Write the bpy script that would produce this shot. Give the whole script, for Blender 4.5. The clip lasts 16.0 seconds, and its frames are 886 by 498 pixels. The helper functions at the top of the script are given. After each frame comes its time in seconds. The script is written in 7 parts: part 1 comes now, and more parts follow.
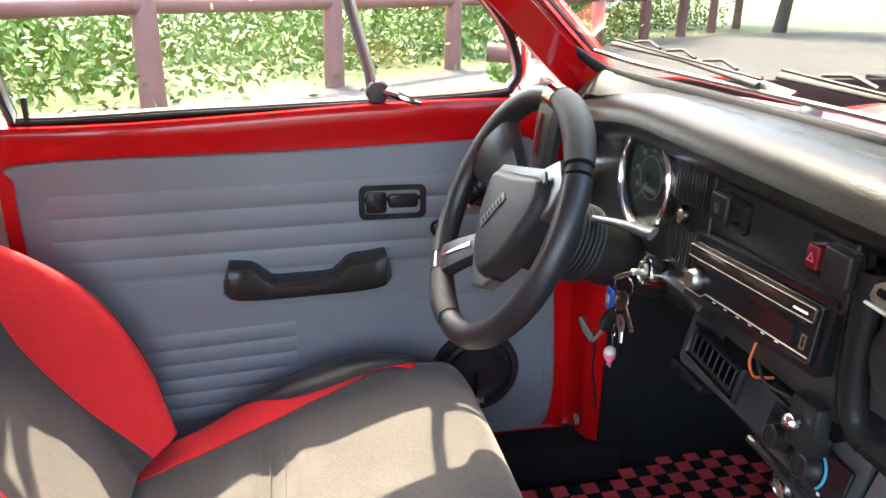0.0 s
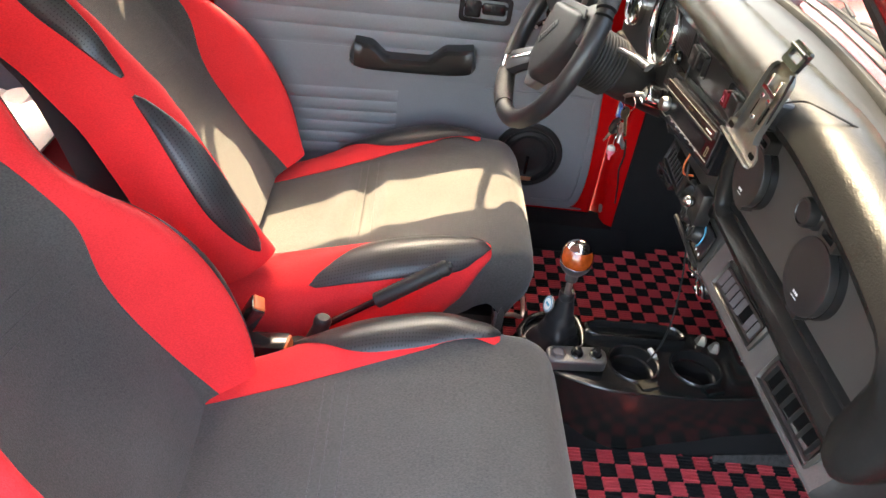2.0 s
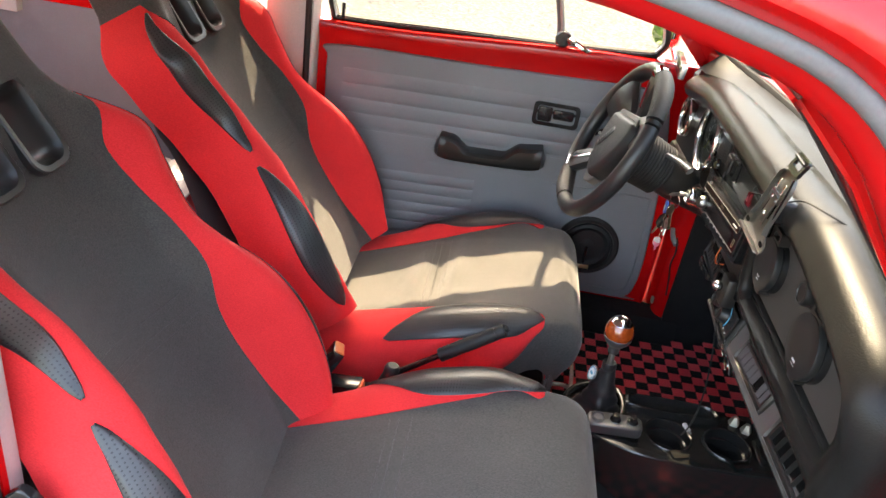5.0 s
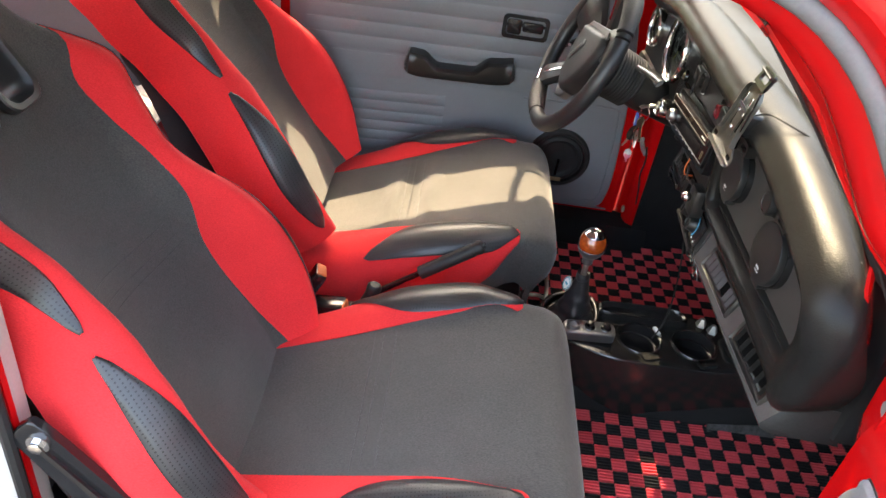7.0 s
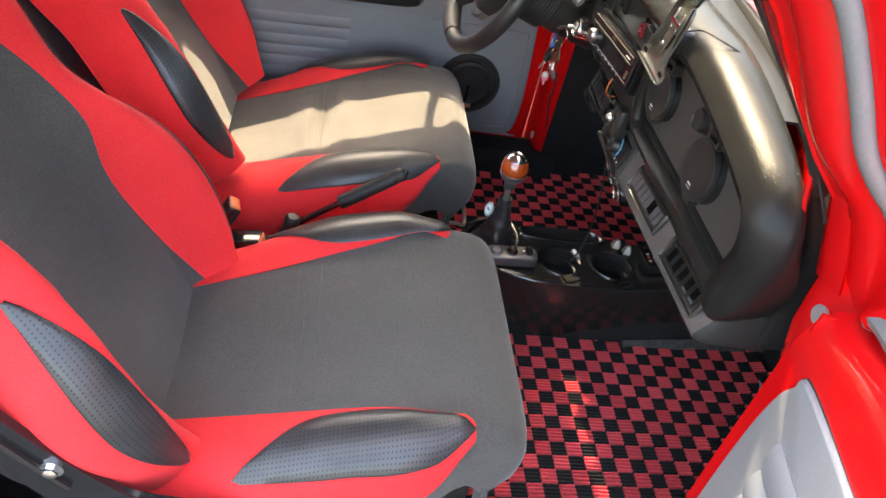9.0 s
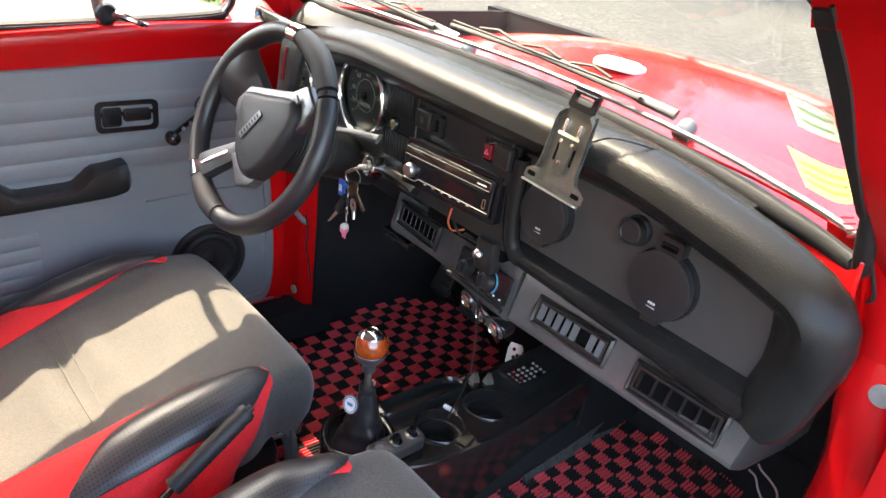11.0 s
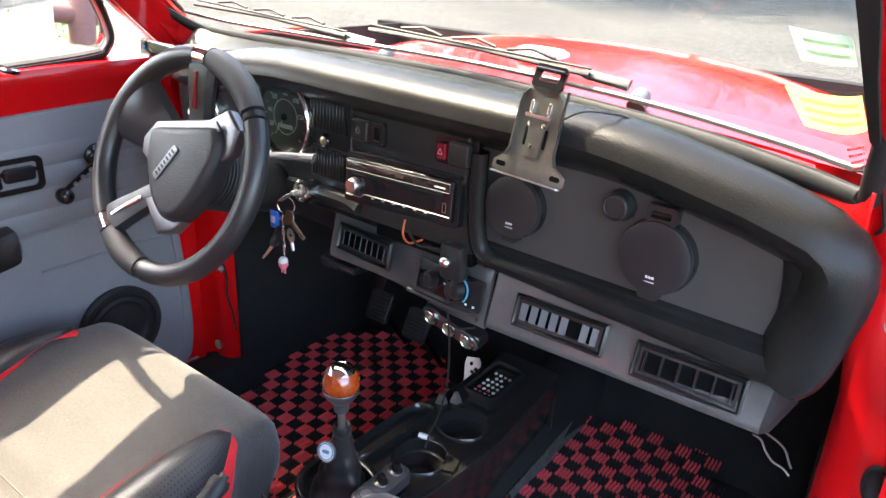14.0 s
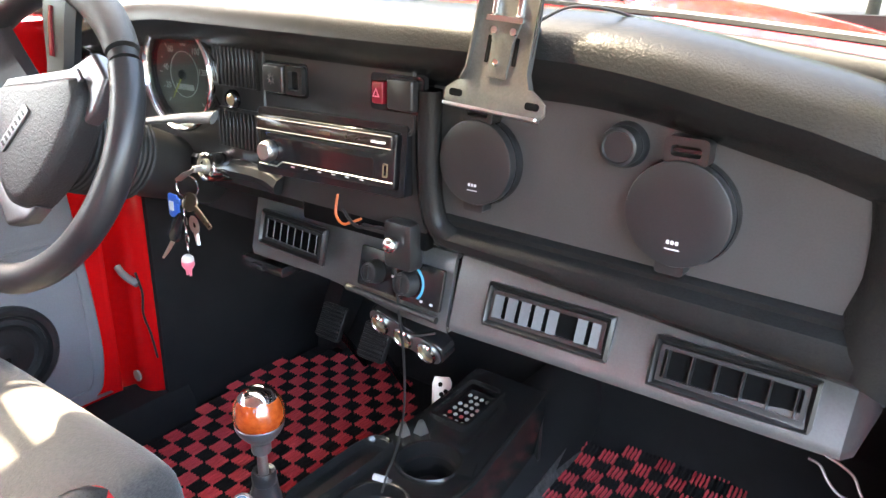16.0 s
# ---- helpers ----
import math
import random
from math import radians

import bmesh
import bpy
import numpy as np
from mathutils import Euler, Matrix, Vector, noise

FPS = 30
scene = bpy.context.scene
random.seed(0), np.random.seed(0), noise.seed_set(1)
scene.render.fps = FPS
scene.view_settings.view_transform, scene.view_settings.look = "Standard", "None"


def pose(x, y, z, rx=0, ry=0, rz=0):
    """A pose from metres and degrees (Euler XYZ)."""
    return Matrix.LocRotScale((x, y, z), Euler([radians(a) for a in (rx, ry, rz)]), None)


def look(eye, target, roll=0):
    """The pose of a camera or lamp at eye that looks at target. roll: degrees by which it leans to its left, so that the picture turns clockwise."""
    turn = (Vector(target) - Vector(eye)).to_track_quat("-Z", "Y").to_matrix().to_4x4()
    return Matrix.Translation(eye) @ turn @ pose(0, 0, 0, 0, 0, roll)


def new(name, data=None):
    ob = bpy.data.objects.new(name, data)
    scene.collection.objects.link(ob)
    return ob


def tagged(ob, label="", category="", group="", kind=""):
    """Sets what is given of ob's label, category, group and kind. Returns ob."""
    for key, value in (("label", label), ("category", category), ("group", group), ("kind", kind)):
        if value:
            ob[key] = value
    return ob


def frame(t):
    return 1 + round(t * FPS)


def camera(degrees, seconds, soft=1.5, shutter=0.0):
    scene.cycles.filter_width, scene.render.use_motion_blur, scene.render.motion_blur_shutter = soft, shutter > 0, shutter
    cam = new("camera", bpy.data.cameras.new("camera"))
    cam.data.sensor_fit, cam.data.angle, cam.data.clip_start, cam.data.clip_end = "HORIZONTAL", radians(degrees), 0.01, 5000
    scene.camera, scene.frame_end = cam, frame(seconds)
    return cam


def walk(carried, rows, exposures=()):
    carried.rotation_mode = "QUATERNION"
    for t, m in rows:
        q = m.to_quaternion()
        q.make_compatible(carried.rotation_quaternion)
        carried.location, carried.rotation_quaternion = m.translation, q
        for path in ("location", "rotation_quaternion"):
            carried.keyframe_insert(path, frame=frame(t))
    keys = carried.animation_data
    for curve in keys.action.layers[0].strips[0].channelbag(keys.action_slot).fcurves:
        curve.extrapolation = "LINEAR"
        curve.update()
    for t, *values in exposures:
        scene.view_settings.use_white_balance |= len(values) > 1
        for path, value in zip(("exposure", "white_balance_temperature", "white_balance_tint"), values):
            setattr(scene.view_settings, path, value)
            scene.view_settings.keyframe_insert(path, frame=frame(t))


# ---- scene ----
cam = camera(61.1, 16.0)
PATH = [
    (0, (0.585, -0.452, 1.012), (-1.257, -0.058, 0.339), 1.0),
    (0.5, (0.757, -0.56, 1.117), (-0.98, -0.292, 0.163), 2.0),
    (1, (0.799, -0.618, 1.171), (-0.842, -0.445, 0.041), 7.2),
    (1.5, (0.899, -0.551, 1.168), (-0.711, -0.413, -0.011), 9.1),
    (2, (0.99, -0.442, 1.165), (-0.637, -0.295, 0.011), 8.5),
    (2.5, (1.046, -0.428, 1.178), (-0.608, -0.306, 0.059), 7.6),
    (3, (1.079, -0.423, 1.195), (-0.611, -0.346, 0.128), 7.1),
    (3.5, (1.107, -0.422, 1.2), (-0.613, -0.384, 0.179), 7.2),
    (4, (1.135, -0.427, 1.212), (-0.614, -0.448, 0.242), 7.5),
    (4.2, (1.16, -0.451, 1.219), (-0.599, -0.47, 0.267), 8.7),
    (6.3, (1.194, -0.394, 1.236), (-0.532, -0.539, 0.235), 7.6),
    (6.5, (1.184, -0.4, 1.245), (-0.515, -0.483, 0.194), 7.7),
    (7, (1.204, -0.449, 1.255), (-0.431, -0.402, 0.105), 9.0),
    (7.5, (1.207, -0.474, 1.245), (-0.373, -0.311, 0.03), 11.2),
    (8, (1.211, -0.481, 1.24), (-0.328, -0.255, -0.018), 12.5),
    (8.2, (1.21, -0.476, 1.234), (-0.32, -0.239, -0.032), 12.9),
    (10.3, (0.947, -0.617, 1.153), (-0.542, 0.253, 0.14), 12.4),
    (10.5, (0.881, -0.632, 1.139), (-0.574, 0.342, 0.171), 11.4),
    (11, (0.774, -0.726, 1.123), (-0.555, 0.487, 0.251), 8.0),
    (11.5, (0.697, -0.757, 1.075), (-0.45, 0.642, 0.222), 5.7),
    (12, (0.66, -0.761, 1.073), (-0.391, 0.741, 0.273), 4.4),
    (12.5, (0.658, -0.762, 1.068), (-0.387, 0.764, 0.309), 3.8),
    (13, (0.658, -0.764, 1.067), (-0.406, 0.743, 0.295), 3.3),
    (13.5, (0.656, -0.766, 1.064), (-0.443, 0.715, 0.291), 3.1),
    (14, (0.653, -0.764, 1.053), (-0.482, 0.693, 0.286), 2.7),
    (14.5, (0.649, -0.737, 1.05), (-0.547, 0.702, 0.341), 1.6),
    (15, (0.645, -0.73, 1.038), (-0.546, 0.709, 0.325), 1.0),
    (15.5, (0.593, -0.69, 0.953), (-0.538, 0.795, 0.235), 1.4),
    (16, (0.546, -0.568, 0.906), (-0.562, 0.945, 0.211), 1.1),
]
EXPOSURE = [(0.0, 4.3, 6900, 10), (0.5, 4.45, 6900, 10), (1.2, 4.55, 8000, 10), (3.5, 4.5, 8200, 10), (4.2, 4.25, 8200, 10), (6.4, 4.12, 8100, 10), (8.2, 4.17, 8300, 10), (10.5, 4.40, 7300, 10), (11.3, 4.36, 7100, 10), (12.0, 4.72, 7000, 10), (12.6, 4.45, 7000, 10), (13.6, 4.45, 6700, 10), (14.5, 4.55, 6900, 10), (15.0, 4.4, 7200, 10), (15.5, 4.8, 7200, 10), (16.0, 5.3, 7200, 10)]
walk(cam, [(t, look(eye, target, roll)) for t, eye, target, roll in PATH], EXPOSURE)

# tools for shapes
ORG = {}


def thing(name, at, label, category, group="", kind=""):
    ob = new(name)
    ob.empty_display_size = 0.05
    ob.location = at
    ORG[ob.name] = Vector(at)
    return tagged(ob, label, category, group, kind)


def mesh_of(name, verts, faces, smooth=40.0):
    me = bpy.data.meshes.new(name)
    me.from_pydata([tuple(v) for v in verts], [], faces)
    me.validate()
    return finish(me, smooth)


def finish(me, smooth=40.0):
    if smooth:
        me.polygons.foreach_set("use_smooth", [True] * len(me.polygons))
        me.set_sharp_from_angle(angle=radians(smooth))
    me.update()
    return me


def part(name, bm, material, parent=None, label="", smooth=40.0, weld=True):
    """Links a bmesh or (verts, faces), given in world places, as one mesh under its parent."""
    if isinstance(bm, tuple):
        b = bmesh.new()
        vs = [b.verts.new(v) for v in bm[0]]
        for f in bm[1]:
            try:
                b.faces.new([vs[i] for i in f])
            except ValueError:
                pass
        bm = b
    if weld:
        bmesh.ops.remove_doubles(bm, verts=bm.verts, dist=1e-6)
    bmesh.ops.recalc_face_normals(bm, faces=bm.faces)
    org = ORG[parent.name] if parent is not None else Vector((0, 0, 0))
    bmesh.ops.translate(bm, verts=bm.verts, vec=-org)
    me = bpy.data.meshes.new(name)
    bm.to_mesh(me)
    bm.free()
    finish(me, smooth)
    for m in material if isinstance(material, (list, tuple)) else [material]:
        me.materials.append(m)
    ob = new(name, me)
    if parent is not None:
        ob.parent = parent
        ORG[ob.name] = org
    if label:
        ob["label"] = label
    return ob


def solo(name, bm, material, label, category, group="", kind="", smooth=40.0):
    """A thing that is one mesh, with its origin at its base."""
    if isinstance(bm, tuple):
        b = bmesh.new()
        vs = [b.verts.new(v) for v in bm[0]]
        for f in bm[1]:
            b.faces.new([vs[i] for i in f])
        bm = b
    lo = [min(v.co[i] for v in bm.verts) for i in range(3)]
    hi = [max(v.co[i] for v in bm.verts) for i in range(3)]
    at = Vector(((lo[0] + hi[0]) / 2, (lo[1] + hi[1]) / 2, lo[2]))
    bmesh.ops.recalc_face_normals(bm, faces=bm.faces)
    bmesh.ops.translate(bm, verts=bm.verts, vec=-at)
    me = bpy.data.meshes.new(name)
    bm.to_mesh(me)
    bm.free()
    finish(me, smooth)
    for m in material if isinstance(material, (list, tuple)) else [material]:
        me.materials.append(m)
    ob = new(name, me)
    ob.location = at
    ORG[ob.name] = at
    return tagged(ob, label, category, group, kind)


def join(*bms):
    out = bmesh.new()
    for b in bms:
        if isinstance(b, tuple):
            vs = [out.verts.new(v) for v in b[0]]
            for f in b[1]:
                out.faces.new([vs[i] for i in f])
        else:
            me = bpy.data.meshes.new("tmp")
            b.to_mesh(me)
            out.from_mesh(me)
            b.free()
            bpy.data.meshes.remove(me)
    return out


def moved(b, m):
    if isinstance(b, tuple):
        return [m @ Vector(v) for v in b[0]], b[1]
    bmesh.ops.transform(b, matrix=m, verts=b.verts)
    return b


def box(x0, x1, y0, y1, z0, z1, r=0.0, seg=2):
    bm = bmesh.new()
    bmesh.ops.create_cube(bm, size=1.0)
    for v in bm.verts:
        v.co = Vector(((x0 + x1) / 2 + v.co.x * (x1 - x0), (y0 + y1) / 2 + v.co.y * (y1 - y0), (z0 + z1) / 2 + v.co.z * (z1 - z0)))
    if r > 0:
        bmesh.ops.bevel(bm, geom=bm.edges[:], offset=r, segments=seg, profile=0.5, affect="EDGES")
    return bm


def loft(rows, around=False, along=False, cap=False):
    """Joins rows of points, each with the same count, into a skin."""
    n, verts, faces = len(rows[0]), [p for r in rows for p in r], []
    for i in range(len(rows) if along else len(rows) - 1):
        a, b = i * n, ((i + 1) % len(rows)) * n
        for j in range(n if around else n - 1):
            k = (j + 1) % n
            faces.append((a + j, a + k, b + k, b + j))
    if cap:
        faces.append(tuple(range(n)))
        faces.append(tuple(range(len(verts) - n, len(verts))))
    return verts, faces


def slab(rows, thick):
    """A skin given as rows of points, thickened along its normals into a closed solid."""
    g = np.array([[tuple(p) for p in r] for r in rows], float)
    du, dv = np.gradient(g, axis=1), np.gradient(g, axis=0)
    nrm = np.cross(du, dv)
    nrm /= np.maximum(np.linalg.norm(nrm, axis=2, keepdims=True), 1e-9)
    back = g - nrm * thick
    r, c = g.shape[:2]
    verts = [tuple(p) for p in g.reshape(-1, 3)] + [tuple(p) for p in back.reshape(-1, 3)]
    faces, o = [], r * c
    for i in range(r - 1):
        for j in range(c - 1):
            a = i * c + j
            faces.append((a, a + 1, a + c + 1, a + c))
            faces.append((o + a, o + a + c, o + a + c + 1, o + a + 1))
    edge = [j for j in range(c)] + [i * c + c - 1 for i in range(1, r)] + [(r - 1) * c + j for j in range(c - 2, -1, -1)] + [i * c for i in range(r - 2, 0, -1)]
    for a, b in zip(edge, edge[1:] + edge[:1]):
        faces.append((a, o + a, o + b, b))
    return verts, faces


def smooth_line(pts, n, closed=False):
    """n points on a smooth curve through pts."""
    p = [Vector(q) for q in pts]
    out, m = [], len(p)
    spans = m if closed else m - 1
    for i in range(n):
        t = i / (n if closed else n - 1) * spans
        k = min(int(t), spans - 1)
        f = t - k
        at = (lambda j: p[j % m]) if closed else (lambda j: p[max(0, min(m - 1, j))])
        a, b, c, d = at(k - 1), at(k), at(k + 1), at(k + 2)
        out.append(0.5 * ((2 * b) + (c - a) * f + (2 * a - 5 * b + 4 * c - d) * f * f + (3 * b - a - 3 * c + d) * f ** 3))
    return out


def tube(pts, r, n=8, closed=False, flat=1.0, cap=True):
    """A pipe along pts; r is one radius or one for each point; flat squeezes it in its second direction."""
    p = [Vector(q) for q in pts]
    rows, up = [], None
    for i, q in enumerate(p):
        a = p[(i - 1) % len(p)] if closed or i else q
        b = p[(i + 1) % len(p)] if closed or i < len(p) - 1 else q
        d = (b - a).normalized()
        if up is None:
            up = d.orthogonal().normalized()
        up = (up - d * up.dot(d)).normalized()
        s = d.cross(up)
        rr = r[i] if isinstance(r, (list, tuple)) else r
        rows.append([q + rr * (math.cos(2 * math.pi * k / n) * up + flat * math.sin(2 * math.pi * k / n) * s) for k in range(n)])
    return loft(rows, around=True, along=closed, cap=cap and not closed)


def lathe(profile, n=32, m=Matrix.Identity(4)):
    """Turns (radius, height) pairs round z, then sets the shape by m."""
    rows = [[m @ Vector((r * math.cos(2 * math.pi * k / n), r * math.sin(2 * math.pi * k / n), h)) for k in range(n)] for r, h in profile]
    return loft(rows, around=True)


def rounded(w, h, r, n=5):
    """Outline of a rounded rectangle, w by h, round the middle."""
    pts = []
    for cx, cy, a0 in ((w / 2 - r, h / 2 - r, 0), (-w / 2 + r, h / 2 - r, 90), (-w / 2 + r, -h / 2 + r, 180), (w / 2 - r, -h / 2 + r, 270)):
        for k in range(n + 1):
            a = radians(a0 + 90 * k / n)
            pts.append((cx + r * math.cos(a), cy + r * math.sin(a)))
    return pts


def plate(outline, t, m=Matrix.Identity(4), bevel=0.0):
    """A plate of thickness t along +z from a 2D outline, with its top edge softened, set by m."""
    pts = [Vector((x, y)) for x, y in outline]
    c = sum(pts, Vector((0, 0))) / len(pts)
    rows = [[(p.x, p.y, 0) for p in pts]]
    if bevel:
        rows.append([(p.x, p.y, t - bevel) for p in pts])
        for k in (0.35, 0.75, 1.0):
            q = bevel * (1 - math.cos(k * math.pi / 2))
            rows.append([((p - (p - c).normalized() * q).x, (p - (p - c).normalized() * q).y, t - bevel + bevel * math.sin(k * math.pi / 2)) for p in pts])
    else:
        rows.append([(p.x, p.y, t) for p in pts])
    rows = [[m @ Vector(p) for p in r] for r in rows]
    return loft(rows, around=True, cap=True)


def ring_plate(outer, inner, t, m=Matrix.Identity(4)):
    """A flat frame between two outlines with equal counts, t thick."""
    rows = [[m @ Vector((*p, z)) for p in o] for o, z in ((outer, 0), (outer, t), (inner, t), (inner, 0))]
    return loft(rows, around=True, along=True)


def ease(a, b, x):
    k = max(0.0, min(1.0, (x - a) / (b - a)))
    return k * k * (3 - 2 * k)


def curve_at(pairs, x):
    """A smooth value through (x, value) pairs."""
    if x <= pairs[0][0]:
        return pairs[0][1]
    if x >= pairs[-1][0]:
        return pairs[-1][1]
    k = next(i for i in range(len(pairs) - 1) if x <= pairs[i + 1][0])
    slope = lambda i: (pairs[min(i + 1, len(pairs) - 1)][1] - pairs[max(i - 1, 0)][1]) / (pairs[min(i + 1, len(pairs) - 1)][0] - pairs[max(i - 1, 0)][0])
    (a, u), (b, v) = pairs[k], pairs[k + 1]
    h, t = b - a, (x - a) / (b - a)
    return u * (2 * t ** 3 - 3 * t * t + 1) + h * slope(k) * (t ** 3 - 2 * t * t + t) + v * (3 * t * t - 2 * t ** 3) + h * slope(k + 1) * (t ** 3 - t * t)


def facing(at, right, up):
    """A pose whose x is right, y is up and z faces out of them."""
    r, u = Vector(right).normalized(), Vector(up)
    f = r.cross(u).normalized()
    u = f.cross(r)
    m = Matrix((r, u, f)).transposed().to_4x4()
    m.translation = Vector(at)
    return m


def words(name, text, size, material, m, parent, depth=0.0004):
    cu = bpy.data.curves.new(name, "FONT")
    cu.body, cu.size, cu.extrude, cu.align_x, cu.align_y = text, size, depth, "CENTER", "CENTER"
    ob = new(name, cu)
    bpy.context.view_layer.update()
    me = bpy.data.meshes.new_from_object(ob.evaluated_get(bpy.context.evaluated_depsgraph_get()))
    bpy.data.objects.remove(ob)
    bm = bmesh.new()
    bm.from_mesh(me)
    bmesh.ops.transform(bm, matrix=m, verts=bm.verts)
    return part(name, bm, material, parent, smooth=0)


# materials
def nodes_of(name):
    m = bpy.data.materials.new(name)
    m.use_nodes = True
    nt = m.node_tree
    return m, nt, nt.nodes["Principled BSDF"]


def link(nt, a, b):
    nt.links.new(a, b)


def add(nt, kind, **values):
    n = nt.nodes.new(kind)
    for k, v in values.items():
        if k in n.inputs:
            n.inputs[k].default_value = v
    return n


def spread(nt, scale, detail=4.0, rough=0.55, stretch=(1, 1, 1)):
    tc = nt.nodes.new("ShaderNodeTexCoord")
    mp = nt.nodes.new("ShaderNodeMapping")
    mp.inputs["Scale"].default_value = stretch
    nz = add(nt, "ShaderNodeTexNoise", Scale=scale, Detail=detail, Roughness=rough)
    link(nt, tc.outputs["Object"], mp.inputs["Vector"])
    link(nt, mp.outputs["Vector"], nz.inputs["Vector"])
    return nz.outputs["Fac"], mp.outputs["Vector"]


def ramp(nt, fac, stops):
    r = nt.nodes.new("ShaderNodeValToRGB")
    while len(r.color_ramp.elements) < len(stops):
        r.color_ramp.elements.new(0.5)
    for e, (p, c) in zip(r.color_ramp.elements, stops):
        e.position, e.color = p, (*c, 1)
    link(nt, fac, r.inputs["Fac"])
    return r.outputs["Color"]


def span(nt, fac, a, b):
    n = nt.nodes.new("ShaderNodeMapRange")
    n.inputs["To Min"].default_value, n.inputs["To Max"].default_value = a, b
    link(nt, fac, n.inputs["Value"])
    return n.outputs["Result"]


def bumped(nt, bsdf, height, strength, dist, before=None):
    b = add(nt, "ShaderNodeBump", Strength=strength, Distance=dist)
    link(nt, height, b.inputs["Height"])
    if before is not None:
        link(nt, before.outputs["Normal"], b.inputs["Normal"])
    link(nt, b.outputs["Normal"], bsdf.inputs["Normal"])
    return b


def surface(name, dark, light, rough=(0.5, 0.6), metal=0.0, big=6.0, fine=180.0, bump=0.15, dist=0.001, coat=0.0, sheen=0.0, spec=0.5):
    """A surface with large stains and fine grain in colour, gloss and relief."""
    m, nt, b = nodes_of(name)
    f1, _ = spread(nt, big)
    f2, _ = spread(nt, fine, 3.0)
    mix = nt.nodes.new("ShaderNodeMath")
    mix.operation = "MULTIPLY_ADD"
    mix.inputs[1].default_value = 0.35
    link(nt, f2, mix.inputs[0])
    sc = nt.nodes.new("ShaderNodeMath")
    sc.operation = "MULTIPLY"
    sc.inputs[1].default_value = 0.65
    link(nt, f1, sc.inputs[0])
    link(nt, sc.outputs[0], mix.inputs[2])
    link(nt, ramp(nt, mix.outputs[0], ((0.3, dark), (0.7, light))), b.inputs["Base Color"])
    link(nt, span(nt, f1, rough[0], rough[1]), b.inputs["Roughness"])
    b.inputs["Metallic"].default_value = metal
    b.inputs["Coat Weight"].default_value = coat
    b.inputs["Coat Roughness"].default_value = 0.05
    b.inputs["Sheen Weight"].default_value = sheen
    b.inputs["Specular IOR Level"].default_value = spec
    if bump:
        bumped(nt, b, f2, bump, dist)
    return m

# daylight: high sun on the driver's side
SUN = Vector((-0.625, -0.136, 1.0)).normalized()
world = bpy.data.worlds.new("daylight")
scene.world = world
world.use_nodes = True
wnt = world.node_tree
sky = wnt.nodes.new("ShaderNodeTexSky")
sky.sky_type = "NISHITA"
sky.sun_disc = False
sky.sun_elevation = math.asin(SUN.z)
sky.sun_rotation = math.atan2(SUN.x, SUN.y)
sky.dust_density = 4.0
sky.ozone_density = 0.6
wnt.links.new(sky.outputs["Color"], wnt.nodes["Background"].inputs["Color"])
wnt.nodes["Background"].inputs["Strength"].default_value = 0.15
sun = new("sun", bpy.data.lights.new("sun", "SUN"))
sun.data.energy, sun.data.angle, sun.data.color = 1.5, radians(0.6), (1.0, 0.87, 0.68)
sun.matrix_world = look(SUN * 30, (0, 0, 0))

# ---- materials
BLACK = surface("black_plastic", (0.010, 0.0098, 0.0096), (0.021, 0.0205, 0.020), (0.27, 0.40), fine=700, bump=0.25, dist=0.0004, spec=0.5)
GRAIN = surface("grained_vinyl", (0.0100, 0.0097, 0.0094), (0.0185, 0.0180, 0.0173), (0.19, 0.27), big=9, fine=480, bump=0.6, dist=0.0007, spec=0.14)
STRIP = surface("grey_trim_strip", (0.010, 0.010, 0.010), (0.018, 0.018, 0.018), (0.34, 0.46), big=14, fine=300, bump=0.1, spec=0.2)
PANEL = surface("matt_leatherette", (0.040, 0.0375, 0.035), (0.058, 0.0545, 0.051), (0.40, 0.50), big=9, fine=500, bump=0.4, dist=0.0006, spec=0.4)
BRIGHT = surface("bright_metal", (0.72, 0.72, 0.72), (0.82, 0.82, 0.81), (0.2, 0.3), metal=0.9, bump=0)
VENTGREY = surface("satin_grey_plastic", (0.104, 0.103, 0.100), (0.160, 0.158, 0.153), (0.19, 0.30), metal=0.45, big=12, fine=500, bump=0.12, spec=0.5)
SLATGREY = surface("grey_slat", (0.045, 0.045, 0.047), (0.072, 0.072, 0.075), (0.35, 0.45), fine=500, bump=0.05)
GLOSSBLACK = surface("gloss_black", (0.008, 0.008, 0.009), (0.014, 0.014, 0.015), (0.12, 0.22), fine=300, bump=0.02)
RUBBER = surface("black_rubber", (0.010, 0.010, 0.010), (0.024, 0.024, 0.024), (0.42, 0.6), fine=260, bump=0.2, spec=0.3)
GREYRUBBER = surface("grey_rubber", (0.10, 0.115, 0.12), (0.16, 0.175, 0.18), (0.45, 0.6), fine=260, bump=0.1)
RED = surface("red_paint", (0.46, 0.004, 0.006), (0.54, 0.0065, 0.008), (0.20, 0.28), big=3, fine=900, bump=0.012, coat=0.45, spec=0.2)
CHROME = surface("chrome", (0.62, 0.62, 0.62), (0.75, 0.75, 0.74), (0.06, 0.14), metal=1.0, bump=0)
STEEL = surface("brushed_steel", (0.40, 0.40, 0.39), (0.55, 0.55, 0.53), (0.28, 0.42), metal=1.0, fine=600, bump=0.05)
KEYBROWN = surface("tarnished_key", (0.10, 0.075, 0.05), (0.20, 0.155, 0.11), (0.22, 0.35), metal=0.9, big=60, bump=0.1)
AMBER = surface("amber_resin", (0.16, 0.020, 0.005), (0.40, 0.075, 0.014), (0.08, 0.14), big=60, bump=0.0, coat=1.0)
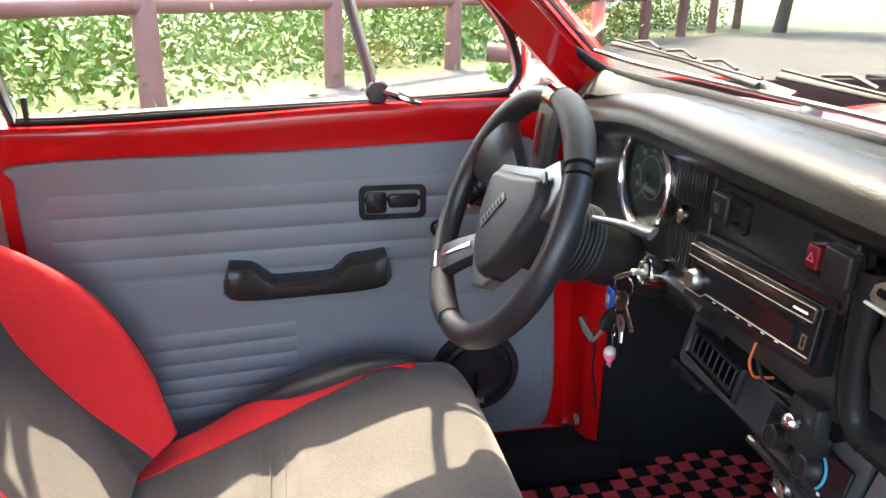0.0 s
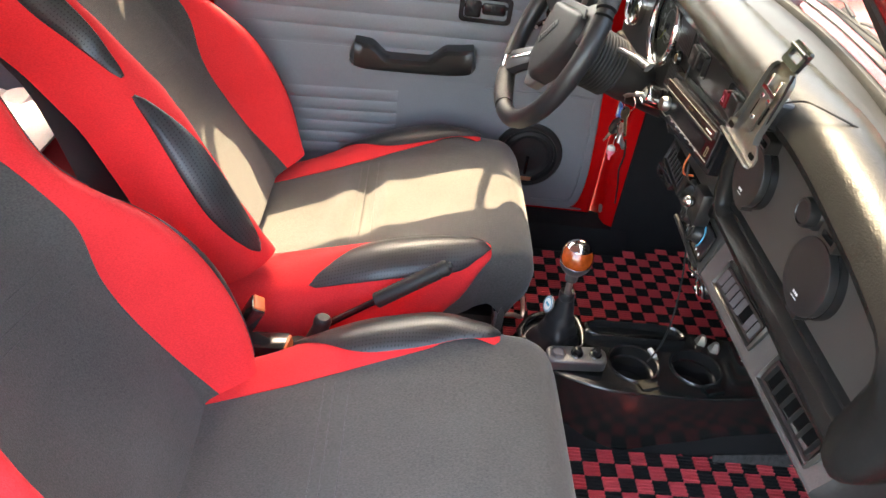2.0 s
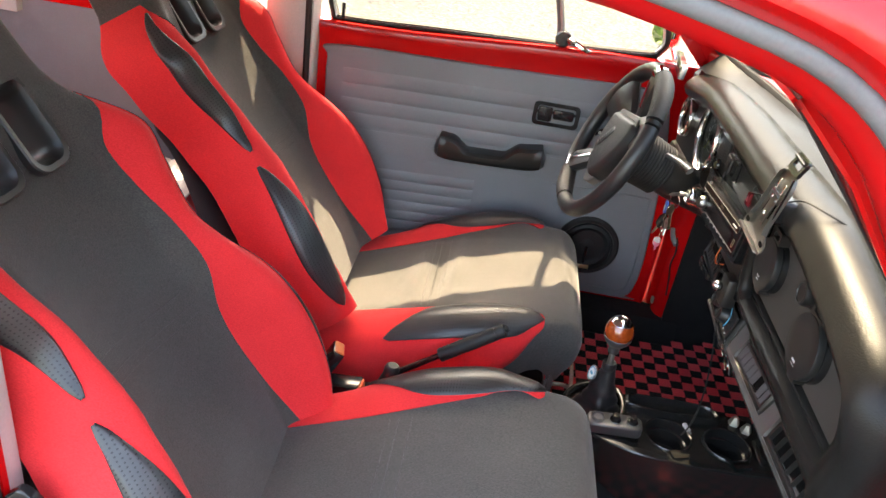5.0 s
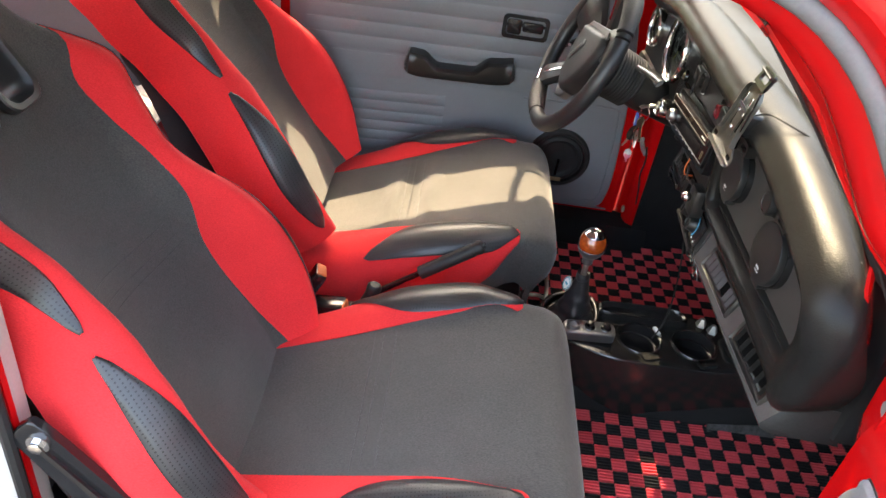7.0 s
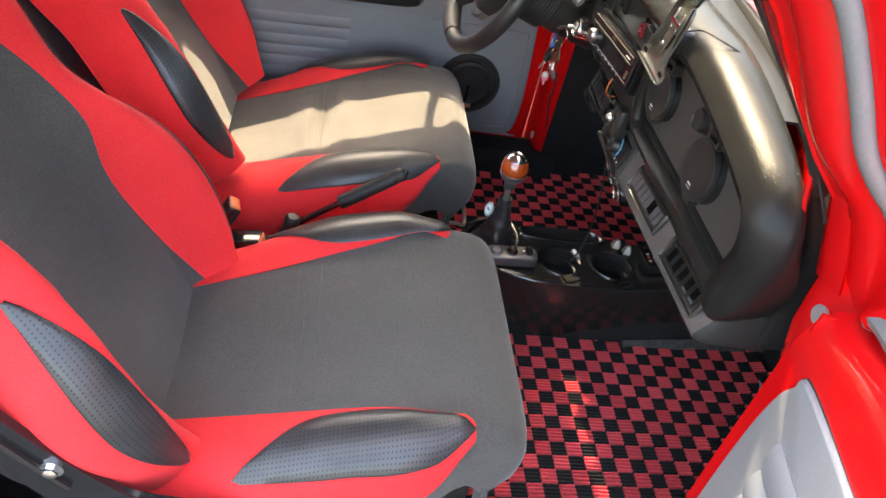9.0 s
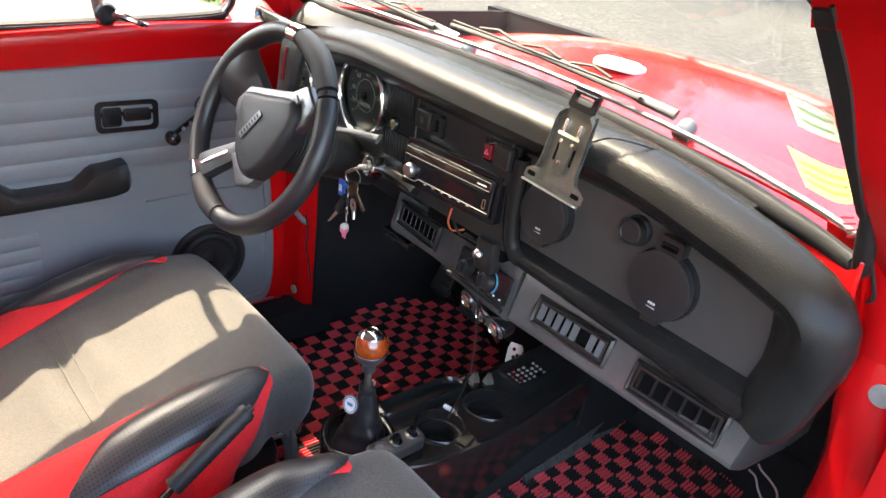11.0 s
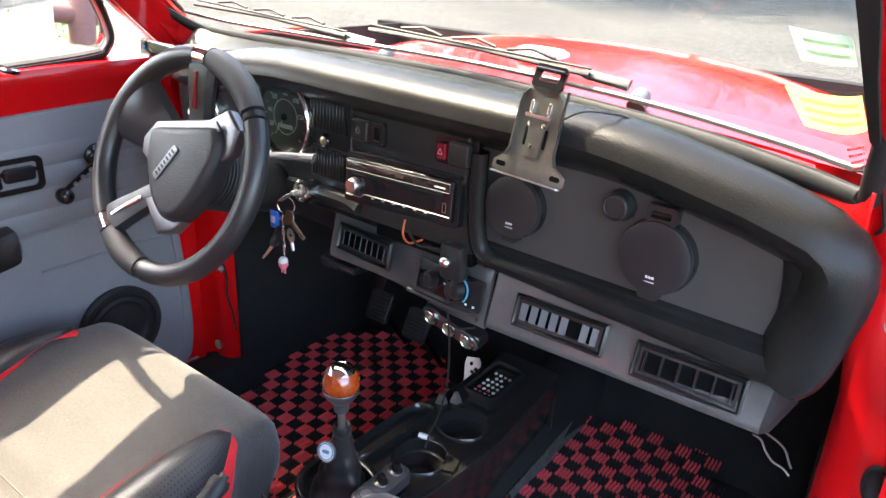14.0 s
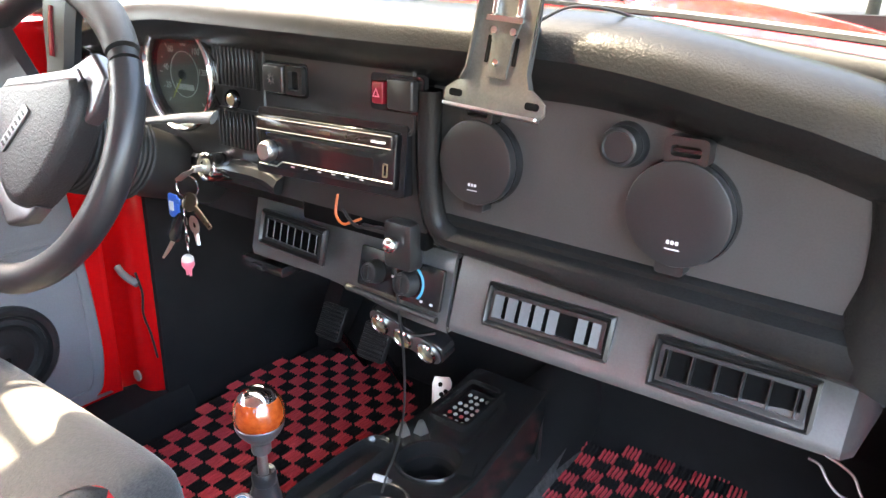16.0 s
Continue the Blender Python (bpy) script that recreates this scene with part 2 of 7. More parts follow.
GREYTRIM = surface("grey_vinyl", (0.15, 0.158, 0.17), (0.205, 0.214, 0.228), (0.5, 0.62), big=4, fine=380, bump=0.4, dist=0.0006)
SILVER = surface("silver_plastic", (0.13, 0.13, 0.133), (0.19, 0.19, 0.193), (0.30, 0.42), metal=0.75, fine=500, bump=0.08)
WHITE = surface("white_print", (0.6, 0.6, 0.6), (0.75, 0.75, 0.75), (0.5, 0.6), bump=0)
ORANGE = surface("orange_plastic", (0.50, 0.10, 0.025), (0.62, 0.16, 0.04), (0.4, 0.5), bump=0.1)
BLUE = surface("blue_plastic", (0.02, 0.10, 0.48), (0.04, 0.16, 0.62), (0.3, 0.4), bump=0.1)
TEAL = surface("teal_print", (0.03, 0.22, 0.34), (0.05, 0.30, 0.44), (0.4, 0.5), bump=0)
PINK = surface("pink_plastic", (0.6, 0.10, 0.16), (0.72, 0.2, 0.26), (0.4, 0.5), bump=0.1)
BRASS = surface("worn_brass", (0.40, 0.34, 0.20), (0.56, 0.48, 0.30), (0.25, 0.4), metal=0.9, bump=0.1)
REDLENS = surface("red_lens", (0.13, 0.004, 0.010), (0.19, 0.008, 0.017), (0.2, 0.3), bump=0)
YELLOW = surface("yellow_sticker", (0.55, 0.52, 0.04), (0.68, 0.64, 0.10), (0.5, 0.6), bump=0)
PLUGGREY = surface("grey_plug", (0.19, 0.175, 0.165), (0.26, 0.24, 0.225), (0.5, 0.6), bump=0.1)
PALE = surface("pale_leatherette", (0.40, 0.385, 0.36), (0.52, 0.50, 0.47), (0.5, 0.6), fine=260, bump=0.3, dist=0.0008)
BENCHRED = surface("bench_red", (0.42, 0.03, 0.04), (0.52, 0.05, 0.06), (0.6, 0.75), fine=420, bump=0.3)
BRICKRED = surface("fence_paint", (0.15, 0.062, 0.052), (0.25, 0.105, 0.088), (0.6, 0.8), big=3, fine=60, bump=0.4, dist=0.004)
DARKCLOTH = surface("black_carpet", (0.009, 0.009, 0.0098), (0.020, 0.020, 0.021), (0.85, 0.95), fine=900, bump=0.7, dist=0.002, spec=0.2)
LEAF = surface("leaf_green", (0.055, 0.12, 0.02), (0.16, 0.25, 0.045), (0.5, 0.65), big=1.2, fine=30, bump=0)
LEAFB = surface("leaf_yellow", (0.085, 0.145, 0.014), (0.16, 0.22, 0.034), (0.5, 0.65), big=1.2, fine=30, bump=0)
BARK = surface("bark", (0.05, 0.04, 0.03), (0.11, 0.09, 0.07), (0.8, 0.9), big=8, fine=60, bump=0.8, dist=0.02)
GRASS = surface("grass", (0.03, 0.055, 0.01), (0.08, 0.11, 0.02), (0.7, 0.85), big=0.6, fine=12, bump=0.5, dist=0.03)


def cloth(name, dark, light, fine, sheen=0.3, stain=5.0):
    """Woven cloth with a fine slub, soft creases and faint wear."""
    m, nt, b = nodes_of(name)
    f1, _ = spread(nt, stain, 5.0)
    f2, _ = spread(nt, fine, 2.0, 0.5, (1.0, 0.45, 1.0))
    f3, _ = spread(nt, 18, 3.0, 0.5, (0.5, 1.0, 1.0))
    mix = nt.nodes.new("ShaderNodeMath")
    mix.operation = "MULTIPLY_ADD"
    mix.inputs[1].default_value = 0.55
    link(nt, f2, mix.inputs[0])
    sc = nt.nodes.new("ShaderNodeMath")
    sc.operation = "MULTIPLY"
    sc.inputs[1].default_value = 0.45
    link(nt, f1, sc.inputs[0])
    link(nt, sc.outputs[0], mix.inputs[2])
    link(nt, ramp(nt, mix.outputs[0], ((0.3, dark), (0.7, light))), b.inputs["Base Color"])
    b.inputs["Roughness"].default_value = 0.88
    b.inputs["Specular IOR Level"].default_value = 0.25
    b.inputs["Sheen Weight"].default_value = sheen
    b.inputs["Sheen Roughness"].default_value = 0.5
    one = bumped(nt, b, f2, 0.6, 0.0008)
    bumped(nt, b, f3, 0.25, 0.006, one)
    return m


SEATBLACK = cloth("charcoal_cloth", (0.030, 0.0295, 0.0278), (0.086, 0.081, 0.073), 560, 0.22, 3.5)
SEATRED = cloth("red_cloth", (0.60, 0.016, 0.020), (0.82, 0.038, 0.042), 620, 0.06)


def perforated(name):
    """Black leather with rows of punched holes."""
    m, nt, b = nodes_of(name)
    uv = nt.nodes.new("ShaderNodeUVMap")
    v = add(nt, "ShaderNodeTexVoronoi", Scale=185.0, Randomness=0.0)
    v.voronoi_dimensions = "2D"
    link(nt, uv.outputs["UV"], v.inputs["Vector"])
    dots = nt.nodes.new("ShaderNodeMath")
    dots.operation = "GREATER_THAN"
    dots.inputs[1].default_value = 0.2
    link(nt, v.outputs["Distance"], dots.inputs[0])
    f1, _ = spread(nt, 14)
    f2, _ = spread(nt, 500)
    col = ramp(nt, f1, ((0.3, (0.020, 0.020, 0.0205)), (0.7, (0.040, 0.040, 0.041))))
    mx = nt.nodes.new("ShaderNodeMix")
    mx.data_type = "RGBA"
    link(nt, dots.outputs[0], mx.inputs["Factor"])
    mx.inputs["A"].default_value = (0.002, 0.002, 0.002, 1)
    link(nt, col, mx.inputs["B"])
    link(nt, mx.outputs["Result"], b.inputs["Base Color"])
    link(nt, span(nt, f1, 0.3, 0.42), b.inputs["Roughness"])
    one = bumped(nt, b, dots.outputs[0], 0.7, 0.001)
    bumped(nt, b, f2, 0.2, 0.0006, one)
    return m


LEATHER = perforated("perforated_leather")


def glass(name, tint=(0.70, 0.73, 0.71)):
    m, nt, b = nodes_of(name)
    out = nt.nodes["Material Output"]
    clear, gloss, lw, mx = nt.nodes.new("ShaderNodeBsdfTransparent"), nt.nodes.new("ShaderNodeBsdfGlossy"), nt.nodes.new("ShaderNodeLayerWeight"), nt.nodes.new("ShaderNodeMixShader")
    clear.inputs["Color"].default_value = (*tint, 1)
    gloss.inputs["Roughness"].default_value = 0.02
    pw = nt.nodes.new("ShaderNodeMath")
    pw.operation = "POWER"
    pw.inputs[1].default_value = 5.0
    link(nt, lw.outputs["Facing"], pw.inputs[0])
    link(nt, span(nt, pw.outputs[0], 0.03, 0.75), mx.inputs["Fac"])
    link(nt, clear.outputs[0], mx.inputs[1])
    link(nt, gloss.outputs[0], mx.inputs[2])
    link(nt, mx.outputs[0], out.inputs["Surface"])
    nt.nodes.remove(b)
    return m


GLASS = glass("window_glass")
SHIELD = glass("windshield_glass", (0.47, 0.49, 0.478))
MIRROR, _nt, _b = nodes_of("mirror_glass")
_b.inputs["Base Color"].default_value, _b.inputs["Metallic"].default_value, _b.inputs["Roughness"].default_value = (0.8, 0.82, 0.82, 1), 1.0, 0.02


def weave(name, dark, light):
    """Looped carpet yarn, each square a little different."""
    m, nt, b = nodes_of(name)
    f1, _ = spread(nt, 500, 3.0)
    f2, _ = spread(nt, 160, 2.0)
    info = nt.nodes.new("ShaderNodeObjectInfo")
    mix = nt.nodes.new("ShaderNodeMath")
    mix.operation = "MULTIPLY_ADD"
    mix.inputs[1].default_value = 0.3
    link(nt, info.outputs["Random"], mix.inputs[0])
    sc = nt.nodes.new("ShaderNodeMath")
    sc.operation = "MULTIPLY"
    sc.inputs[1].default_value = 0.7
    link(nt, f1, sc.inputs[0])
    link(nt, sc.outputs[0], mix.inputs[2])
    link(nt, ramp(nt, mix.outputs[0], ((0.25, dark), (0.75, light))), b.inputs["Base Color"])
    b.inputs["Roughness"].default_value = 0.95
    b.inputs["Specular IOR Level"].default_value = 0.15
    one = bumped(nt, b, f1, 0.9, 0.002)
    bumped(nt, b, f2, 0.5, 0.002, one)
    return m


YARNRED = weave("red_yarn", (0.62, 0.065, 0.080), (0.92, 0.120, 0.140))
YARNBLACK = weave("black_yarn", (0.012, 0.012, 0.013), (0.03, 0.03, 0.031))


def asphalt():
    m, nt, b = nodes_of("pale_asphalt")
    f1, _ = spread(nt, 0.35, 5.0)
    f2, _ = spread(nt, 24, 5.0, 0.8)
    f3, vec = spread(nt, 0.8, 3.0)
    c1 = ramp(nt, f2, ((0.38, (0.009, 0.0088, 0.0085)), (0.5, (0.038, 0.037, 0.0355)), (0.62, (0.115, 0.112, 0.106))))
    c2 = ramp(nt, f1, ((0.35, (0.80, 0.80, 0.80)), (0.65, (1.1, 1.09, 1.05))))
    mx = nt.nodes.new("ShaderNodeMix")
    mx.data_type, mx.blend_type = "RGBA", "MULTIPLY"
    mx.inputs["Factor"].default_value = 1.0
    link(nt, c1, mx.inputs["A"])
    link(nt, c2, mx.inputs["B"])
    # wandering cracks
    vor = add(nt, "ShaderNodeTexVoronoi", Scale=0.45)
    vor.feature = "DISTANCE_TO_EDGE"
    wob = add(nt, "ShaderNodeTexNoise", Scale=1.6, Detail=5.0)
    mixv = nt.nodes.new("ShaderNodeMix")
    mixv.data_type, mixv.blend_type = "RGBA", "ADD"
    mixv.inputs["Factor"].default_value = 0.8
    link(nt, vec, wob.inputs["Vector"])
    link(nt, vec, mixv.inputs["A"])
    link(nt, wob.outputs["Color"], mixv.inputs["B"])
    link(nt, mixv.outputs["Result"], vor.inputs["Vector"])
    crack = ramp(nt, vor.outputs["Distance"], ((0.0, (0.35, 0.34, 0.33)), (0.010, (1, 1, 1))))
    m2 = nt.nodes.new("ShaderNodeMix")
    m2.data_type, m2.blend_type = "RGBA", "MULTIPLY"
    m2.inputs["Factor"].default_value = 0.8
    link(nt, mx.outputs["Result"], m2.inputs["A"])
    link(nt, crack, m2.inputs["B"])
    link(nt, m2.outputs["Result"], b.inputs["Base Color"])
    b.inputs["Roughness"].default_value = 0.9
    bumped(nt, b, f2, 0.6, 0.01)
    return m


ASPHALT = asphalt()
LEATHERPLAIN = surface("smooth_black_leather", (0.012, 0.012, 0.013), (0.026, 0.026, 0.027), (0.30, 0.42), big=12, fine=500, bump=0.3, dist=0.0005)
GRIP = surface("dimpled_grip", (0.010, 0.010, 0.011), (0.030, 0.030, 0.031), (0.42, 0.52), big=12, fine=900, bump=0.9, dist=0.0012)
DIAL = surface("dial_face", (0.075, 0.072, 0.06), (0.11, 0.105, 0.09), (0.5, 0.6), bump=0)
SMOKED = surface("smoked_plastic", (0.014, 0.010, 0.010), (0.022, 0.015, 0.0145), (0.10, 0.2), bump=0)
GRAINPAD = surface("grained_pad", (0.014, 0.0145, 0.015), (0.028, 0.0285, 0.029), (0.40, 0.5), big=14, fine=420, bump=0.8, dist=0.0010, spec=0.4)
SATIN = surface("satin_black", (0.012, 0.012, 0.0122), (0.020, 0.020, 0.0205), (0.34, 0.44), big=10, fine=500, bump=0.1)
# near-black that stands in for the shade inside openings
VOIDSHADE = surface("void_shade", (0.003, 0.003, 0.003), (0.005, 0.005, 0.005), (0.8, 0.9), bump=0, spec=0.05)
CONSOLE = surface("glossy_console", (0.011, 0.0108, 0.0105), (0.020, 0.0195, 0.019), (0.13, 0.24), big=8, fine=500, bump=0.08, spec=0.6)
FLECK = surface("flecked_edge", (0.012, 0.012, 0.012), (0.10, 0.10, 0.097), (0.6, 0.8), big=90, fine=420, bump=0.4)
PALEKEY = surface("pale_key", (0.42, 0.41, 0.38), (0.55, 0.54, 0.50), (0.4, 0.5), bump=0)
GUNMETAL = surface("worn_gunmetal", (0.10, 0.098, 0.088), (0.17, 0.166, 0.15), (0.28, 0.42), metal=0.7, big=30, fine=500, bump=0.1)
REDKEY = surface("red_key", (0.45, 0.05, 0.05), (0.55, 0.08, 0.07), (0.4, 0.5), bump=0)


def decal(name, color):
    """A thin printed film: light comes through it."""
    m, nt, b = nodes_of(name)
    f, _ = spread(nt, 40)
    tr, cl, mx = nt.nodes.new("ShaderNodeBsdfTranslucent"), nt.nodes.new("ShaderNodeBsdfTransparent"), nt.nodes.new("ShaderNodeMixShader")
    link(nt, ramp(nt, f, ((0.3, tuple(c * 0.85 for c in color)), (0.7, color))), tr.inputs["Color"])
    cl.inputs["Color"].default_value = (*color, 1)
    mx.inputs["Fac"].default_value = 0.45
    link(nt, tr.outputs[0], mx.inputs[1])
    link(nt, cl.outputs[0], mx.inputs[2])
    link(nt, mx.outputs[0], nt.nodes["Material Output"].inputs["Surface"])
    nt.nodes.remove(b)
    return m


YELLOWFILM = decal("yellow_film", (0.92, 0.90, 0.50))
GREENFILM = decal("pale_green_film", (0.62, 0.75, 0.64))
PRINTFILM = decal("print_film", (0.66, 0.70, 0.60))


def scuff(m, color, scale, low, high, share):
    """Rubbed patches of another colour on a finished surface."""
    nt = m.node_tree
    b = nt.nodes["Principled BSDF"]
    base = b.inputs["Base Color"].links[0].from_socket
    f, _ = spread(nt, scale, 8.0, 0.7)
    fac = ramp(nt, f, ((low, (0, 0, 0)), (high, (share, share, share))))
    mx = nt.nodes.new("ShaderNodeMix")
    mx.data_type = "RGBA"
    link(nt, fac, mx.inputs["Factor"])
    link(nt, base, mx.inputs["A"])
    mx.inputs["B"].default_value = (*color, 1)
    link(nt, mx.outputs["Result"], b.inputs["Base Color"])


scuff(GRAIN, (0.034, 0.026, 0.017), 7.0, 0.58, 0.70, 0.5)
scuff(BLACK, (0.055, 0.053, 0.050), 16.0, 0.60, 0.72, 0.35)
scuff(VENTGREY, (0.15, 0.148, 0.145), 12.0, 0.58, 0.72, 0.4)
scuff(GREYTRIM, (0.27, 0.275, 0.28), 9.0, 0.60, 0.75, 0.35)

# ---- the ground outside and the green edge
GZ = -0.22
solo("ground", loft([[(x, y, GZ - 0.02) for x in (-900, -60, 0, 60, 900)] for y in (-900, -60, 0, 60, 900)]), GRASS, "green verge that reaches the horizon", "ground", kind="structure")
road = []
for y in np.linspace(-60, 60, 13):
    edge = -7.0 - 0.98 * (y + 1.6) if y < 12 else -20.3
    road.append([(min(edge, -3.0), float(y), GZ), (0, float(y), GZ), (60, float(y), GZ)])
solo("road", slab(road, 0.012), ASPHALT, "worn pale grey asphalt lot in full sun", "road", kind="structure")

# ---- car body, x to the passenger's side, y ahead
CAR = thing("car", (0, 0, GZ + 0.2), "small glossy red car body with its passenger door open", "car")

# windshield opening: bottom, side and top of the glass
WS_BOTTOM = smooth_line([(-0.592, 0.030, 0.895), (-0.51, 0.075, 0.880), (-0.28, 0.115, 0.872), (0, 0.130, 0.868), (0.28, 0.108, 0.858), (0.46, 0.066, 0.848), (0.535, 0.034, 0.846), (0.553, 0.012, 0.872)], 25)
WS_TOP = smooth_line([(-0.562, -0.175, 1.085), (-0.45, -0.140, 1.102), (-0.2, -0.116, 1.112), (0, -0.108, 1.113), (0.2, -0.116, 1.112), (0.43, -0.145, 1.098), (0.524, -0.180, 1.078)], 25)
ws = [[a.lerp(b, k / 8) for a, b in zip(WS_BOTTOM, WS_TOP)] for k in range(9)]
pane = part("windshield", loft(ws), SHIELD, CAR, "clear windshield glass")
pane.visible_shadow = True
loop = WS_BOTTOM + [WS_BOTTOM[-1].lerp(WS_TOP[-1], k / 8) for k in range(1, 8)] + WS_TOP[::-1] + [WS_TOP[0].lerp(WS_BOTTOM[0], k / 8) for k in range(1, 8)]
lip = [p + Vector((0.009 * max(-1, min(1, p.x / 0.5)) ** 3, 0, float(np.interp(p.z, (0.87, 0.93, 1.03, 1.09), (-0.008, 0.0, 0.0, 0.012))))) for p in loop]
ends = (WS_BOTTOM[0], WS_BOTTOM[-1], WS_TOP[0], WS_TOP[-1])
lip = smooth_line([p for p in lip if min((p - e).length for e in ends) > 0.034], 120, closed=True)
part("windshield_gasket", tube(lip, [float(np.interp(abs(p.x), (0.40, 0.54), (0.0160, np.interp(p.z, (0.875, 0.93, 1.05, 1.09), (0.0115, 0.0060, 0.0060, 0.0115))))) for p in lip], 10, closed=True, flat=0.8), RUBBER, CAR, "wide black rubber windshield gasket")
bead = [p + Vector((0, 0.012, 0.016)) for p in loop]
part("trim_strip", tube(bead, 0.004, 6, closed=True), VENTGREY, CAR, "thin grey strip in the gasket")

# door openings and pillars, both sides
FRAME = [(0.125, 0.62), (0.10, 0.72), (0.022, 0.836), (-0.055, 0.915), (-0.125, 0.985), (-0.21, 1.062), (-0.30, 1.115), (-0.42, 1.14), (-0.62, 1.148), (-0.82, 1.13), (-0.90, 1.09)]
WIDE = [(0.125, 0.62), (0.10, 0.72), (0.04, 0.836), (-0.02, 0.89), (-0.055, 0.925), (-0.10, 0.988), (-0.15, 1.05), (-0.21, 1.095), (-0.29, 1.12), (-0.42, 1.142), (-0.62, 1.148), (-0.82, 1.13), (-0.90, 1.09)]


WIDER = 0.037  # the driver's door stands this much further out


def pillar(side):
    rows, seal = [], []
    line = smooth_line([(0, y, z) for y, z in (WIDE if side > 0 else FRAME)], 40)
    for i, p in enumerate(line):
        d = (line[min(i + 1, 39)] - line[max(i - 1, 0)]).normalized()
        n = Vector((0, d.z, -d.y))
        if n.y < 0 and n.z < 0:
            n = -n
        at = lambda x, k: Vector((side * x - (WIDER if side < 0 else 0), p.y + n.y * k, p.z + n.z * k))
        rows.append([at(0.552, 0.05), at(0.560, 0.018), at(0.580, 0.004), at(0.600, 0.0), at(0.622, 0.0), at(0.634, 0.010), at(0.640, 0.030), at(0.662, 0.034), at(0.676, 0.046),
                     at(0.675, 0.070), at(0.655, 0.092), at(0.620, 0.096), at(0.585, 0.078), at(0.558, 0.056)])
        seal.append(at(0.650, 0.026))
    return rows, seal


for side in (1, -1):
    rows, seal = pillar(side)
    part("a_pillar", slab(rows if side > 0 else [r[::-1] for r in rows], 0.004), RED, CAR)
    part("door_seal", tube(seal, 0.010, 10), GREYRUBBER if side > 0 else RUBBER, CAR, "round grey rubber door seal" if side > 0 else "")

# inner face of the windshield pillars between gasket and door frame
for side in (1, -1):
    ends = [WS_BOTTOM[-1 if side > 0 else 0].lerp(WS_TOP[-1 if side > 0 else 0], k / 12) for k in range(13)]
    rows = []
    for k, e in enumerate(ends):
        if side > 0:
            y, z = np.interp(k / 12, (0, 0.25, 0.5, 0.75, 1), (0.045, -0.015, -0.065, -0.125, -0.195)), np.interp(k / 12, (0, 0.25, 0.5, 0.75, 1), (0.832, 0.888, 0.945, 1.02, 1.083))
        else:
            y, z = np.interp(k / 12, (0, 0.25, 0.5, 0.75, 1), (0.022, -0.045, -0.11, -0.165, -0.235)), np.interp(k / 12, (0, 0.25, 0.5, 0.75, 1), (0.840, 0.905, 0.97, 1.02, 1.085))
        rows.append([Vector(e).lerp(Vector((side * 0.575 - (WIDER if side < 0 else 0), y, z)), j / 4) for j in range(5)])
    part("pillar_trim", slab(rows if side < 0 else [r[::-1] for r in rows], 0.004), RED, CAR)

    if side > 0:
        part("gasket_side", slab([[r[0] + (r[4] - r[0]).normalized() * d + Vector((-0.0025, -0.0045, 0.001)) for d in (0.0, 0.006, 0.012, 0.017)][::-1] for r in rows[2:]], 0.004), RUBBER, CAR, "flat black rubber along the windshield pillar")
        part("pillar_cable", tube(smooth_line([r[0] + (r[4] - r[0]).normalized() * 0.016 + Vector((-0.003, -0.008, 0.002)) for r in rows[1:]][::-1] + [Vector((0.566, 0.040, 0.815)), Vector((0.560, 0.052, 0.80))], 40), 0.0022, 6), RUBBER, CAR, "thin black cable")

    # return of the pillar to the door frame
    line = WIDE if side > 0 else FRAME
    back = []
    for r in rows:
        e = Vector(r[-1])
        yf = float(np.interp(e.z, [q[1] for q in line], [q[0] for q in line]))
        back.append([e, Vector((side * 0.59 - (WIDER if side < 0 else 0), (e.y + yf) / 2, e.z + 0.004)), Vector((side * 0.612 - (WIDER if side < 0 else 0), yf + 0.010, e.z + 0.010))])
    part("pillar_return", slab(back, 0.004), RED, CAR)

    # filler between the top of the pillar and the header
    rows = [[(side * x - (WIDER if side < 0 and x > 0.53 else 0), y, z) for x, y, z in r] for r in (((0.520, -0.172, 1.066), (0.572, -0.188, 1.074), (0.608, -0.212, 1.092)), ((0.520, -0.205, 1.118), (0.574, -0.238, 1.122), (0.612, -0.262, 1.128)), ((0.510, -0.26, 1.170), (0.570, -0.29, 1.165), (0.620, -0.31, 1.160)))]
    part("pillar_head", slab(rows if side < 0 else [r[::-1] for r in rows], 0.004), RED, CAR)

# roof, inside lining, header
ROOF_Y = [-0.12, -0.20, -0.35, -0.6, -0.9, -1.2, -1.5, -1.75]
for nm, lift, m, lab in (("roof", 0.05, RED, "domed red roof"), ("headliner", 0.0, PALE, "pale vinyl headliner")):
    rows = []
    for y in ROOF_Y:
        top = 1.165 + 0.055 * ease(-0.1, -0.6, y) - 0.17 * ease(-1.1, -1.8, y)
        side = 1.14 if y < -0.3 else 1.14 - 0.02
        rows.append([(x, y, lift + side - 0.17 * ease(-1.1, -1.8, y) * 0.7 + (top - side) * (1 - (x / 0.6) ** 2) + (0.012 if lift else 0)) for x in np.linspace(-0.66, 0.6, 13)])
    part(nm, slab(rows, 0.004), m, CAR, lab)
part("header", slab([[(p.x, p.y - 0.006 - 0.05 * k, p.z + 0.012 + (1.168 - p.z) * k) for p in WS_TOP] for k in (0, 0.3, 0.6, 1.0)], 0.006), PALE, CAR)
part("roof_front", slab([[(p.x * (1 + 0.08 * k), p.y + 0.010 - 0.035 * k, p.z + 0.012 + (1.232 - 0.05 * (p.x / 0.55) ** 2 - p.z - 0.012) * k) for p in WS_TOP] for k in (0, 0.35, 0.7, 1.0)][::-1], 0.004), RED, CAR)

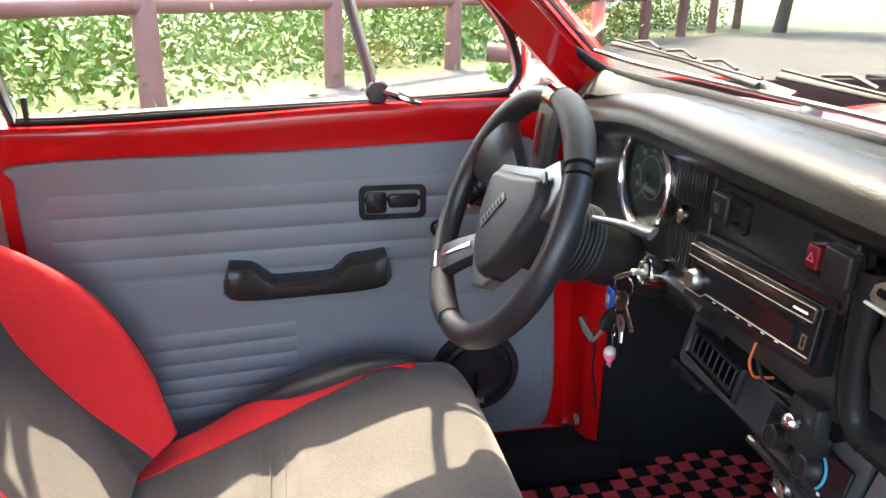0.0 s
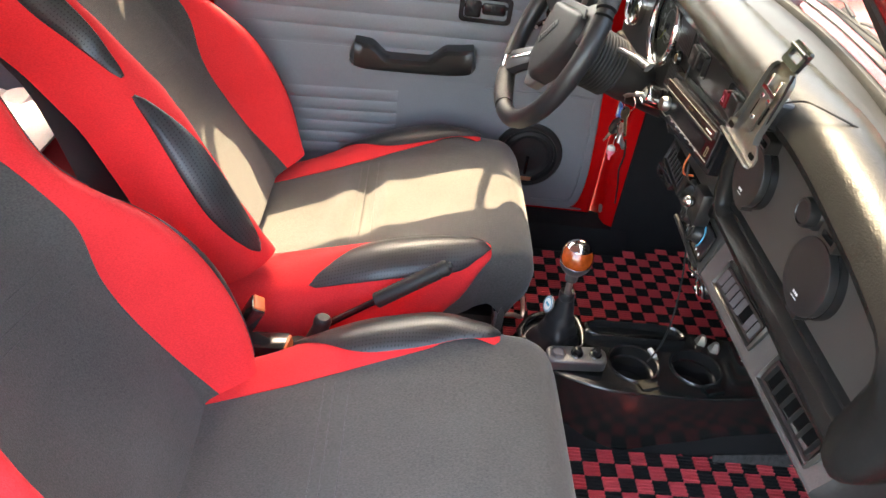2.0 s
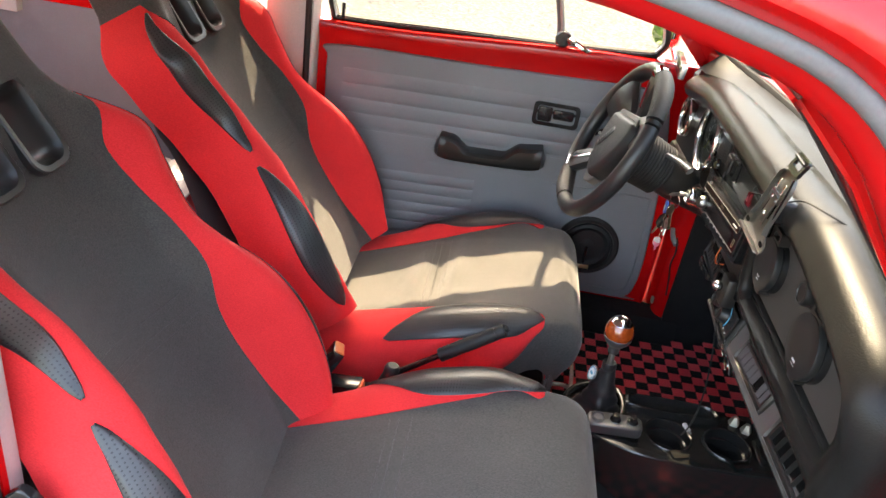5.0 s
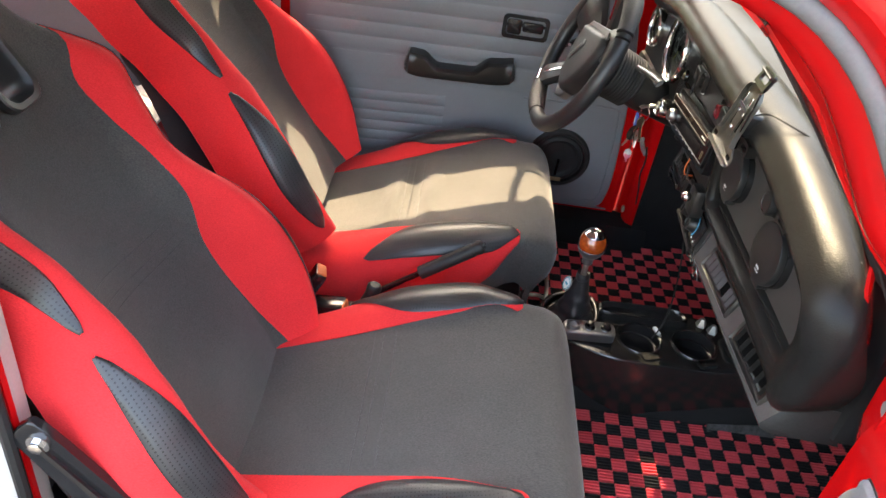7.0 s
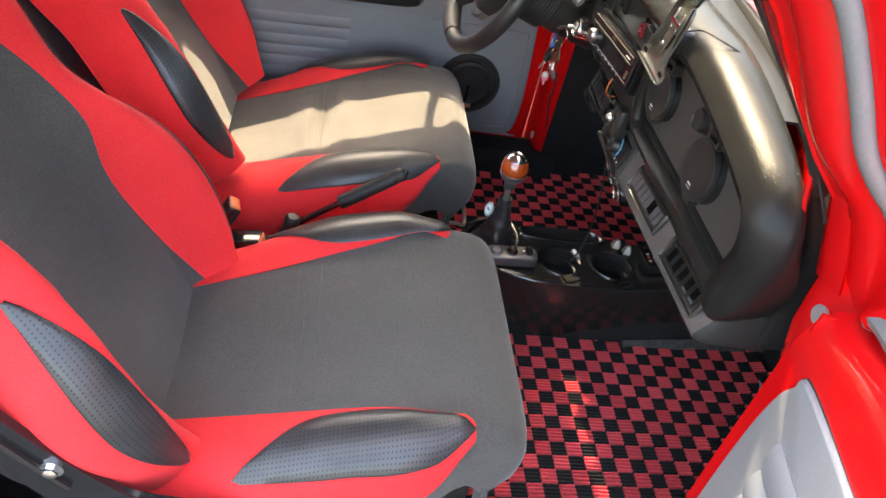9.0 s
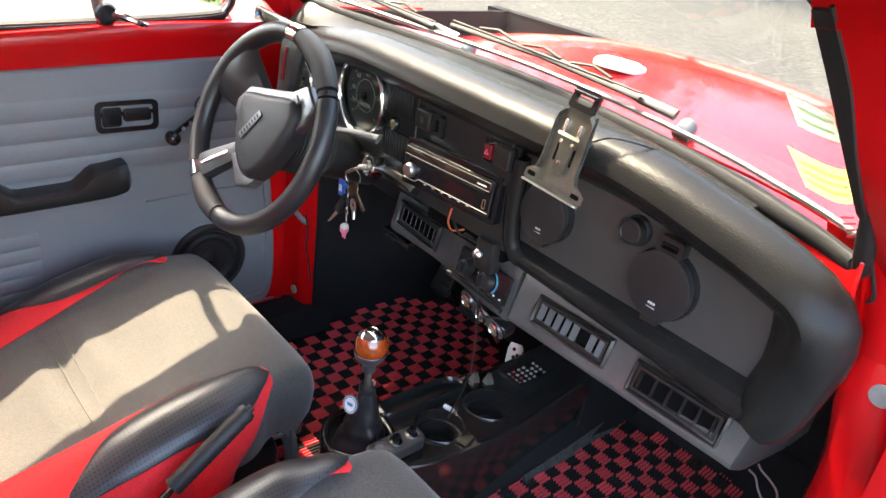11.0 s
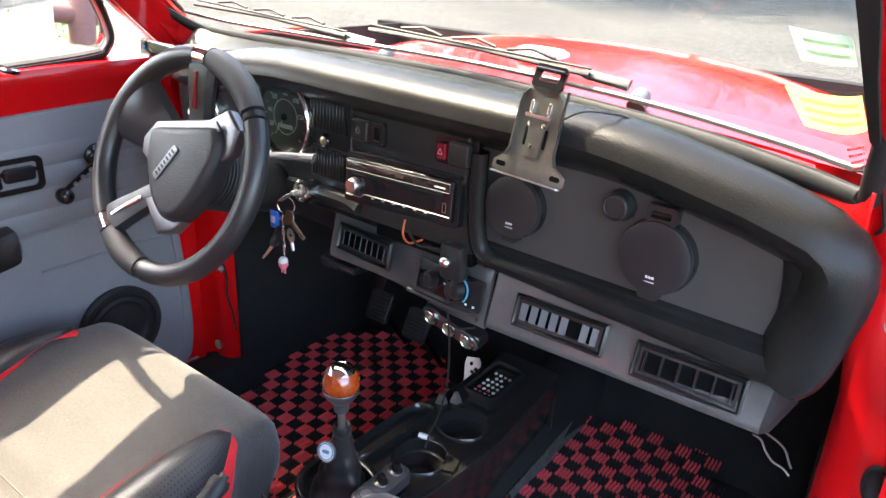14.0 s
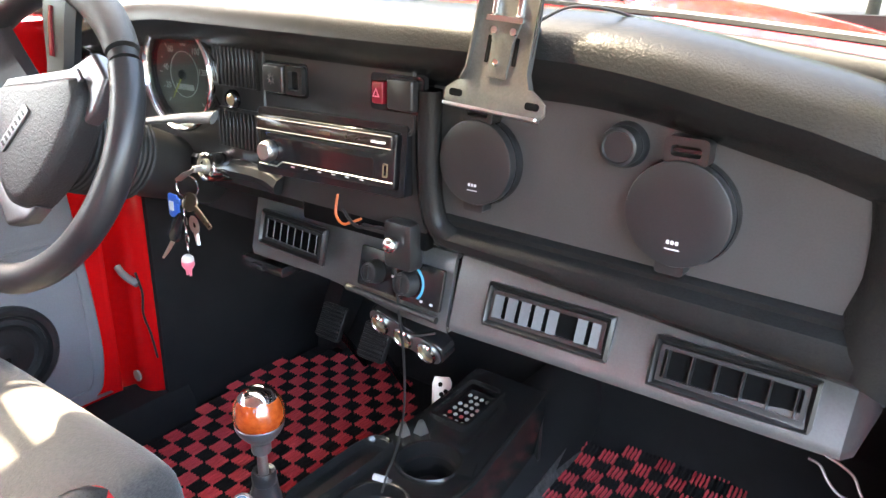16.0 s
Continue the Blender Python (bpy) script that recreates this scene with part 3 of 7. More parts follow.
# red cowl under the windshield gasket
rows = [[(p.x, p.y + 0.004, p.z - 0.006), (p.x, p.y - 0.004, p.z - 0.022), (p.x, p.y + 0.004, p.z - 0.050), (p.x, p.y + 0.03, p.z - 0.11)] for p in WS_BOTTOM]
part("inner_cowl", slab(rows, 0.004), RED, CAR)

# footwell: floor, sills, tunnel, firewall, side panels
FZ = 0.10
part("floor_pan", box(-0.64, 0.60, -1.75, 0.62, FZ - 0.05, FZ - 0.004), DARKCLOTH, CAR, "floor lined with black carpet")
part("tunnel", slab([[(0.085 * math.cos(a), y, FZ - 0.01 + 0.13 * math.sin(a)) for a in np.linspace(math.pi, 0, 13)] for y in np.linspace(-1.3, 0.66, 9)], 0.004), DARKCLOTH, CAR)
part("toe_board", slab([[(x, 0.52 + 0.30 * k, FZ + 0.40 * k ** 1.3) for x in np.linspace(-0.64, 0.60, 9)] for k in np.linspace(0, 1, 8)], 0.01), DARKCLOTH, CAR)
part("firewall", box(-0.66, 0.62, 0.62, 0.65, 0.2, 0.86), DARKCLOTH, CAR)
for side in (1, -1):
    rows = [[(side * x - (WIDER if side < 0 else 0), y, z) for x, z in ((0.52, FZ - 0.02), (0.53, 0.13), (0.55, 0.155), (0.62, 0.158), (0.66, 0.14), (0.68, 0.02), (0.66, -0.05))] for y in np.linspace(-1.0, 0.16, 12)]
    part("sill", slab(rows if side > 0 else [r[::-1] for r in rows], 0.004), DARKCLOTH, CAR, "black carpeted door sill")
    # hinge pillar ahead of the door, then black lining towards the toes
    high = ((0.547, 0.20), (0.547, 0.15), (0.549, 0.112), (0.556, 0.090), (0.570, 0.080), (0.588, 0.081), (0.604, 0.088), (0.630, 0.098), (0.650, 0.088), (0.700, 0.086))
    wide = ((0.553, 0.20), (0.553, 0.175), (0.556, 0.15), (0.560, 0.125), (0.575, 0.102), (0.590, 0.096), (0.604, 0.093), (0.630, 0.098), (0.650, 0.088), (0.700, 0.086))
    rows = []
    for z in np.linspace(0.10, 0.86, 20):
        k = ease(0.56, 0.68, z) if side > 0 else 0.0
        rows.append([(side * (b[0] + (a[0] - b[0]) * k) - (WIDER if side < 0 else 0), b[1] + (a[1] - b[1]) * k, z) for a, b in zip(high, wide)])
    part("hinge_pillar", slab(rows if side > 0 else [r[::-1] for r in rows], 0.004), RED, CAR)
    x0, x1 = (0.5485, 0.556) if side > 0 else (-0.597, -0.586)
    part("kick_carpet", box(x0, x1, 0.195 if side > 0 else 0.118, 0.63, 0.08, 0.86), DARKCLOTH, CAR)
    rows = [[(side * x - (WIDER if side < 0 else 0), y, z) for x, z in ((0.556, 0.862), (0.60, 0.858), (0.66, 0.835), (0.70, 0.78), (0.71, 0.5), (0.70, 0.06))] for y in np.linspace(0.088 if side > 0 else 0.066, 0.36, 6)]
    part("front_quarter", slab(rows if side < 0 else [r[::-1] for r in rows], 0.004), RED, CAR)
part("plug", lathe([(0.0, -0.004), (0.012, -0.004), (0.0135, 0.0), (0.0125, 0.002), (0.0, 0.003)], 20, facing((0.600, 0.0825, 0.697), (1, 0, 0), (0, 0, 1))), PLUGGREY, CAR, "round grey plastic plug")
part("plug", lathe([(0.0, -0.004), (0.010, -0.004), (0.011, 0.0), (0.0, 0.003)], 20, facing((-0.640, 0.0895, 0.185), (1, 0, 0), (0, 0, 1))), PLUGGREY, CAR, "round grey plastic plug")
part("cable_sleeve", tube(smooth_line([(-0.655, 0.090, 0.400), (-0.640, 0.089, 0.392), (-0.622, 0.090, 0.386), (-0.606, 0.096, 0.378)], 14), 0.0065, 10), GREYTRIM, CAR, "grey taped cable sleeve")
part("cable", tube(smooth_line([(-0.606, 0.094, 0.40), (-0.602, 0.100, 0.36), (-0.604, 0.098, 0.32), (-0.598, 0.104, 0.28), (-0.596, 0.110, 0.23)], 24), 0.0022, 6), RUBBER, CAR)
for z in (0.50, 0.40):
    part("hinge_pocket", lathe([(0.0, -0.004), (0.020, -0.004), (0.022, 0.001), (0.018, 0.003), (0.012, -0.002), (0.0, -0.003)], 20, facing((0.622, 0.0925, z), (1, 0, 0), (0, 0, 1)) @ Matrix.Diagonal((0.6, 1.2, 1, 1))), RUBBER, CAR)

# red corner between the windshield and the door frame
part("corner_panel", slab([[(0.485, 0.088, z0), (0.530, 0.058, z0 + 0.004), (0.556, 0.036, z0 + 0.006), (0.578, 0.028, z0 + 0.004), (0.600, 0.036, z0)] for z0 in (0.853,)] + [[(0.50, 0.098, 0.80), (0.545, 0.078, 0.79), (0.566, 0.062, 0.78), (0.584, 0.058, 0.78), (0.604, 0.070, 0.78)], [(0.53, 0.11, 0.75), (0.552, 0.090, 0.74), (0.568, 0.078, 0.735), (0.586, 0.078, 0.735), (0.605, 0.086, 0.735)]], 0.004), RED, CAR)

# rear body round the bench
for side in (1, -1):
    rows = [[(side * 0.62, y, z) for y in np.linspace(-0.90, -1.80, 8)] for z in np.linspace(0.0, 0.80, 6)]
    part("quarter_panel", slab(rows, 0.01), RED, CAR)
    x0 = 0.585 if side > 0 else -0.672
    part("b_pillar", box(x0, x0 + (0.05 if side > 0 else 0.075), -1.01, -0.905 if side > 0 else -0.893, 0.1, 1.14, 0.008), PALE, CAR)
    part("door_seal", tube([(x0 + (0.055 if side > 0 else 0.080), -0.905, z) for z in np.linspace(0.14, 1.12, 8)], 0.008, 8), RUBBER, CAR)
    part("c_pillar", box(min(side * 0.57, side * 0.625), max(side * 0.57, side * 0.625), -1.80, -1.62, 0.7, 1.10, 0.01), PALE, CAR)
part("rear_wall", box(-0.62, 0.62, -1.86, -1.80, 0.1, 0.86), RED, CAR)
# hood and fenders
rows = []
for y in np.linspace(0.155, 1.30, 16):
    half = 0.60 - 0.14 * ease(0.3, 1.3, y)
    peak = 0.858 + 0.035 * ease(0.15, 0.5, y) - 0.20 * ease(0.45, 1.5, y)
    rows.append([(x * half, y, peak - 0.095 * abs(x) ** 2.2) for x in np.linspace(-1, 1, 25)])
part("hood", slab(rows, 0.006), RED, CAR, "curved red hood in the sun")
for side in (1, -1):
    rows = []
    for k in range(15):
        a = math.pi * k / 14
        rows.append([(side * (0.60 + 0.17 * j), 0.78 - 0.56 * math.cos(a), 0.28 + 0.46 * math.sin(a) ** 0.8 - 0.10 * (2 * j - 0.7) ** 2) for j in np.linspace(0, 1, 9)])
    part("fender", slab(rows if side < 0 else [r[::-1] for r in rows], 0.006), RED, CAR)
HD = Matrix.Translation((-0.020, 0.347, 0.880)) @ pose(0, 0, 0, -8, 0, 0)
part("hood_cap", lathe([(0.0, 0.012), (0.030, 0.011), (0.042, 0.007), (0.047, 0.001), (0.047, -0.006)], 40, HD), WHITE, CAR, "round white plastic cap on the hood")
part("cowl", slab([[(x, 0.150 + 0.03 * k - 0.10 * (x / 0.58) ** 4, 0.856 + 0.006 * k - 0.012 * (x / 0.58) ** 2) for x in np.linspace(-0.58, 0.58, 17)] for k in (0, 1, 2)], 0.004), RED, CAR)
for wx in (-0.60, 0.60):
    for wy in (0.80, -1.55):
        m = facing((wx, wy, GZ + 0.30), (0, 1, 0), (0, 0, 1)) if wx > 0 else facing((wx, wy, GZ + 0.30), (0, -1, 0), (0, 0, 1))
        tyre = part("tyre", lathe([(0.19, -0.05), (0.25, -0.06), (0.29, -0.05), (0.30, -0.02), (0.30, 0.05), (0.29, 0.08), (0.25, 0.09), (0.20, 0.08)], 40, m), RUBBER, CAR, "black rubber tyre")
        part("wheel_rim", lathe([(0.195, -0.05), (0.195, 0.07), (0.18, 0.075), (0.17, 0.05), (0.10, 0.04), (0.09, 0.06), (0.0, 0.065)], 32, m), STEEL, CAR, "steel wheel rim")

# ---- dashboard
DASH = thing("dashboard", (0, 0.02, 0.53), "black padded vinyl dashboard with a worn grained top roll", "dashboard")


def pad_top(x):
    """Height of the padded roll across the car."""
    return 0.878 - 0.012 * x - 0.045 * ease(0.25, 0.60, abs(x))


# the roll runs across the car and turns down round its end on the passenger's side
crown = [(x, pad_top(x)) for x in np.linspace(-0.565, 0.42, 36)] + [(0.46, 0.8435), (0.50, 0.833), (0.532, 0.823), (0.557, 0.806), (0.573, 0.783), (0.578, 0.755), (0.575, 0.725), (0.569, 0.700), (0.564, 0.675), (0.558, 0.652), (0.551, 0.630), (0.544, 0.612)]
rows = []
for i, (x, t) in enumerate(crown):
    (xa, za), (xb, zb) = crown[max(0, i - 1)], crown[min(len(crown) - 1, i + 1)]
    d = Vector((xb - xa, 0, zb - za)).normalized()
    out = Vector((-d.z, 0, d.x))
    turn = ease(40, 44, i)
    yb = 0.052 - 0.045 * ease(0.05, 0.60, -x) if x < 0 else float(np.interp(x, (0.0, 0.25, 0.43, 0.54), (0.054, 0.056, 0.046, 0.034)))
    prof = [(yb + 0.006 + 0.037 * turn, -0.016 + 0.006 * turn), (yb - 0.004 + 0.020 * turn, -0.003), (yb * 0.55 + 0.008 * turn, 0.003 - 0.002 * turn), (0.010 - 0.002 * turn, 0.002), (-0.010 + 0.007 * turn, -0.006), (-0.025 + 0.018 * turn, -0.020), (-0.029 + 0.022 * turn, -0.034), (-0.022 + 0.017 * turn, -0.048), (-0.003 + 0.005 * turn, -0.062), (0.024, -0.076)]
    k = 1 - 0.75 * ease(-0.50, -0.575, x) - 0.30 * ease(45.5, 47, i)
    rows.append([Vector((x, 0.02 + (y - 0.02) * (0.5 + 0.5 * k), t)) + out * (-0.03 + (o + 0.03) * k - (0.012 * (1 - k) if x < 0 else 0)) for y, o in prof])
part("pad", slab(rows, 0.008), GRAIN, DASH, "grained black padded roll, worn along its edge")
# grey strip between the roll and the windshield
rows = []
for p in [q for q in WS_BOTTOM[2:] if q.x < 0.44]:
    yb = 0.050 - 0.045 * ease(0.05, 0.60, -p.x) if p.x < 0 else 0.050 - 0.010 * ease(0.25, 0.43, p.x)
    low = 0.010 + 0.010 * ease(0.0, 0.35, p.x)
    a, b = Vector((p.x, yb - 0.004, pad_top(p.x) - low)), Vector((p.x * 1.01, p.y - 0.004, p.z - 0.006 - 0.5 * (low - 0.010)))
    rows.append([a, a.lerp(b, 0.3) + Vector((0, 0, 0.004)), a.lerp(b, 0.6) + Vector((0, 0, 0.002)), b])
part("demister_strip", slab(rows, 0.004), STRIP, DASH, "smooth grey strip along the windshield")
# fascia behind gauges and switches
part("fascia", slab([[(x, 0.006 + 0.012 * (0.80 - z) * 2, z) for x in np.linspace(-0.56, 0.105, 20)] for z in np.linspace(0.835, 0.655, 8)], 0.006), BLACK, DASH)
part("fascia_lip", tube(smooth_line([(-0.56, 0.004, 0.66), (-0.33, 0.002, 0.668), (-0.15, 0.000, 0.676), (-0.105, 0.000, 0.668)], 20), 0.012, 8), BLACK, DASH)
# padded rim round the tray on the passenger's side
rim = smooth_line([(0.108, 0.004, 0.80), (0.106, 0.006, 0.74), (0.108, 0.008, 0.69), (0.116, 0.010, 0.664), (0.134, 0.012, 0.652)], 24)
part("tray_rim", tube(rim, 0.013, 10), GRAIN, DASH)
# lip below the tray: a narrow ledge, then a thick roll that grows towards the door
lip_rows = []
for x in np.linspace(0.118, 0.516, 24):
    d = x - 0.118
    zt, zb = 0.676 - 0.016 * d, 0.640 - 0.062 * d
    h = zt - zb
    lip_rows.append([(x, 0.032, zt), (x, 0.020, zt - 0.001), (x, 0.015, zt - 0.005), (x, 0.0155, zt - 0.010), (x, 0.010, zt - 0.0125), (x, 0.003, zt - 0.016), (x, -0.001, zt - 0.55 * h), (x, 0.001, zt - 0.78 * h), (x, 0.010, zt - 0.95 * h), (x, 0.030, zb), (x, 0.060, zb - 0.002)])
part("tray_lip", slab(lip_rows, 0.004), GRAIN, DASH, "black padded lip below the tray, scuffed along its edge")
part("tray_panel", slab([[(x, 0.026, z) for x in np.linspace(0.10, 0.515, 12)] for z in np.linspace(0.83, 0.64, 6)], 0.004), PANEL, DASH, "matt black leatherette panel")
# side wall of the tray towards the door, with a rounded upper corner
wall = [(0.395, 0.824), (0.440, 0.806), (0.470, 0.790), (0.487, 0.768), (0.494, 0.735), (0.4950, 0.70), (0.4945, 0.668)]
part("tray_side", slab([[(x, 0.028, z), (x + 0.004, 0.018, z + 0.001), (x + 0.016, 0.008, z + 0.004), (x + 0.034, 0.004, z + 0.008)] for x, z in [(p.x, p.y) for p in smooth_line([(a, b, 0) for a, b in wall], 24)]], 0.004), GRAIN, DASH)
# lower shelf that holds the vents
low = []
for x in np.linspace(0.134, 0.506, 14):
    d = x - 0.134
    zt, yt, yb = 0.635 - 0.073 * d, 0.031 + 0.050 * d, 0.008 + 0.020 * d
    low.append([(x, 0.10, zt + 0.004), (x, yt + 0.012, zt + 0.003), (x, yt + 0.003, zt + 0.001), (x, yt, zt - 0.004), (x, (yt + yb) / 2, (zt + 0.559) / 2), (x, yb + 0.001, 0.562), (x, yb, 0.557), (x, yb + 0.003, 0.551), (x, yb + 0.014, 0.547), (x, 0.12, 0.538)])
part("vent_panel", slab(low, 0.006), VENTGREY, DASH)
edge = [p[1:] for p in low[-1][2:8]]
part("vent_panel_end", slab([[(0.506, y, z) for y, z in edge], [(0.514, y + 0.012, z) for y, z in edge], [(0.522, y + 0.10, z) for y, z in edge]], 0.005), RUBBER, DASH)
low = []
for x in np.linspace(-0.215, 0.128, 12):
    s = 0.02 + 0.03 * ease(0.1, -0.1, x)
    low.append([(x, s + 0.06, 0.632), (x, s + 0.010, 0.630), (x, s + 0.006, 0.624), (x, s - 0.010, 0.556), (x, s - 0.008, 0.546), (x, s + 0.05, 0.540)])
part("heater_panel", slab(low, 0.006), VENTGREY, DASH)
part("column_shroud", slab([[(x, y, z) for x in np.linspace(-0.56, 0.11, 14)] for y, z in ((0.012, 0.668), (0.03, 0.640), (0.07, 0.628), (0.16, 0.60))], 0.006), BLACK, DASH)
part("rear_shelf", box(-0.54, 0.53, 0.10, 0.16, 0.56, 0.80, 0.01), DARKCLOTH, DASH)

# ---- seats
BY, BZ = -0.735, 0.345
BD, BN = Vector((0, -0.545, 0.838)), Vector((0, 0.838, 0.545))
W_S = [(-0.12, 0.235), (-0.02, 0.280), (0.06, 0.292), (0.16, 0.272), (0.26, 0.232), (0.34, 0.215), (0.42, 0.238), (0.49, 0.250), (0.54, 0.220), (0.585, 0.175), (0.63, 0.158), (0.70, 0.150), (0.78, 0.130), (0.82, 0.10)]
B_S = [(-0.12, 0.066), (0.0, 0.090), (0.12, 0.100), (0.22, 0.088), (0.32, 0.058), (0.42, 0.050), (0.48, 0.050), (0.56, 0.012), (0.62, 0.0)]
C_S = [(-0.12, 0.66), (0.06, 0.55), (0.16, 0.59), (0.26, 0.68), (0.34, 0.70), (0.42, 0.64), (0.49, 0.62), (0.54, 0.78), (0.585, 1.0)]
RAISE = 0.0


def round_edge(a, ridge, w, deep, back, core=0.76):
    """Across and behind the front face at a, past the ridge of a bolster: a quarter turn, then straight back."""
    if a <= ridge:
        return w * core * a / ridge, 0.0
    q = min(1.0, (a - ridge) / (1.15 - ridge)) * math.pi / 2
    return w * (core + (1 - core) * math.sin(q)), deep * (1 - math.cos(q)) + max(0.0, a - 1.15) * back


def back_at(cx, u, s, off=0.0):
    """A place on the front of a backrest: u across, past 1 on its flank, s up along it."""
    w, b, a = curve_at(W_S, s), curve_at(B_S, s), abs(u)
    x, fall = round_edge(a, 0.78, w, 0.075 - 0.03 * ease(0.5, 0.62, s), 0.22)
    d = b * ease(0.56, 0.80, a) - fall - 0.026 * (1 - min(1.0, a / 0.55) ** 2) * ease(0.0, 0.16, s) * (1 - ease(0.45, 0.6, s))
    d -= 0.05 * ease(0.74, 0.82, s)
    k = ease(0.78, 1.10, a)
    out = Vector((math.copysign(k, u), 0, 0)) + BN * (1 - k)
    return Vector((cx + math.copysign(x, u), BY, BZ)) + BD * (s + RAISE) + BN * d + out.normalized() * off


CW = [(-0.78, 0.24), (-0.60, 0.268), (-0.45, 0.282), (-0.32, 0.268), (-0.26, 0.240), (-0.165, 0.228)]
CB = [(-0.78, 0.0), (-0.62, 0.004), (-0.55, 0.014), (-0.45, 0.026), (-0.36, 0.018), (-0.29, 0.004), (-0.25, 0.0)]
CC = [(-0.78, 0.56), (-0.5, 0.62), (-0.45, 0.74), (-0.41, 0.95), (-0.36, 1.34)]
CR_RED = [(-0.78, 0.56), (-0.5, 0.60), (-0.36, 0.68), (-0.30, 0.78), (-0.26, 0.80)]


CZ = [(-0.80, 0.248), (-0.70, 0.276), (-0.60, 0.308), (-0.42, 0.366), (-0.28, 0.398), (-0.16, 0.402)]


def cushion_at(cx, u, y, off=0.0):
    """A place on a seat cushion: u across, y along the car; past the nose it turns down."""
    a = abs(u)
    yy = min(y, -0.165)
    w, b = curve_at(CW, yy), curve_at(CB, yy)
    sq = ease(-0.31, -0.25, yy)
    x, fall = round_edge(a, 0.78 + 0.10 * sq, w, 0.062 - 0.034 * sq, 0.30 + 0.15 * sq, 0.76 + 0.13 * sq)
    z = curve_at(CZ, yy) + b * ease(0.55, 0.78, a) - fall - 0.006 * (1 - min(1, a / 0.5) ** 2) * ease(-0.25, -0.4, yy)
    nose = 0.055
    k = max(0.0, (yy - (-0.165 - nose)) / nose)
    z -= nose * (1 - math.sqrt(max(0.0, 1 - k * k)))
    p = Vector((cx + math.copysign(x, u), yy - 0.010 * (min(1.0, a) ** 8) * ease(-0.26, -0.17, yy), z))
    k = ease(0.80, 1.12, a)
    p += Vector((math.copysign(k, u), 0, 1 - k)).normalized() * off
    if y > -0.165:
        p.z -= (y + 0.165)
        p.y -= 0.022 * ease(-0.15, -0.105, y)
    p.y -= 0.040 * ease(1.0, 1.30, a) * ease(-0.30, -0.17, yy)
    return p


BE = -0.252  # where the thigh bolsters end


def bolster_at(cx, u, y, off=0.0):
    """A place on a thigh bolster: it lies over the cushion and its front end rounds off into it."""
    k = max(0.0, min(1.0, 1 - (BE - y) / 0.05))
    full = 0.002 + 0.010 * ease(-0.44, -0.33, y) * ease(0.70, 0.86, abs(u))
    y -= (0.085 * ease(1.0, 1.4, abs(u)) + 0.025 * ease(0.86, 0.70, abs(u))) * ease(-0.42, BE, y)
    return cushion_at(cx, u, y, off + (full + 0.010) * math.sqrt(max(0.0, 1 - k * k)) - 0.010 if k > 0 else off + full)


def skin_part(name, rows, material, parent, label="", thick=0.004, uv=None):
    v, f = slab(rows, thick)
    ob = part(name, (v, f), material, parent, label, smooth=55, weld=False)
    if uv:
        lay = ob.data.uv_layers.new(name="UVMap")
        flat = [c for r in uv for c in r]
        n = len(flat)
        for lp in ob.data.loops:
            lay.data[lp.index].uv = flat[lp.vertex_index % n]
    return ob


def lens(parent, at, cx, u0, u1, s0, s1, ends, off=0.0035):
    """A pointed leather patch on a bolster: from s0 to s1 between the lines u0(s) and u1(s)."""
    rows, uv = [], []
    for i in range(25):
        s = s0 + (s1 - s0) * i / 24
        k = i / 24
        g = min(1.0, math.sin(math.pi * min(1, max(0, k))) ** ends + 0.02)
        mid, half = (u0(k) + u1(k)) / 2, (u1(k) - u0(k)) / 2 * g
        rows.append([at(cx, mid + half * j, s, off * (1 if abs(j) < 0.95 else 0.2)) for j in (-1, -0.9, -0.5, 0, 0.5, 0.9, 1)])
        uv.append([((mid + half * j) * 0.26, s) for j in (-1, -0.9, -0.5, 0, 0.5, 0.9, 1)])
    ob = skin_part("leather_patch", rows, LEATHER, parent, "perforated black leather patch", 0.003, uv)
    edge = [r[0] for r in rows] + [r[-1] for r in rows[::-1]]
    part("piping", tube(edge, 0.0011, 5, closed=True), SEATRED, ob)
    return ob


LOW0, LOW1 = [(0, 0.86), (0.15, 0.83), (0.45, 0.82), (0.75, 0.86), (1, 0.95)], [(0, 0.97), (0.2, 1.00), (0.5, 1.02), (1, 1.02)]
TOP0, TOP1 = [(0, 0.92), (0.3, 0.88), (0.7, 0.88), (1, 0.93)], [(0, 0.99), (0.3, 1.02), (0.7, 1.03), (1, 1.0)]


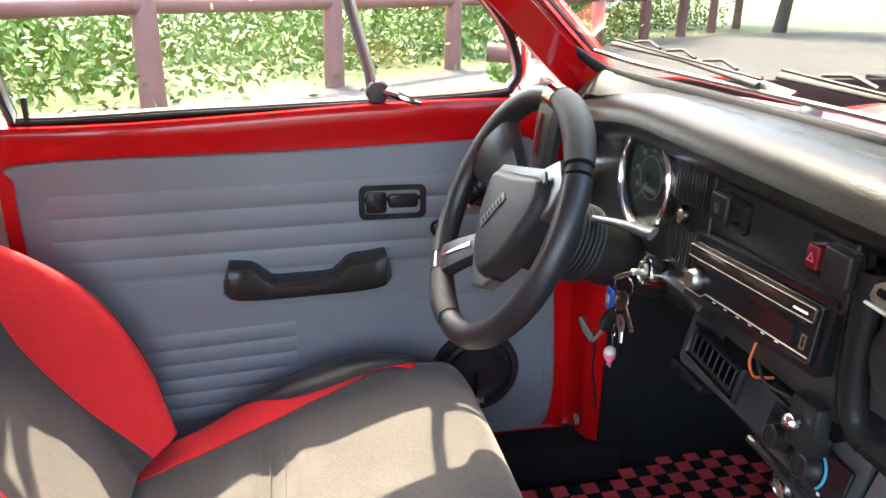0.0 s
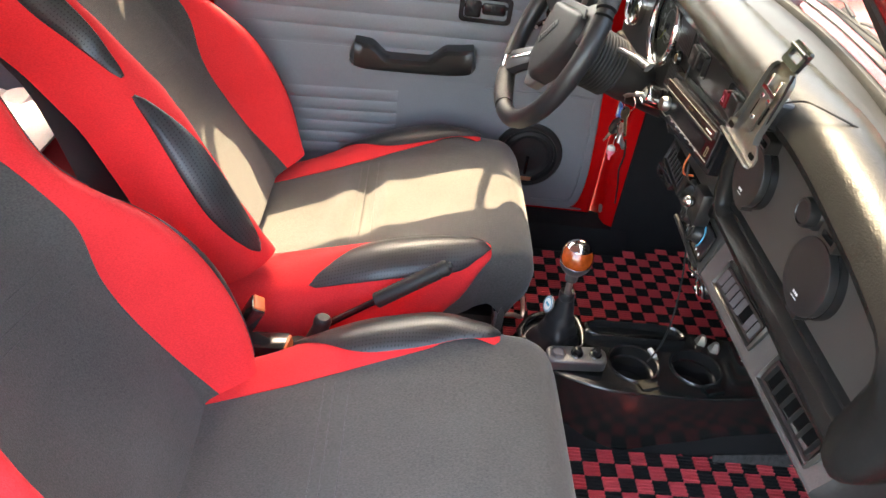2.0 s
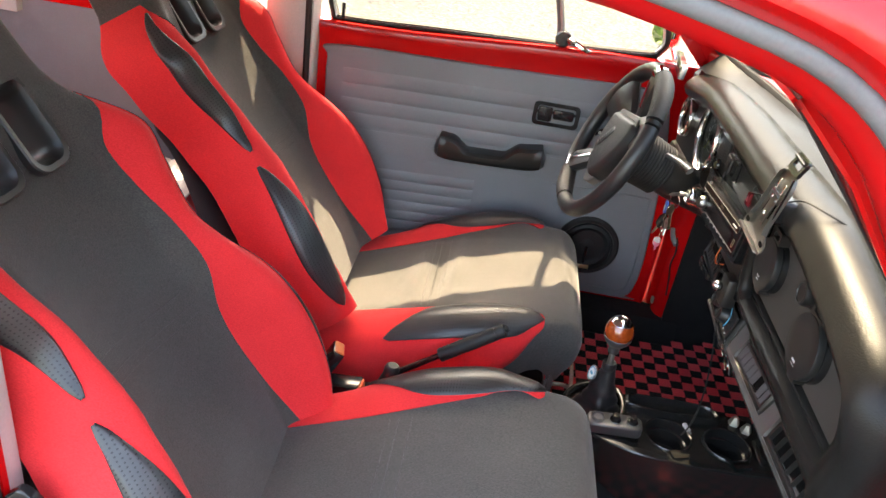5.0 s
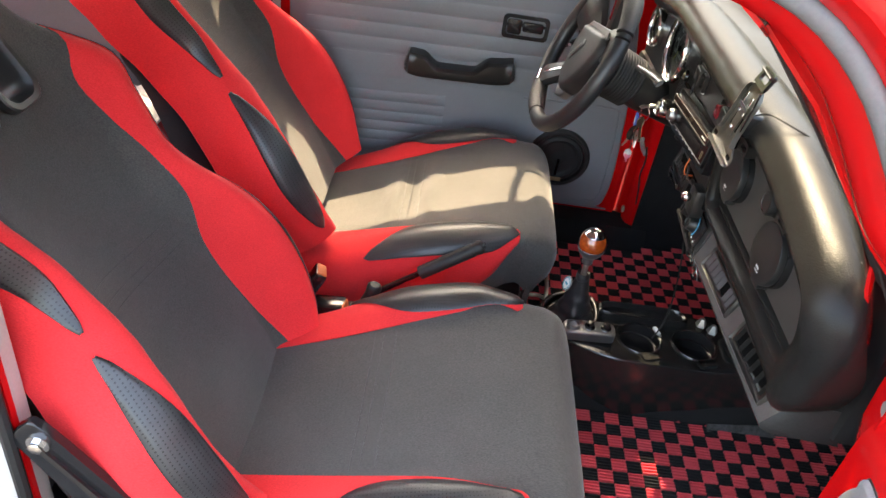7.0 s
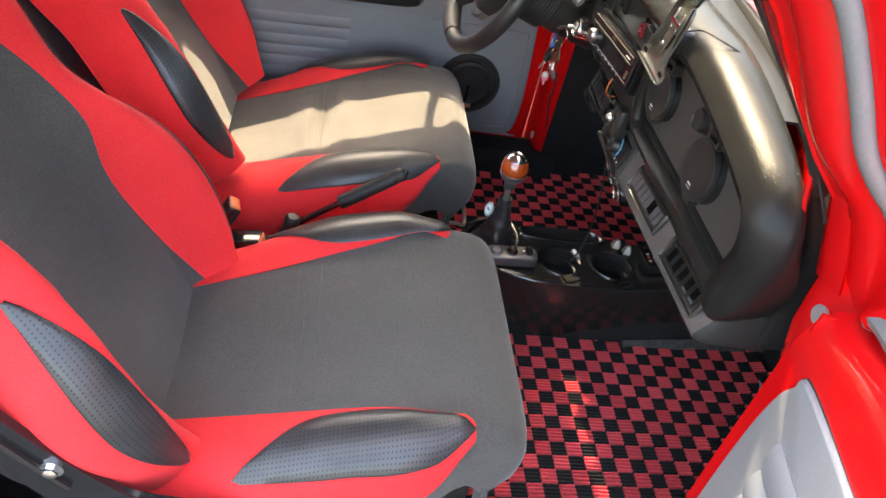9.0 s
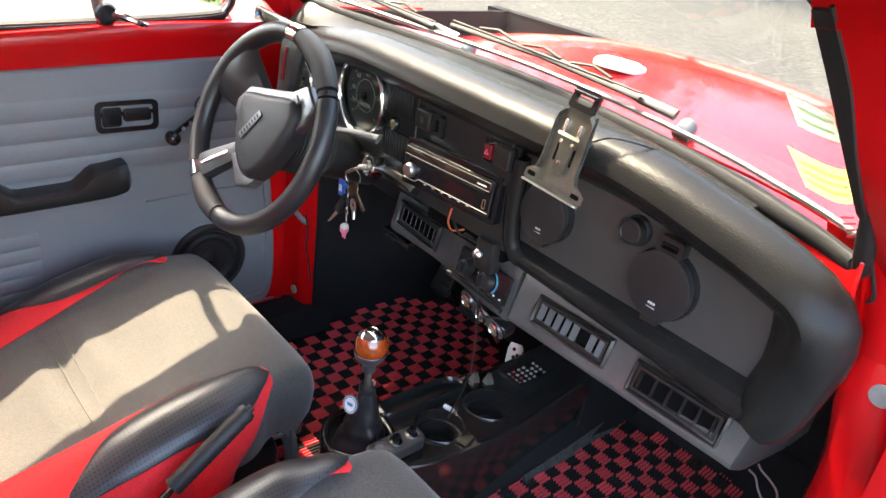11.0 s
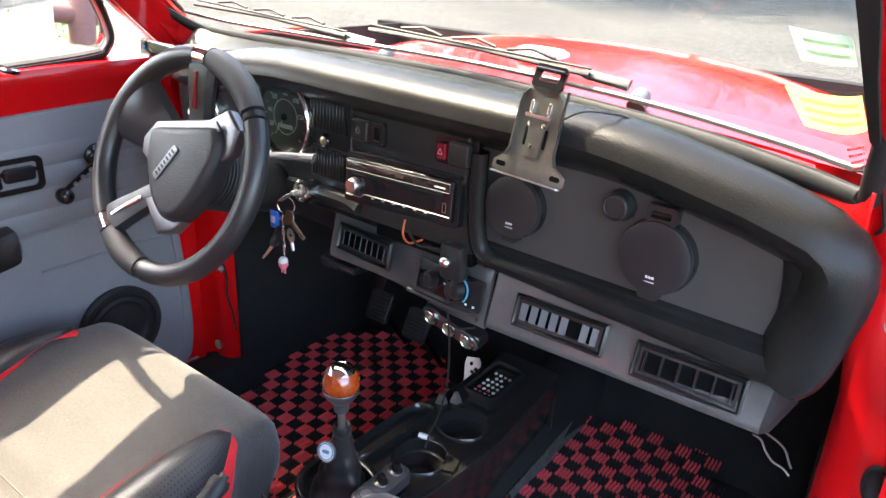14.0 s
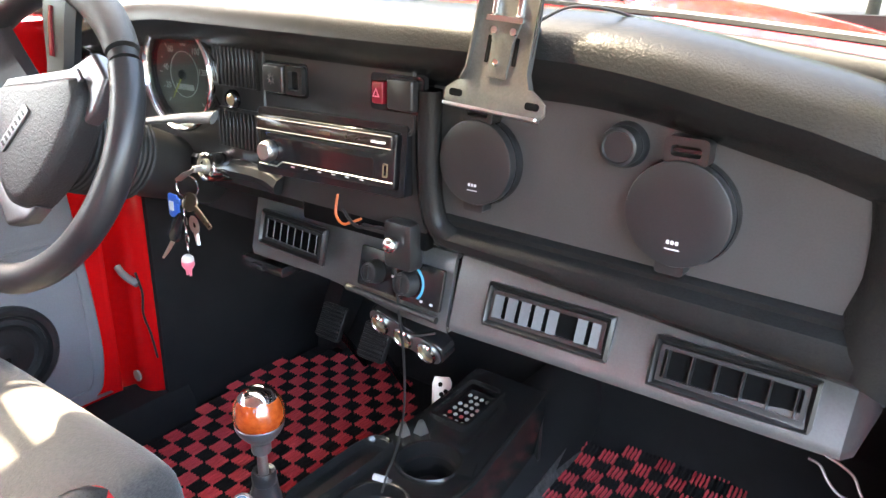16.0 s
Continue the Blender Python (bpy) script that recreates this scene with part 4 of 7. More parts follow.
def seat(cx, hinge, label, lift=0.0, slot=0.565):
    global RAISE
    RAISE = lift
    st = thing("bucket_seat", (cx, -0.45, FZ), label, "seat", "front bucket seats")
    ss = list(np.linspace(-0.12, 0.82, 66))
    holes = [(-0.052, 0.045), (0.052, 0.045)]
    inhole = lambda x, s: any(abs(x - h) < 0.034 for h, _ in holes) and slot - 0.055 < s < slot + 0.055
    # centre cloth, front and rear skin with two slots
    bm = bmesh.new()
    nu = 40
    grid = [[bm.verts.new(back_at(cx, curve_at(C_S, s) * (2 * j / nu - 1), s)) for j in range(nu + 1)] for s in ss]
    for i in range(len(ss) - 1):
        for j in range(nu):
            c = (grid[i][j].co + grid[i + 1][j + 1].co) / 2
            if not inhole(c.x - cx, (ss[i] + ss[i + 1]) / 2):
                bm.faces.new((grid[i][j], grid[i][j + 1], grid[i + 1][j + 1], grid[i + 1][j]))
    part("backrest", bm, SEATBLACK, st, "charcoal cloth backrest with a built-in headrest", smooth=60)
    for sg in (-1, 1):
        rows = []
        for s in ss:
            c = curve_at(C_S, s)
            r = [back_at(cx, sg * (c + (1.42 - c) * k), s) for k in np.linspace(0, 1, 19)]
            r += [r[-1] - BN * 0.02 - Vector((sg * 0.03, 0, 0))]
            rows.append(r)
        low = [r for r, s in zip(rows, ss) if s < 0.590]
        skin_part("side_bolster", low if sg < 0 else [r[::-1] for r in low], SEATRED, st, "red cloth side bolster", 0.003)
        top = [r for r, s in zip(rows, ss) if s > 0.580]
        skin_part("headrest_side", top if sg < 0 else [r[::-1] for r in top], SEATBLACK, st, "", 0.003)
        lens(st, back_at, cx, lambda k: sg * curve_at(LOW0, k), lambda k: sg * curve_at(LOW1, k), -0.085, 0.245, 0.38)
        lens(st, back_at, cx, lambda k: sg * curve_at(TOP0, k), lambda k: sg * curve_at(TOP1, k), 0.275, 0.57, 0.4)
        seam = [back_at(cx, sg * curve_at(C_S, s), s, 0.0005) for s in ss if s < 0.57]
        part("seam", tube(seam, 0.0012, 5), SEATBLACK, st)
    # rear skin
    bm = bmesh.new()
    grid = [[bm.verts.new(Vector((cx + (curve_at(W_S, s) - 0.03) * (2 * j / nu - 1), BY, BZ)) + BD * (s + RAISE) - BN * (0.135 - 0.075 * ease(0.36, 0.50, s) - 0.02 * abs(2 * j / nu - 1) ** 2)) for j in range(nu + 1)] for s in ss]
    for i in range(len(ss) - 1):
        for j in range(nu):
            c = (grid[i][j].co + grid[i + 1][j + 1].co) / 2
            if not inhole(c.x - cx, (ss[i] + ss[i + 1]) / 2):
                bm.faces.new((grid[i][j], grid[i][j + 1], grid[i + 1][j + 1], grid[i + 1][j]))
    part("rear_cover", bm, SEATBLACK, st, smooth=60)
    top = [[back_at(cx, u * curve_at(C_S, 0.82), 0.82) - BN * d for u in np.linspace(-1, 1, 15)] for d in (0, 0.01, 0.02, 0.03)]
    part("headrest_top", loft(top), SEATBLACK, st, smooth=60)
    for h, _ in holes:
        m = facing((cx + h, BY, BZ), (-1, 0, 0), BD)
        m.translation = Vector((cx + h, BY, BZ)) + BD * (slot + RAISE) - BN * 0.006
        out, inn = rounded(0.084, 0.142, 0.026), rounded(0.056, 0.110, 0.020)
        rows = [[m @ Vector((*p, z)) for p in o] for o, z in ((out, -0.006), (out, 0.004), (rounded(0.079, 0.137, 0.024), 0.006), (rounded(0.066, 0.122, 0.022), 0.005), (inn, -0.004), (rounded(0.054, 0.106, 0.019), -0.03), (inn, -0.052), (out, -0.060))]
        part("slot_bezel", loft(rows, around=True), SATIN, st, "black plastic belt slot frame")
    for s in (0.205, 0.222, 0.250):
        part("seam", tube([back_at(cx, u, s + 0.012 * math.sin(3 * u), 0.0004) for u in np.linspace(-0.5, 0.5, 14)], 0.0010, 5), SEATBLACK, st)
    # cushion
    ys = list(np.linspace(-0.80, -0.24, 70)) + list(np.linspace(-0.23, -0.165, 12)) + [-0.14, -0.12, -0.105]
    rows = [[cushion_at(cx, curve_at(CC, min(y, -0.165)) * u, y) for u in np.linspace(-1, 1, 33)] for y in ys]
    if hinge < 0:
        for r in rows:
            for p in r:
                for fx, fy, fr, fh in ((0.0, -0.492, 0.014, -0.013), (0.01, -0.535, 0.028, 0.010), (0.02, -0.455, 0.026, 0.011), (-0.03, -0.470, 0.008, -0.006), (0.03, -0.512, 0.008, -0.006)):
                    p.z += fh * math.exp(-((p.x - cx - fx) / 0.11) ** 2 - ((p.y - fy) / fr) ** 2)
    skin_part("cushion", rows, SEATBLACK, st, "charcoal cloth seat cushion with a rolled front", 0.02)
    for y in (-0.515, -0.50, -0.478):
        part("seam", tube([cushion_at(cx, u, y, 0.0006) for u in np.linspace(-0.55, 0.55, 14)], 0.0010, 5), SEATBLACK, st)
    for sg in (-1, 1):
        rows = []
        for y in [y for y in ys if y < BE - 0.05] + [BE - 0.05 * math.cos(a) for a in np.linspace(0, math.pi / 2, 16)]:
            c = curve_at(CR_RED, y)
            r = [bolster_at(cx, sg * (c + (1.4 - c) * k), y) for k in np.linspace(0, 1, 21)]
            r += [r[-1] + Vector((-sg * 0.02, 0, -0.03))]
            rows.append(r)
        skin_part("thigh_bolster", rows if sg > 0 else [r[::-1] for r in rows], SEATRED, st, "red cloth thigh bolster", 0.003)
        lens(st, bolster_at, cx, lambda k: sg * curve_at([(0, 0.90), (0.3, 0.69), (0.7, 0.69), (0.9, 0.74), (1, 0.80)], k), lambda k: sg * 1.03, -0.575, BE - 0.006, 0.34)
    # base, rails and front bar
    part("seat_base", box(cx - 0.20, cx + 0.20, -0.70, -0.22, FZ + 0.03, 0.232, 0.02), BLACK, st)
    for sg in (-1, 1):
        part("rail", box(cx + sg * 0.17 - 0.015, cx + sg * 0.17 + 0.015, -0.78, -0.20, FZ - 0.004, FZ + 0.035, 0.004), STEEL, st)
    part("slide_bar", tube(smooth_line([(cx - 0.14, -0.26, FZ + 0.09), (cx - 0.14, -0.18, FZ + 0.09), (cx - 0.13, -0.155, FZ + 0.10), (cx + 0.13, -0.155, FZ + 0.10), (cx + 0.14, -0.18, FZ + 0.09), (cx + 0.14, -0.26, FZ + 0.09)], 40), 0.0045, 8), STEEL, st)
    if hinge > 0:
        hx = cx + 0.284
        arm = [(-0.90, 0.50), (-0.885, 0.525), (-0.86, 0.525), (-0.78, 0.42), (-0.70, 0.335), (-0.64, 0.315), (-0.50, 0.285), (-0.48, 0.26), (-0.50, 0.245), (-0.66, 0.255), (-0.74, 0.27), (-0.80, 0.33), (-0.88, 0.46)]
        m = Matrix(((0, 0, 1, hx), (1, 0, 0, 0), (0, 1, 0, 0), (0, 0, 0, 1)))
        plate_ob = part("recliner_plate", plate([tuple(p[:2]) for p in smooth_line([(a, b, 0) for a, b in arm], 52, closed=True)], 0.012, m, 0.004), GLOSSBLACK, st, "black pressed steel recliner plate")
        part("rib", tube(smooth_line([(hx + 0.012, -0.875, 0.50), (hx + 0.014, -0.80, 0.40), (hx + 0.014, -0.76, 0.35)], 14), 0.006, 8), GLOSSBLACK, plate_ob)
        for y, z in ((-0.868, 0.500), (-0.775, 0.385), (-0.555, 0.272)):
            mm = facing((hx + 0.012, y, z), (0, 1, 0), (0, 0, 1))
            part("bolt", join(lathe([(0.0, 0), (0.014, 0), (0.014, 0.003), (0.0, 0.003)], 20, mm), lathe([(0.0, 0.003), (0.009, 0.003), (0.009, 0.010), (0.006, 0.012), (0.0, 0.012)], 6, mm)), CHROME, plate_ob, "bright hex bolt")
        part("recliner_cover", lathe([(0, 0), (0.058, 0), (0.060, 0.012), (0.055, 0.024), (0.040, 0.030), (0.036, 0.027), (0.0, 0.029)], 32, facing((hx + 0.004, -0.70, 0.262), (0, 1, 0), (0, 0, 1))), BLACK, st, "round black recliner cover")
    return st


seat(-0.318, -1, "red and charcoal bucket seat with sun on its cushion", 0.058, 0.556)
seat(0.345, 1, "red and charcoal bucket seat with perforated leather patches", 0.0, 0.562)

# ---- rear bench and side lining
BEN = thing("rear_bench", (0, -1.55, FZ), "rear bench seat in red and pale quilted cloth", "seat")
part("bench_cushion", slab([[(x, y, 0.41 - 0.03 * ((x / 0.55) ** 4) + 0.02 * math.sin((y + 1.3) * 6) - 0.05 * ease(-1.10, -1.02, y)) for x in np.linspace(-0.54, 0.54, 21)] for y in np.linspace(-1.72, -1.02, 18)], 0.05), BENCHRED, BEN)
part("bench_front", box(-0.53, 0.53, -1.05, -1.02, FZ, 0.37, 0.01), GREYTRIM, BEN)
part("bench_back", slab([[(x, -1.66 - 0.20 * k - 0.02 * math.cos(x * 9), 0.38 + 0.45 * k) for x in np.linspace(-0.54, 0.54, 21)] for k in np.linspace(0, 1, 10)], 0.05), BENCHRED, BEN)
for sx in (-0.28, 0.28):
    for k in range(11):
        y = -1.10 - 0.055 * k
        part("quilt_roll", slab([[(sx + x, y + d, 0.422 + 0.02 * math.sin((y + d + 1.3) * 6) + 0.007 * math.cos(d / 0.026 * math.pi / 2)) for d in np.linspace(-0.026, 0.026, 6)] for x in np.linspace(-0.16, 0.16, 8)], 0.01), PALE, BEN)
for side in (1, -1):
    SP = thing("side_lining", (side * 0.60, -1.35, 0.2), "grey ribbed vinyl lining beside the rear bench", "panel", "rear side linings")
    part("panel", slab([[(side * 0.605, y, z) for y in np.linspace(-1.02, -1.72, 8)] for z in np.linspace(0.20, 0.735 , 6)], 0.012), GREYTRIM, SP)
    for k in range(7):
        z = 0.66 - 0.045 * k
        part("rib", slab([[(side * (0.598 - 0.005 * math.cos(d / 0.019 * math.pi / 2)), y, z + d - 0.03 * (y + 1.35) * 0) for d in np.linspace(-0.019, 0.019, 6)] for y in np.linspace(-1.16, -1.66, 8)], 0.004), GREYTRIM, SP)
    part("top_strip", box(min(side * 0.585, side * 0.615), max(side * 0.585, side * 0.615), -1.72, -1.02, 0.735, 0.80, 0.008), RED, SP)

# ---- driver's door, shut
DOOR = thing("side_door", (-0.63, -0.42, 0.13), "closed red car door with ribbed grey vinyl lining", "door")


def door_top(y):
    return 0.790 + 0.034 * ease(-0.85, -0.10, y)


rows = []
for y in np.linspace(-0.905, 0.068, 24):
    t = door_top(y)
    rows.append([(-0.625, y, 0.135), (-0.622, y, 0.16), (-0.622, y, 0.45), (-0.622, y, t - 0.075), (-0.622, y, t - 0.050), (-0.616, y, t - 0.030), (-0.612, y, t - 0.012), (-0.618, y, t), (-0.640, y, t + 0.004), (-0.664, y, t - 0.004), (-0.690, y, t - 0.06), (-0.70, y, 0.45), (-0.69, y, 0.12)])
part("door_shell", slab([r[::-1] for r in rows], 0.003), RED, DOOR)
part("door_edge", box(-0.69, -0.621, 0.060, 0.070, 0.135, 0.80, 0.003), RED, DOOR)
panel = [(-0.845, 0.735), (-0.868, 0.70), (-0.868, 0.59), (-0.860, 0.30), (-0.84, 0.20), (-0.80, 0.17), (-0.02, 0.165), (0.015, 0.172), (0.034, 0.20), (0.040, 0.30), (0.020, 0.55), (-0.005, 0.70), (-0.03, 0.752), (-0.10, 0.756), (-0.45, 0.745)]
m_door = Matrix(((0, 0, 1, -0.622), (1, 0, 0, 0), (0, 1, 0, 0), (0, 0, 0, 1)))
LIN = part("lining", plate([tuple(p[:2]) for p in smooth_line([(a, b, 0) for a, b in panel], 90, closed=True)], 0.010, m_door, 0.006), GREYTRIM, DOOR, "grey ribbed vinyl door lining")


def rib(y0, y1, z, h, lift=0.0035, slope=0.024):
    """A pressed roll along the lining with a groove on each side."""
    rows = []
    for y in np.linspace(y0, y1, 14):
        e = min(1.0, (y - y0) / 0.02 + 0.02, (y1 - y) / 0.02 + 0.02)
        rows.append([(-0.612 + lift * e * (1 - abs(k) ** 2.6) - 0.0008, y, z + slope * (y + 0.5) + k * h / 2) for k in np.linspace(-1, 1, 9)])
    part("rib", slab(rows, 0.0015), GREYTRIM, LIN)


for k in range(3):
    rib(-0.825, -0.015 - 0.004 * k, 0.672 - 0.038 * k, 0.036)
rib(-0.825, -0.015, 0.560, 0.034, 0.003)
for k in range(6):
    rib(-0.835, -0.452, 0.424 - 0.029 * k, 0.0275, 0.0035, 0.05)
rib(-0.835, -0.015, 0.505, 0.060, 0.0012)
# raised field ahead of the speaker
fld = smooth_line([(-0.612, -0.25, 0.47), (-0.612, -0.02, 0.475), (-0.612, 0.010, 0.45), (-0.612, 0.018, 0.30), (-0.612, 0.012, 0.205), (-0.612, -0.02, 0.190), (-0.612, -0.09, 0.188)], 40)
part("welt", tube(fld, 0.0035, 6, flat=0.7), GREYTRIM, LIN)
# armrest
arm = []
for k in np.linspace(0, 1, 26):
    y = -0.568 + 0.285 * k
    hump = 1 - 0.55 * ease(0.16, 0.30, k) * (1 - ease(0.62, 0.76, k))
    z0 = 0.500 + 0.010 * k - 0.012 * abs(2 * k - 1) ** 6 * -1
    e = min(1, k / 0.05 + 0.15, (1 - k) / 0.05 + 0.15)
    top = z0 + 0.052 * hump * e + 0.006
    out = 0.045 * (0.4 + 0.6 * e)
    arm.append([(-0.612, y, z0), (-0.612 + out * 0.8, y, z0 - 0.003), (-0.612 + out, y, z0 + 0.008), (-0.612 + out, y, top - 0.010), (-0.612 + out * 0.85, y, top - 0.002), (-0.612 + out * 0.4, y, top), (-0.612, y, top)])
part("armrest", loft(arm, around=True, cap=True), BLACK, DOOR, "black moulded pull armrest")
# inner latch in its black cup
m = facing((-0.612, -0.279, 0.654), (0, 1, 0), (0, 0, 1))
cup = part("latch_cup", join(ring_plate(rounded(0.116, 0.060, 0.012), rounded(0.096, 0.042, 0.008), 0.008, m), plate(rounded(0.104, 0.050, 0.008), 0.002, m)), GLOSSBLACK, DOOR, "black latch cup")
part("latch_lever", plate(rounded(0.052, 0.024, 0.006), 0.009, m @ pose(0.018, 0.002, 0.002), 0.003), GLOSSBLACK, cup)
part("latch_grip", plate(rounded(0.036, 0.038, 0.006), 0.004, m @ pose(-0.028, -0.001, 0.002), 0.002), GLOSSBLACK, cup)
# window crank
crank = part("window_crank", join(lathe([(0, 0), (0.022, 0), (0.022, 0.010), (0.016, 0.014), (0, 0.014)], 24, facing((-0.612, -0.125, 0.664), (0, 1, 0), (0, 0, 1))),
                                  tube([(-0.592, -0.125, 0.664), (-0.588, -0.205, 0.612)], [0.009, 0.008], 10, flat=0.45)), GLOSSBLACK, DOOR, "black window crank")
part("crank_knob", lathe([(0, 0), (0.012, 0), (0.014, 0.008), (0.013, 0.020), (0.008, 0.025), (0, 0.026)], 20, facing((-0.588, -0.205, 0.612), (0, 1, 0), (0, 0, 1))), GLOSSBLACK, crank)
for k in (0.32, 0.52, 0.70):
    part("hole", lathe([(0, 0), (0.004, 0), (0.004, 0.0012), (0, 0.0012)], 12, facing((-0.5835 , -0.125 - 0.08 * k, 0.664 - 0.052 * k), (0, 1, 0), (0, 0, 1))), STEEL, crank)
# door speaker
m = facing((-0.612, -0.122, 0.312), (0, 1, 0), (0, 0, 1))
spk = part("speaker", lathe([(0.085, 0), (0.085, 0.008), (0.080, 0.013), (0.072, 0.012), (0.068, 0.004), (0.0, 0.004)], 40, m), RUBBER, DOOR, "round black door speaker")
part("surround", lathe([(0.066, 0.004), (0.064, 0.009), (0.056, 0.011), (0.050, 0.006), (0.050, 0.004)], 40, m), RUBBER, spk)
part("cone", lathe([(0.050, 0.006), (0.024, -0.004), (0.020, 0.004), (0.0, 0.010)], 32, m), RUBBER, spk)
part("tweeter_bar", box(-0.604, -0.598, -0.1255, -0.1185, 0.262, 0.312, 0.002), GLOSSBLACK, spk)
part("label_plate", box(-0.603, -0.600, -0.140, -0.104, 0.244, 0.256, 0.001), BRASS, spk, "small gold maker's plate")
# window gasket, glass, vent post and catch
WIN = [(-0.865, 0.815), (-0.83, 0.798), (-0.60, 0.808), (-0.30, 0.820), (-0.10, 0.832), (-0.066, 0.846), (-0.058, 0.875), (-0.085, 0.945), (-0.15, 1.015), (-0.24, 1.085), (-0.34, 1.12), (-0.60, 1.135), (-0.80, 1.125), (-0.865, 1.08), (-0.885, 0.95)]
loopw = smooth_line([(-0.640, y, z) for y, z in WIN], 100, closed=True)
part("window_gasket", tube(loopw, 0.011, 8, closed=True, flat=0.9), RUBBER, DOOR, "black rubber window gasket")
part("window_trim", tube([p + Vector((0.006, 0, 0)) for p in smooth_line([(-0.640, y * 0.985 - 0.007, z) for y, z in WIN], 100, closed=True)], 0.0045, 6, closed=True), STEEL, DOOR, "bright window trim")
wing = part("window_pane", ([p + Vector((0.001, 0, 0)) for p in loopw], [tuple(range(100))]), GLASS, DOOR)
wing.visible_shadow = False
post = [(-0.640, -0.304, 0.822), (-0.640, -0.312, 0.87), (-0.640, -0.345, 0.99), (-0.640, -0.372, 1.118)]
part("vent_post", tube(post, 0.0105, 8, flat=0.75), GREYRUBBER, DOOR, "grey vent window post")
part("vent_post_trim", tube([(x + 0.009, y + 0.004, z) for x, y, z in post], 0.005, 6), STEEL, DOOR)
catch = part("vent_catch", join(lathe([(0, 0), (0.019, 0), (0.020, 0.006), (0.017, 0.011), (0, 0.012)], 24, facing((-0.628, -0.300, 0.838), (0, 1, 0), (0, 0, 1))), box(-0.636, -0.624, -0.315, -0.297, 0.812, 0.832, 0.003)), GLOSSBLACK, DOOR, "round black vent window catch")
part("catch_lever", tube(smooth_line([(-0.622, -0.287, 0.838), (-0.610, -0.270, 0.834), (-0.605, -0.245, 0.824), (-0.612, -0.232, 0.820)], 12), [0.008, 0.008, 0.008, 0.007, 0.007, 0.006, 0.006, 0.005, 0.005, 0.005, 0.004, 0.004], 8), CHROME, catch, "bright catch lever")
part("lock_pin", tube([(-0.628, -0.838, 0.80), (-0.628, -0.838, 0.835)], [0.004, 0.005], 8), GLOSSBLACK, DOOR, "black lock pin")
# mirror outside
MM = facing((-0.78, -0.042, 0.882), (0.95, 0.30, 0), (0, 0.06, 1))
MIR = part("door_mirror", loft([[MM @ Vector((p[0] * k, p[1] * k, z)) for p in rounded(0.116, 0.106, 0.03)] for k, z in ((0.95, 0.002), (1.0, -0.002), (1.0, -0.012), (0.92, -0.024), (0.7, -0.034), (0.3, -0.040))], around=True, cap=True), CHROME, DOOR, "chrome door mirror")
part("mirror_glass", plate(rounded(0.108, 0.098, 0.027), 0.0012, MM @ pose(0, 0, 0.002)), MIRROR, MIR)
part("mirror_arm", tube(smooth_line([(-0.79, -0.02, 0.85), (-0.76, 0.0, 0.80), (-0.69, 0.01, 0.76)], 8), 0.007, 8), CHROME, MIR)

DOOR.location.x -= WIDER

# ---- passenger's door, swung open on its hinges
HX, HY = 0.634, 0.052
OPEN = Vector((0.977, -0.21, 0)).normalized()
OUT = Vector((-OPEN.y, OPEN.x, 0))
PD = thing("side_door", (HX, HY, 0.13), "open red car door with pale ribbed lining", "door")
on = lambda a, k, z: Vector((HX, HY, z)) + OPEN * a - OUT * k
rows = []
for a in np.linspace(0.0, 0.95, 20):
    t = 0.735 + 0.03 * ease(0.02, 0.2, a)
    lo = 0.135 + 0.10 * (1 - ease(0.0, 0.12, a))
    rows.append([on(a, -0.005, lo), on(a, 0.006, lo + 0.02), on(a, 0.008, 0.45), on(a, 0.008, t - 0.075), on(a, 0.007, t - 0.045), on(a, -0.002, t - 0.012), on(a, -0.014, t), on(a, -0.038, t + 0.004), on(a, -0.064, t - 0.01), on(a, -0.085, t - 0.06), on(a, -0.09, 0.45), on(a, -0.08, lo - 0.01)])
part("door_shell", slab(rows, 0.003), RED, PD)
part("door_edge", slab([[on(-0.004 + 0.002 * j, k, z) for k in np.linspace(0.006, -0.085, 6)] for j, z in enumerate(np.linspace(0.20, 0.735, 8))], 0.004), RED, PD)
m = Matrix.Identity(4)
m.col[0][:3], m.col[1][:3], m.col[2][:3] = OPEN, (0, 0, 1), -OUT
m.translation = Vector((HX, HY, 0)) - OUT * 0.008
pl = [(0.035, 0.60), (0.030, 0.45), (0.04, 0.25), (0.07, 0.18), (0.12, 0.165), (0.84, 0.165), (0.89, 0.20), (0.90, 0.45), (0.89, 0.65), (0.86, 0.69), (0.45, 0.692), (0.10, 0.690), (0.055, 0.665)]
PL = part("lining", plate([tuple(p[:2]) for p in smooth_line([(a, b, 0) for a, b in pl], 80, closed=True)], 0.010, m, 0.006), GREYTRIM, PD, "pale grey ribbed vinyl lining")
part("lining_edge", tube(smooth_line([m @ Vector((a, b, 0.001)) for a, b in pl], 80, closed=True), 0.0025, 6, closed=True), RUBBER, PL)
for k in range(8):
    z = 0.60 - 0.05 * k
    part("rib", slab([[m @ Vector((a, z + j * 0.022 - 0.02 * (1 - a) * 0, 0.0095 + 0.005 * (1 - abs(j) ** 2.5))) for j in np.linspace(-1, 1, 8)] for a in np.linspace(0.10, 0.86, 8)], 0.002), GREYTRIM, PL)
gk = [on(a, k, z) for a, k, z in ((0.02, -0.036, 0.752), (0.06, -0.036, 0.766), (0.3, -0.036, 0.775), (0.6, -0.036, 0.775), (0.93, -0.036, 0.77))]
part("window_gasket", tube(smooth_line(gk, 30), 0.013, 8), GREYRUBBER, PD, "grey rubber window gasket")
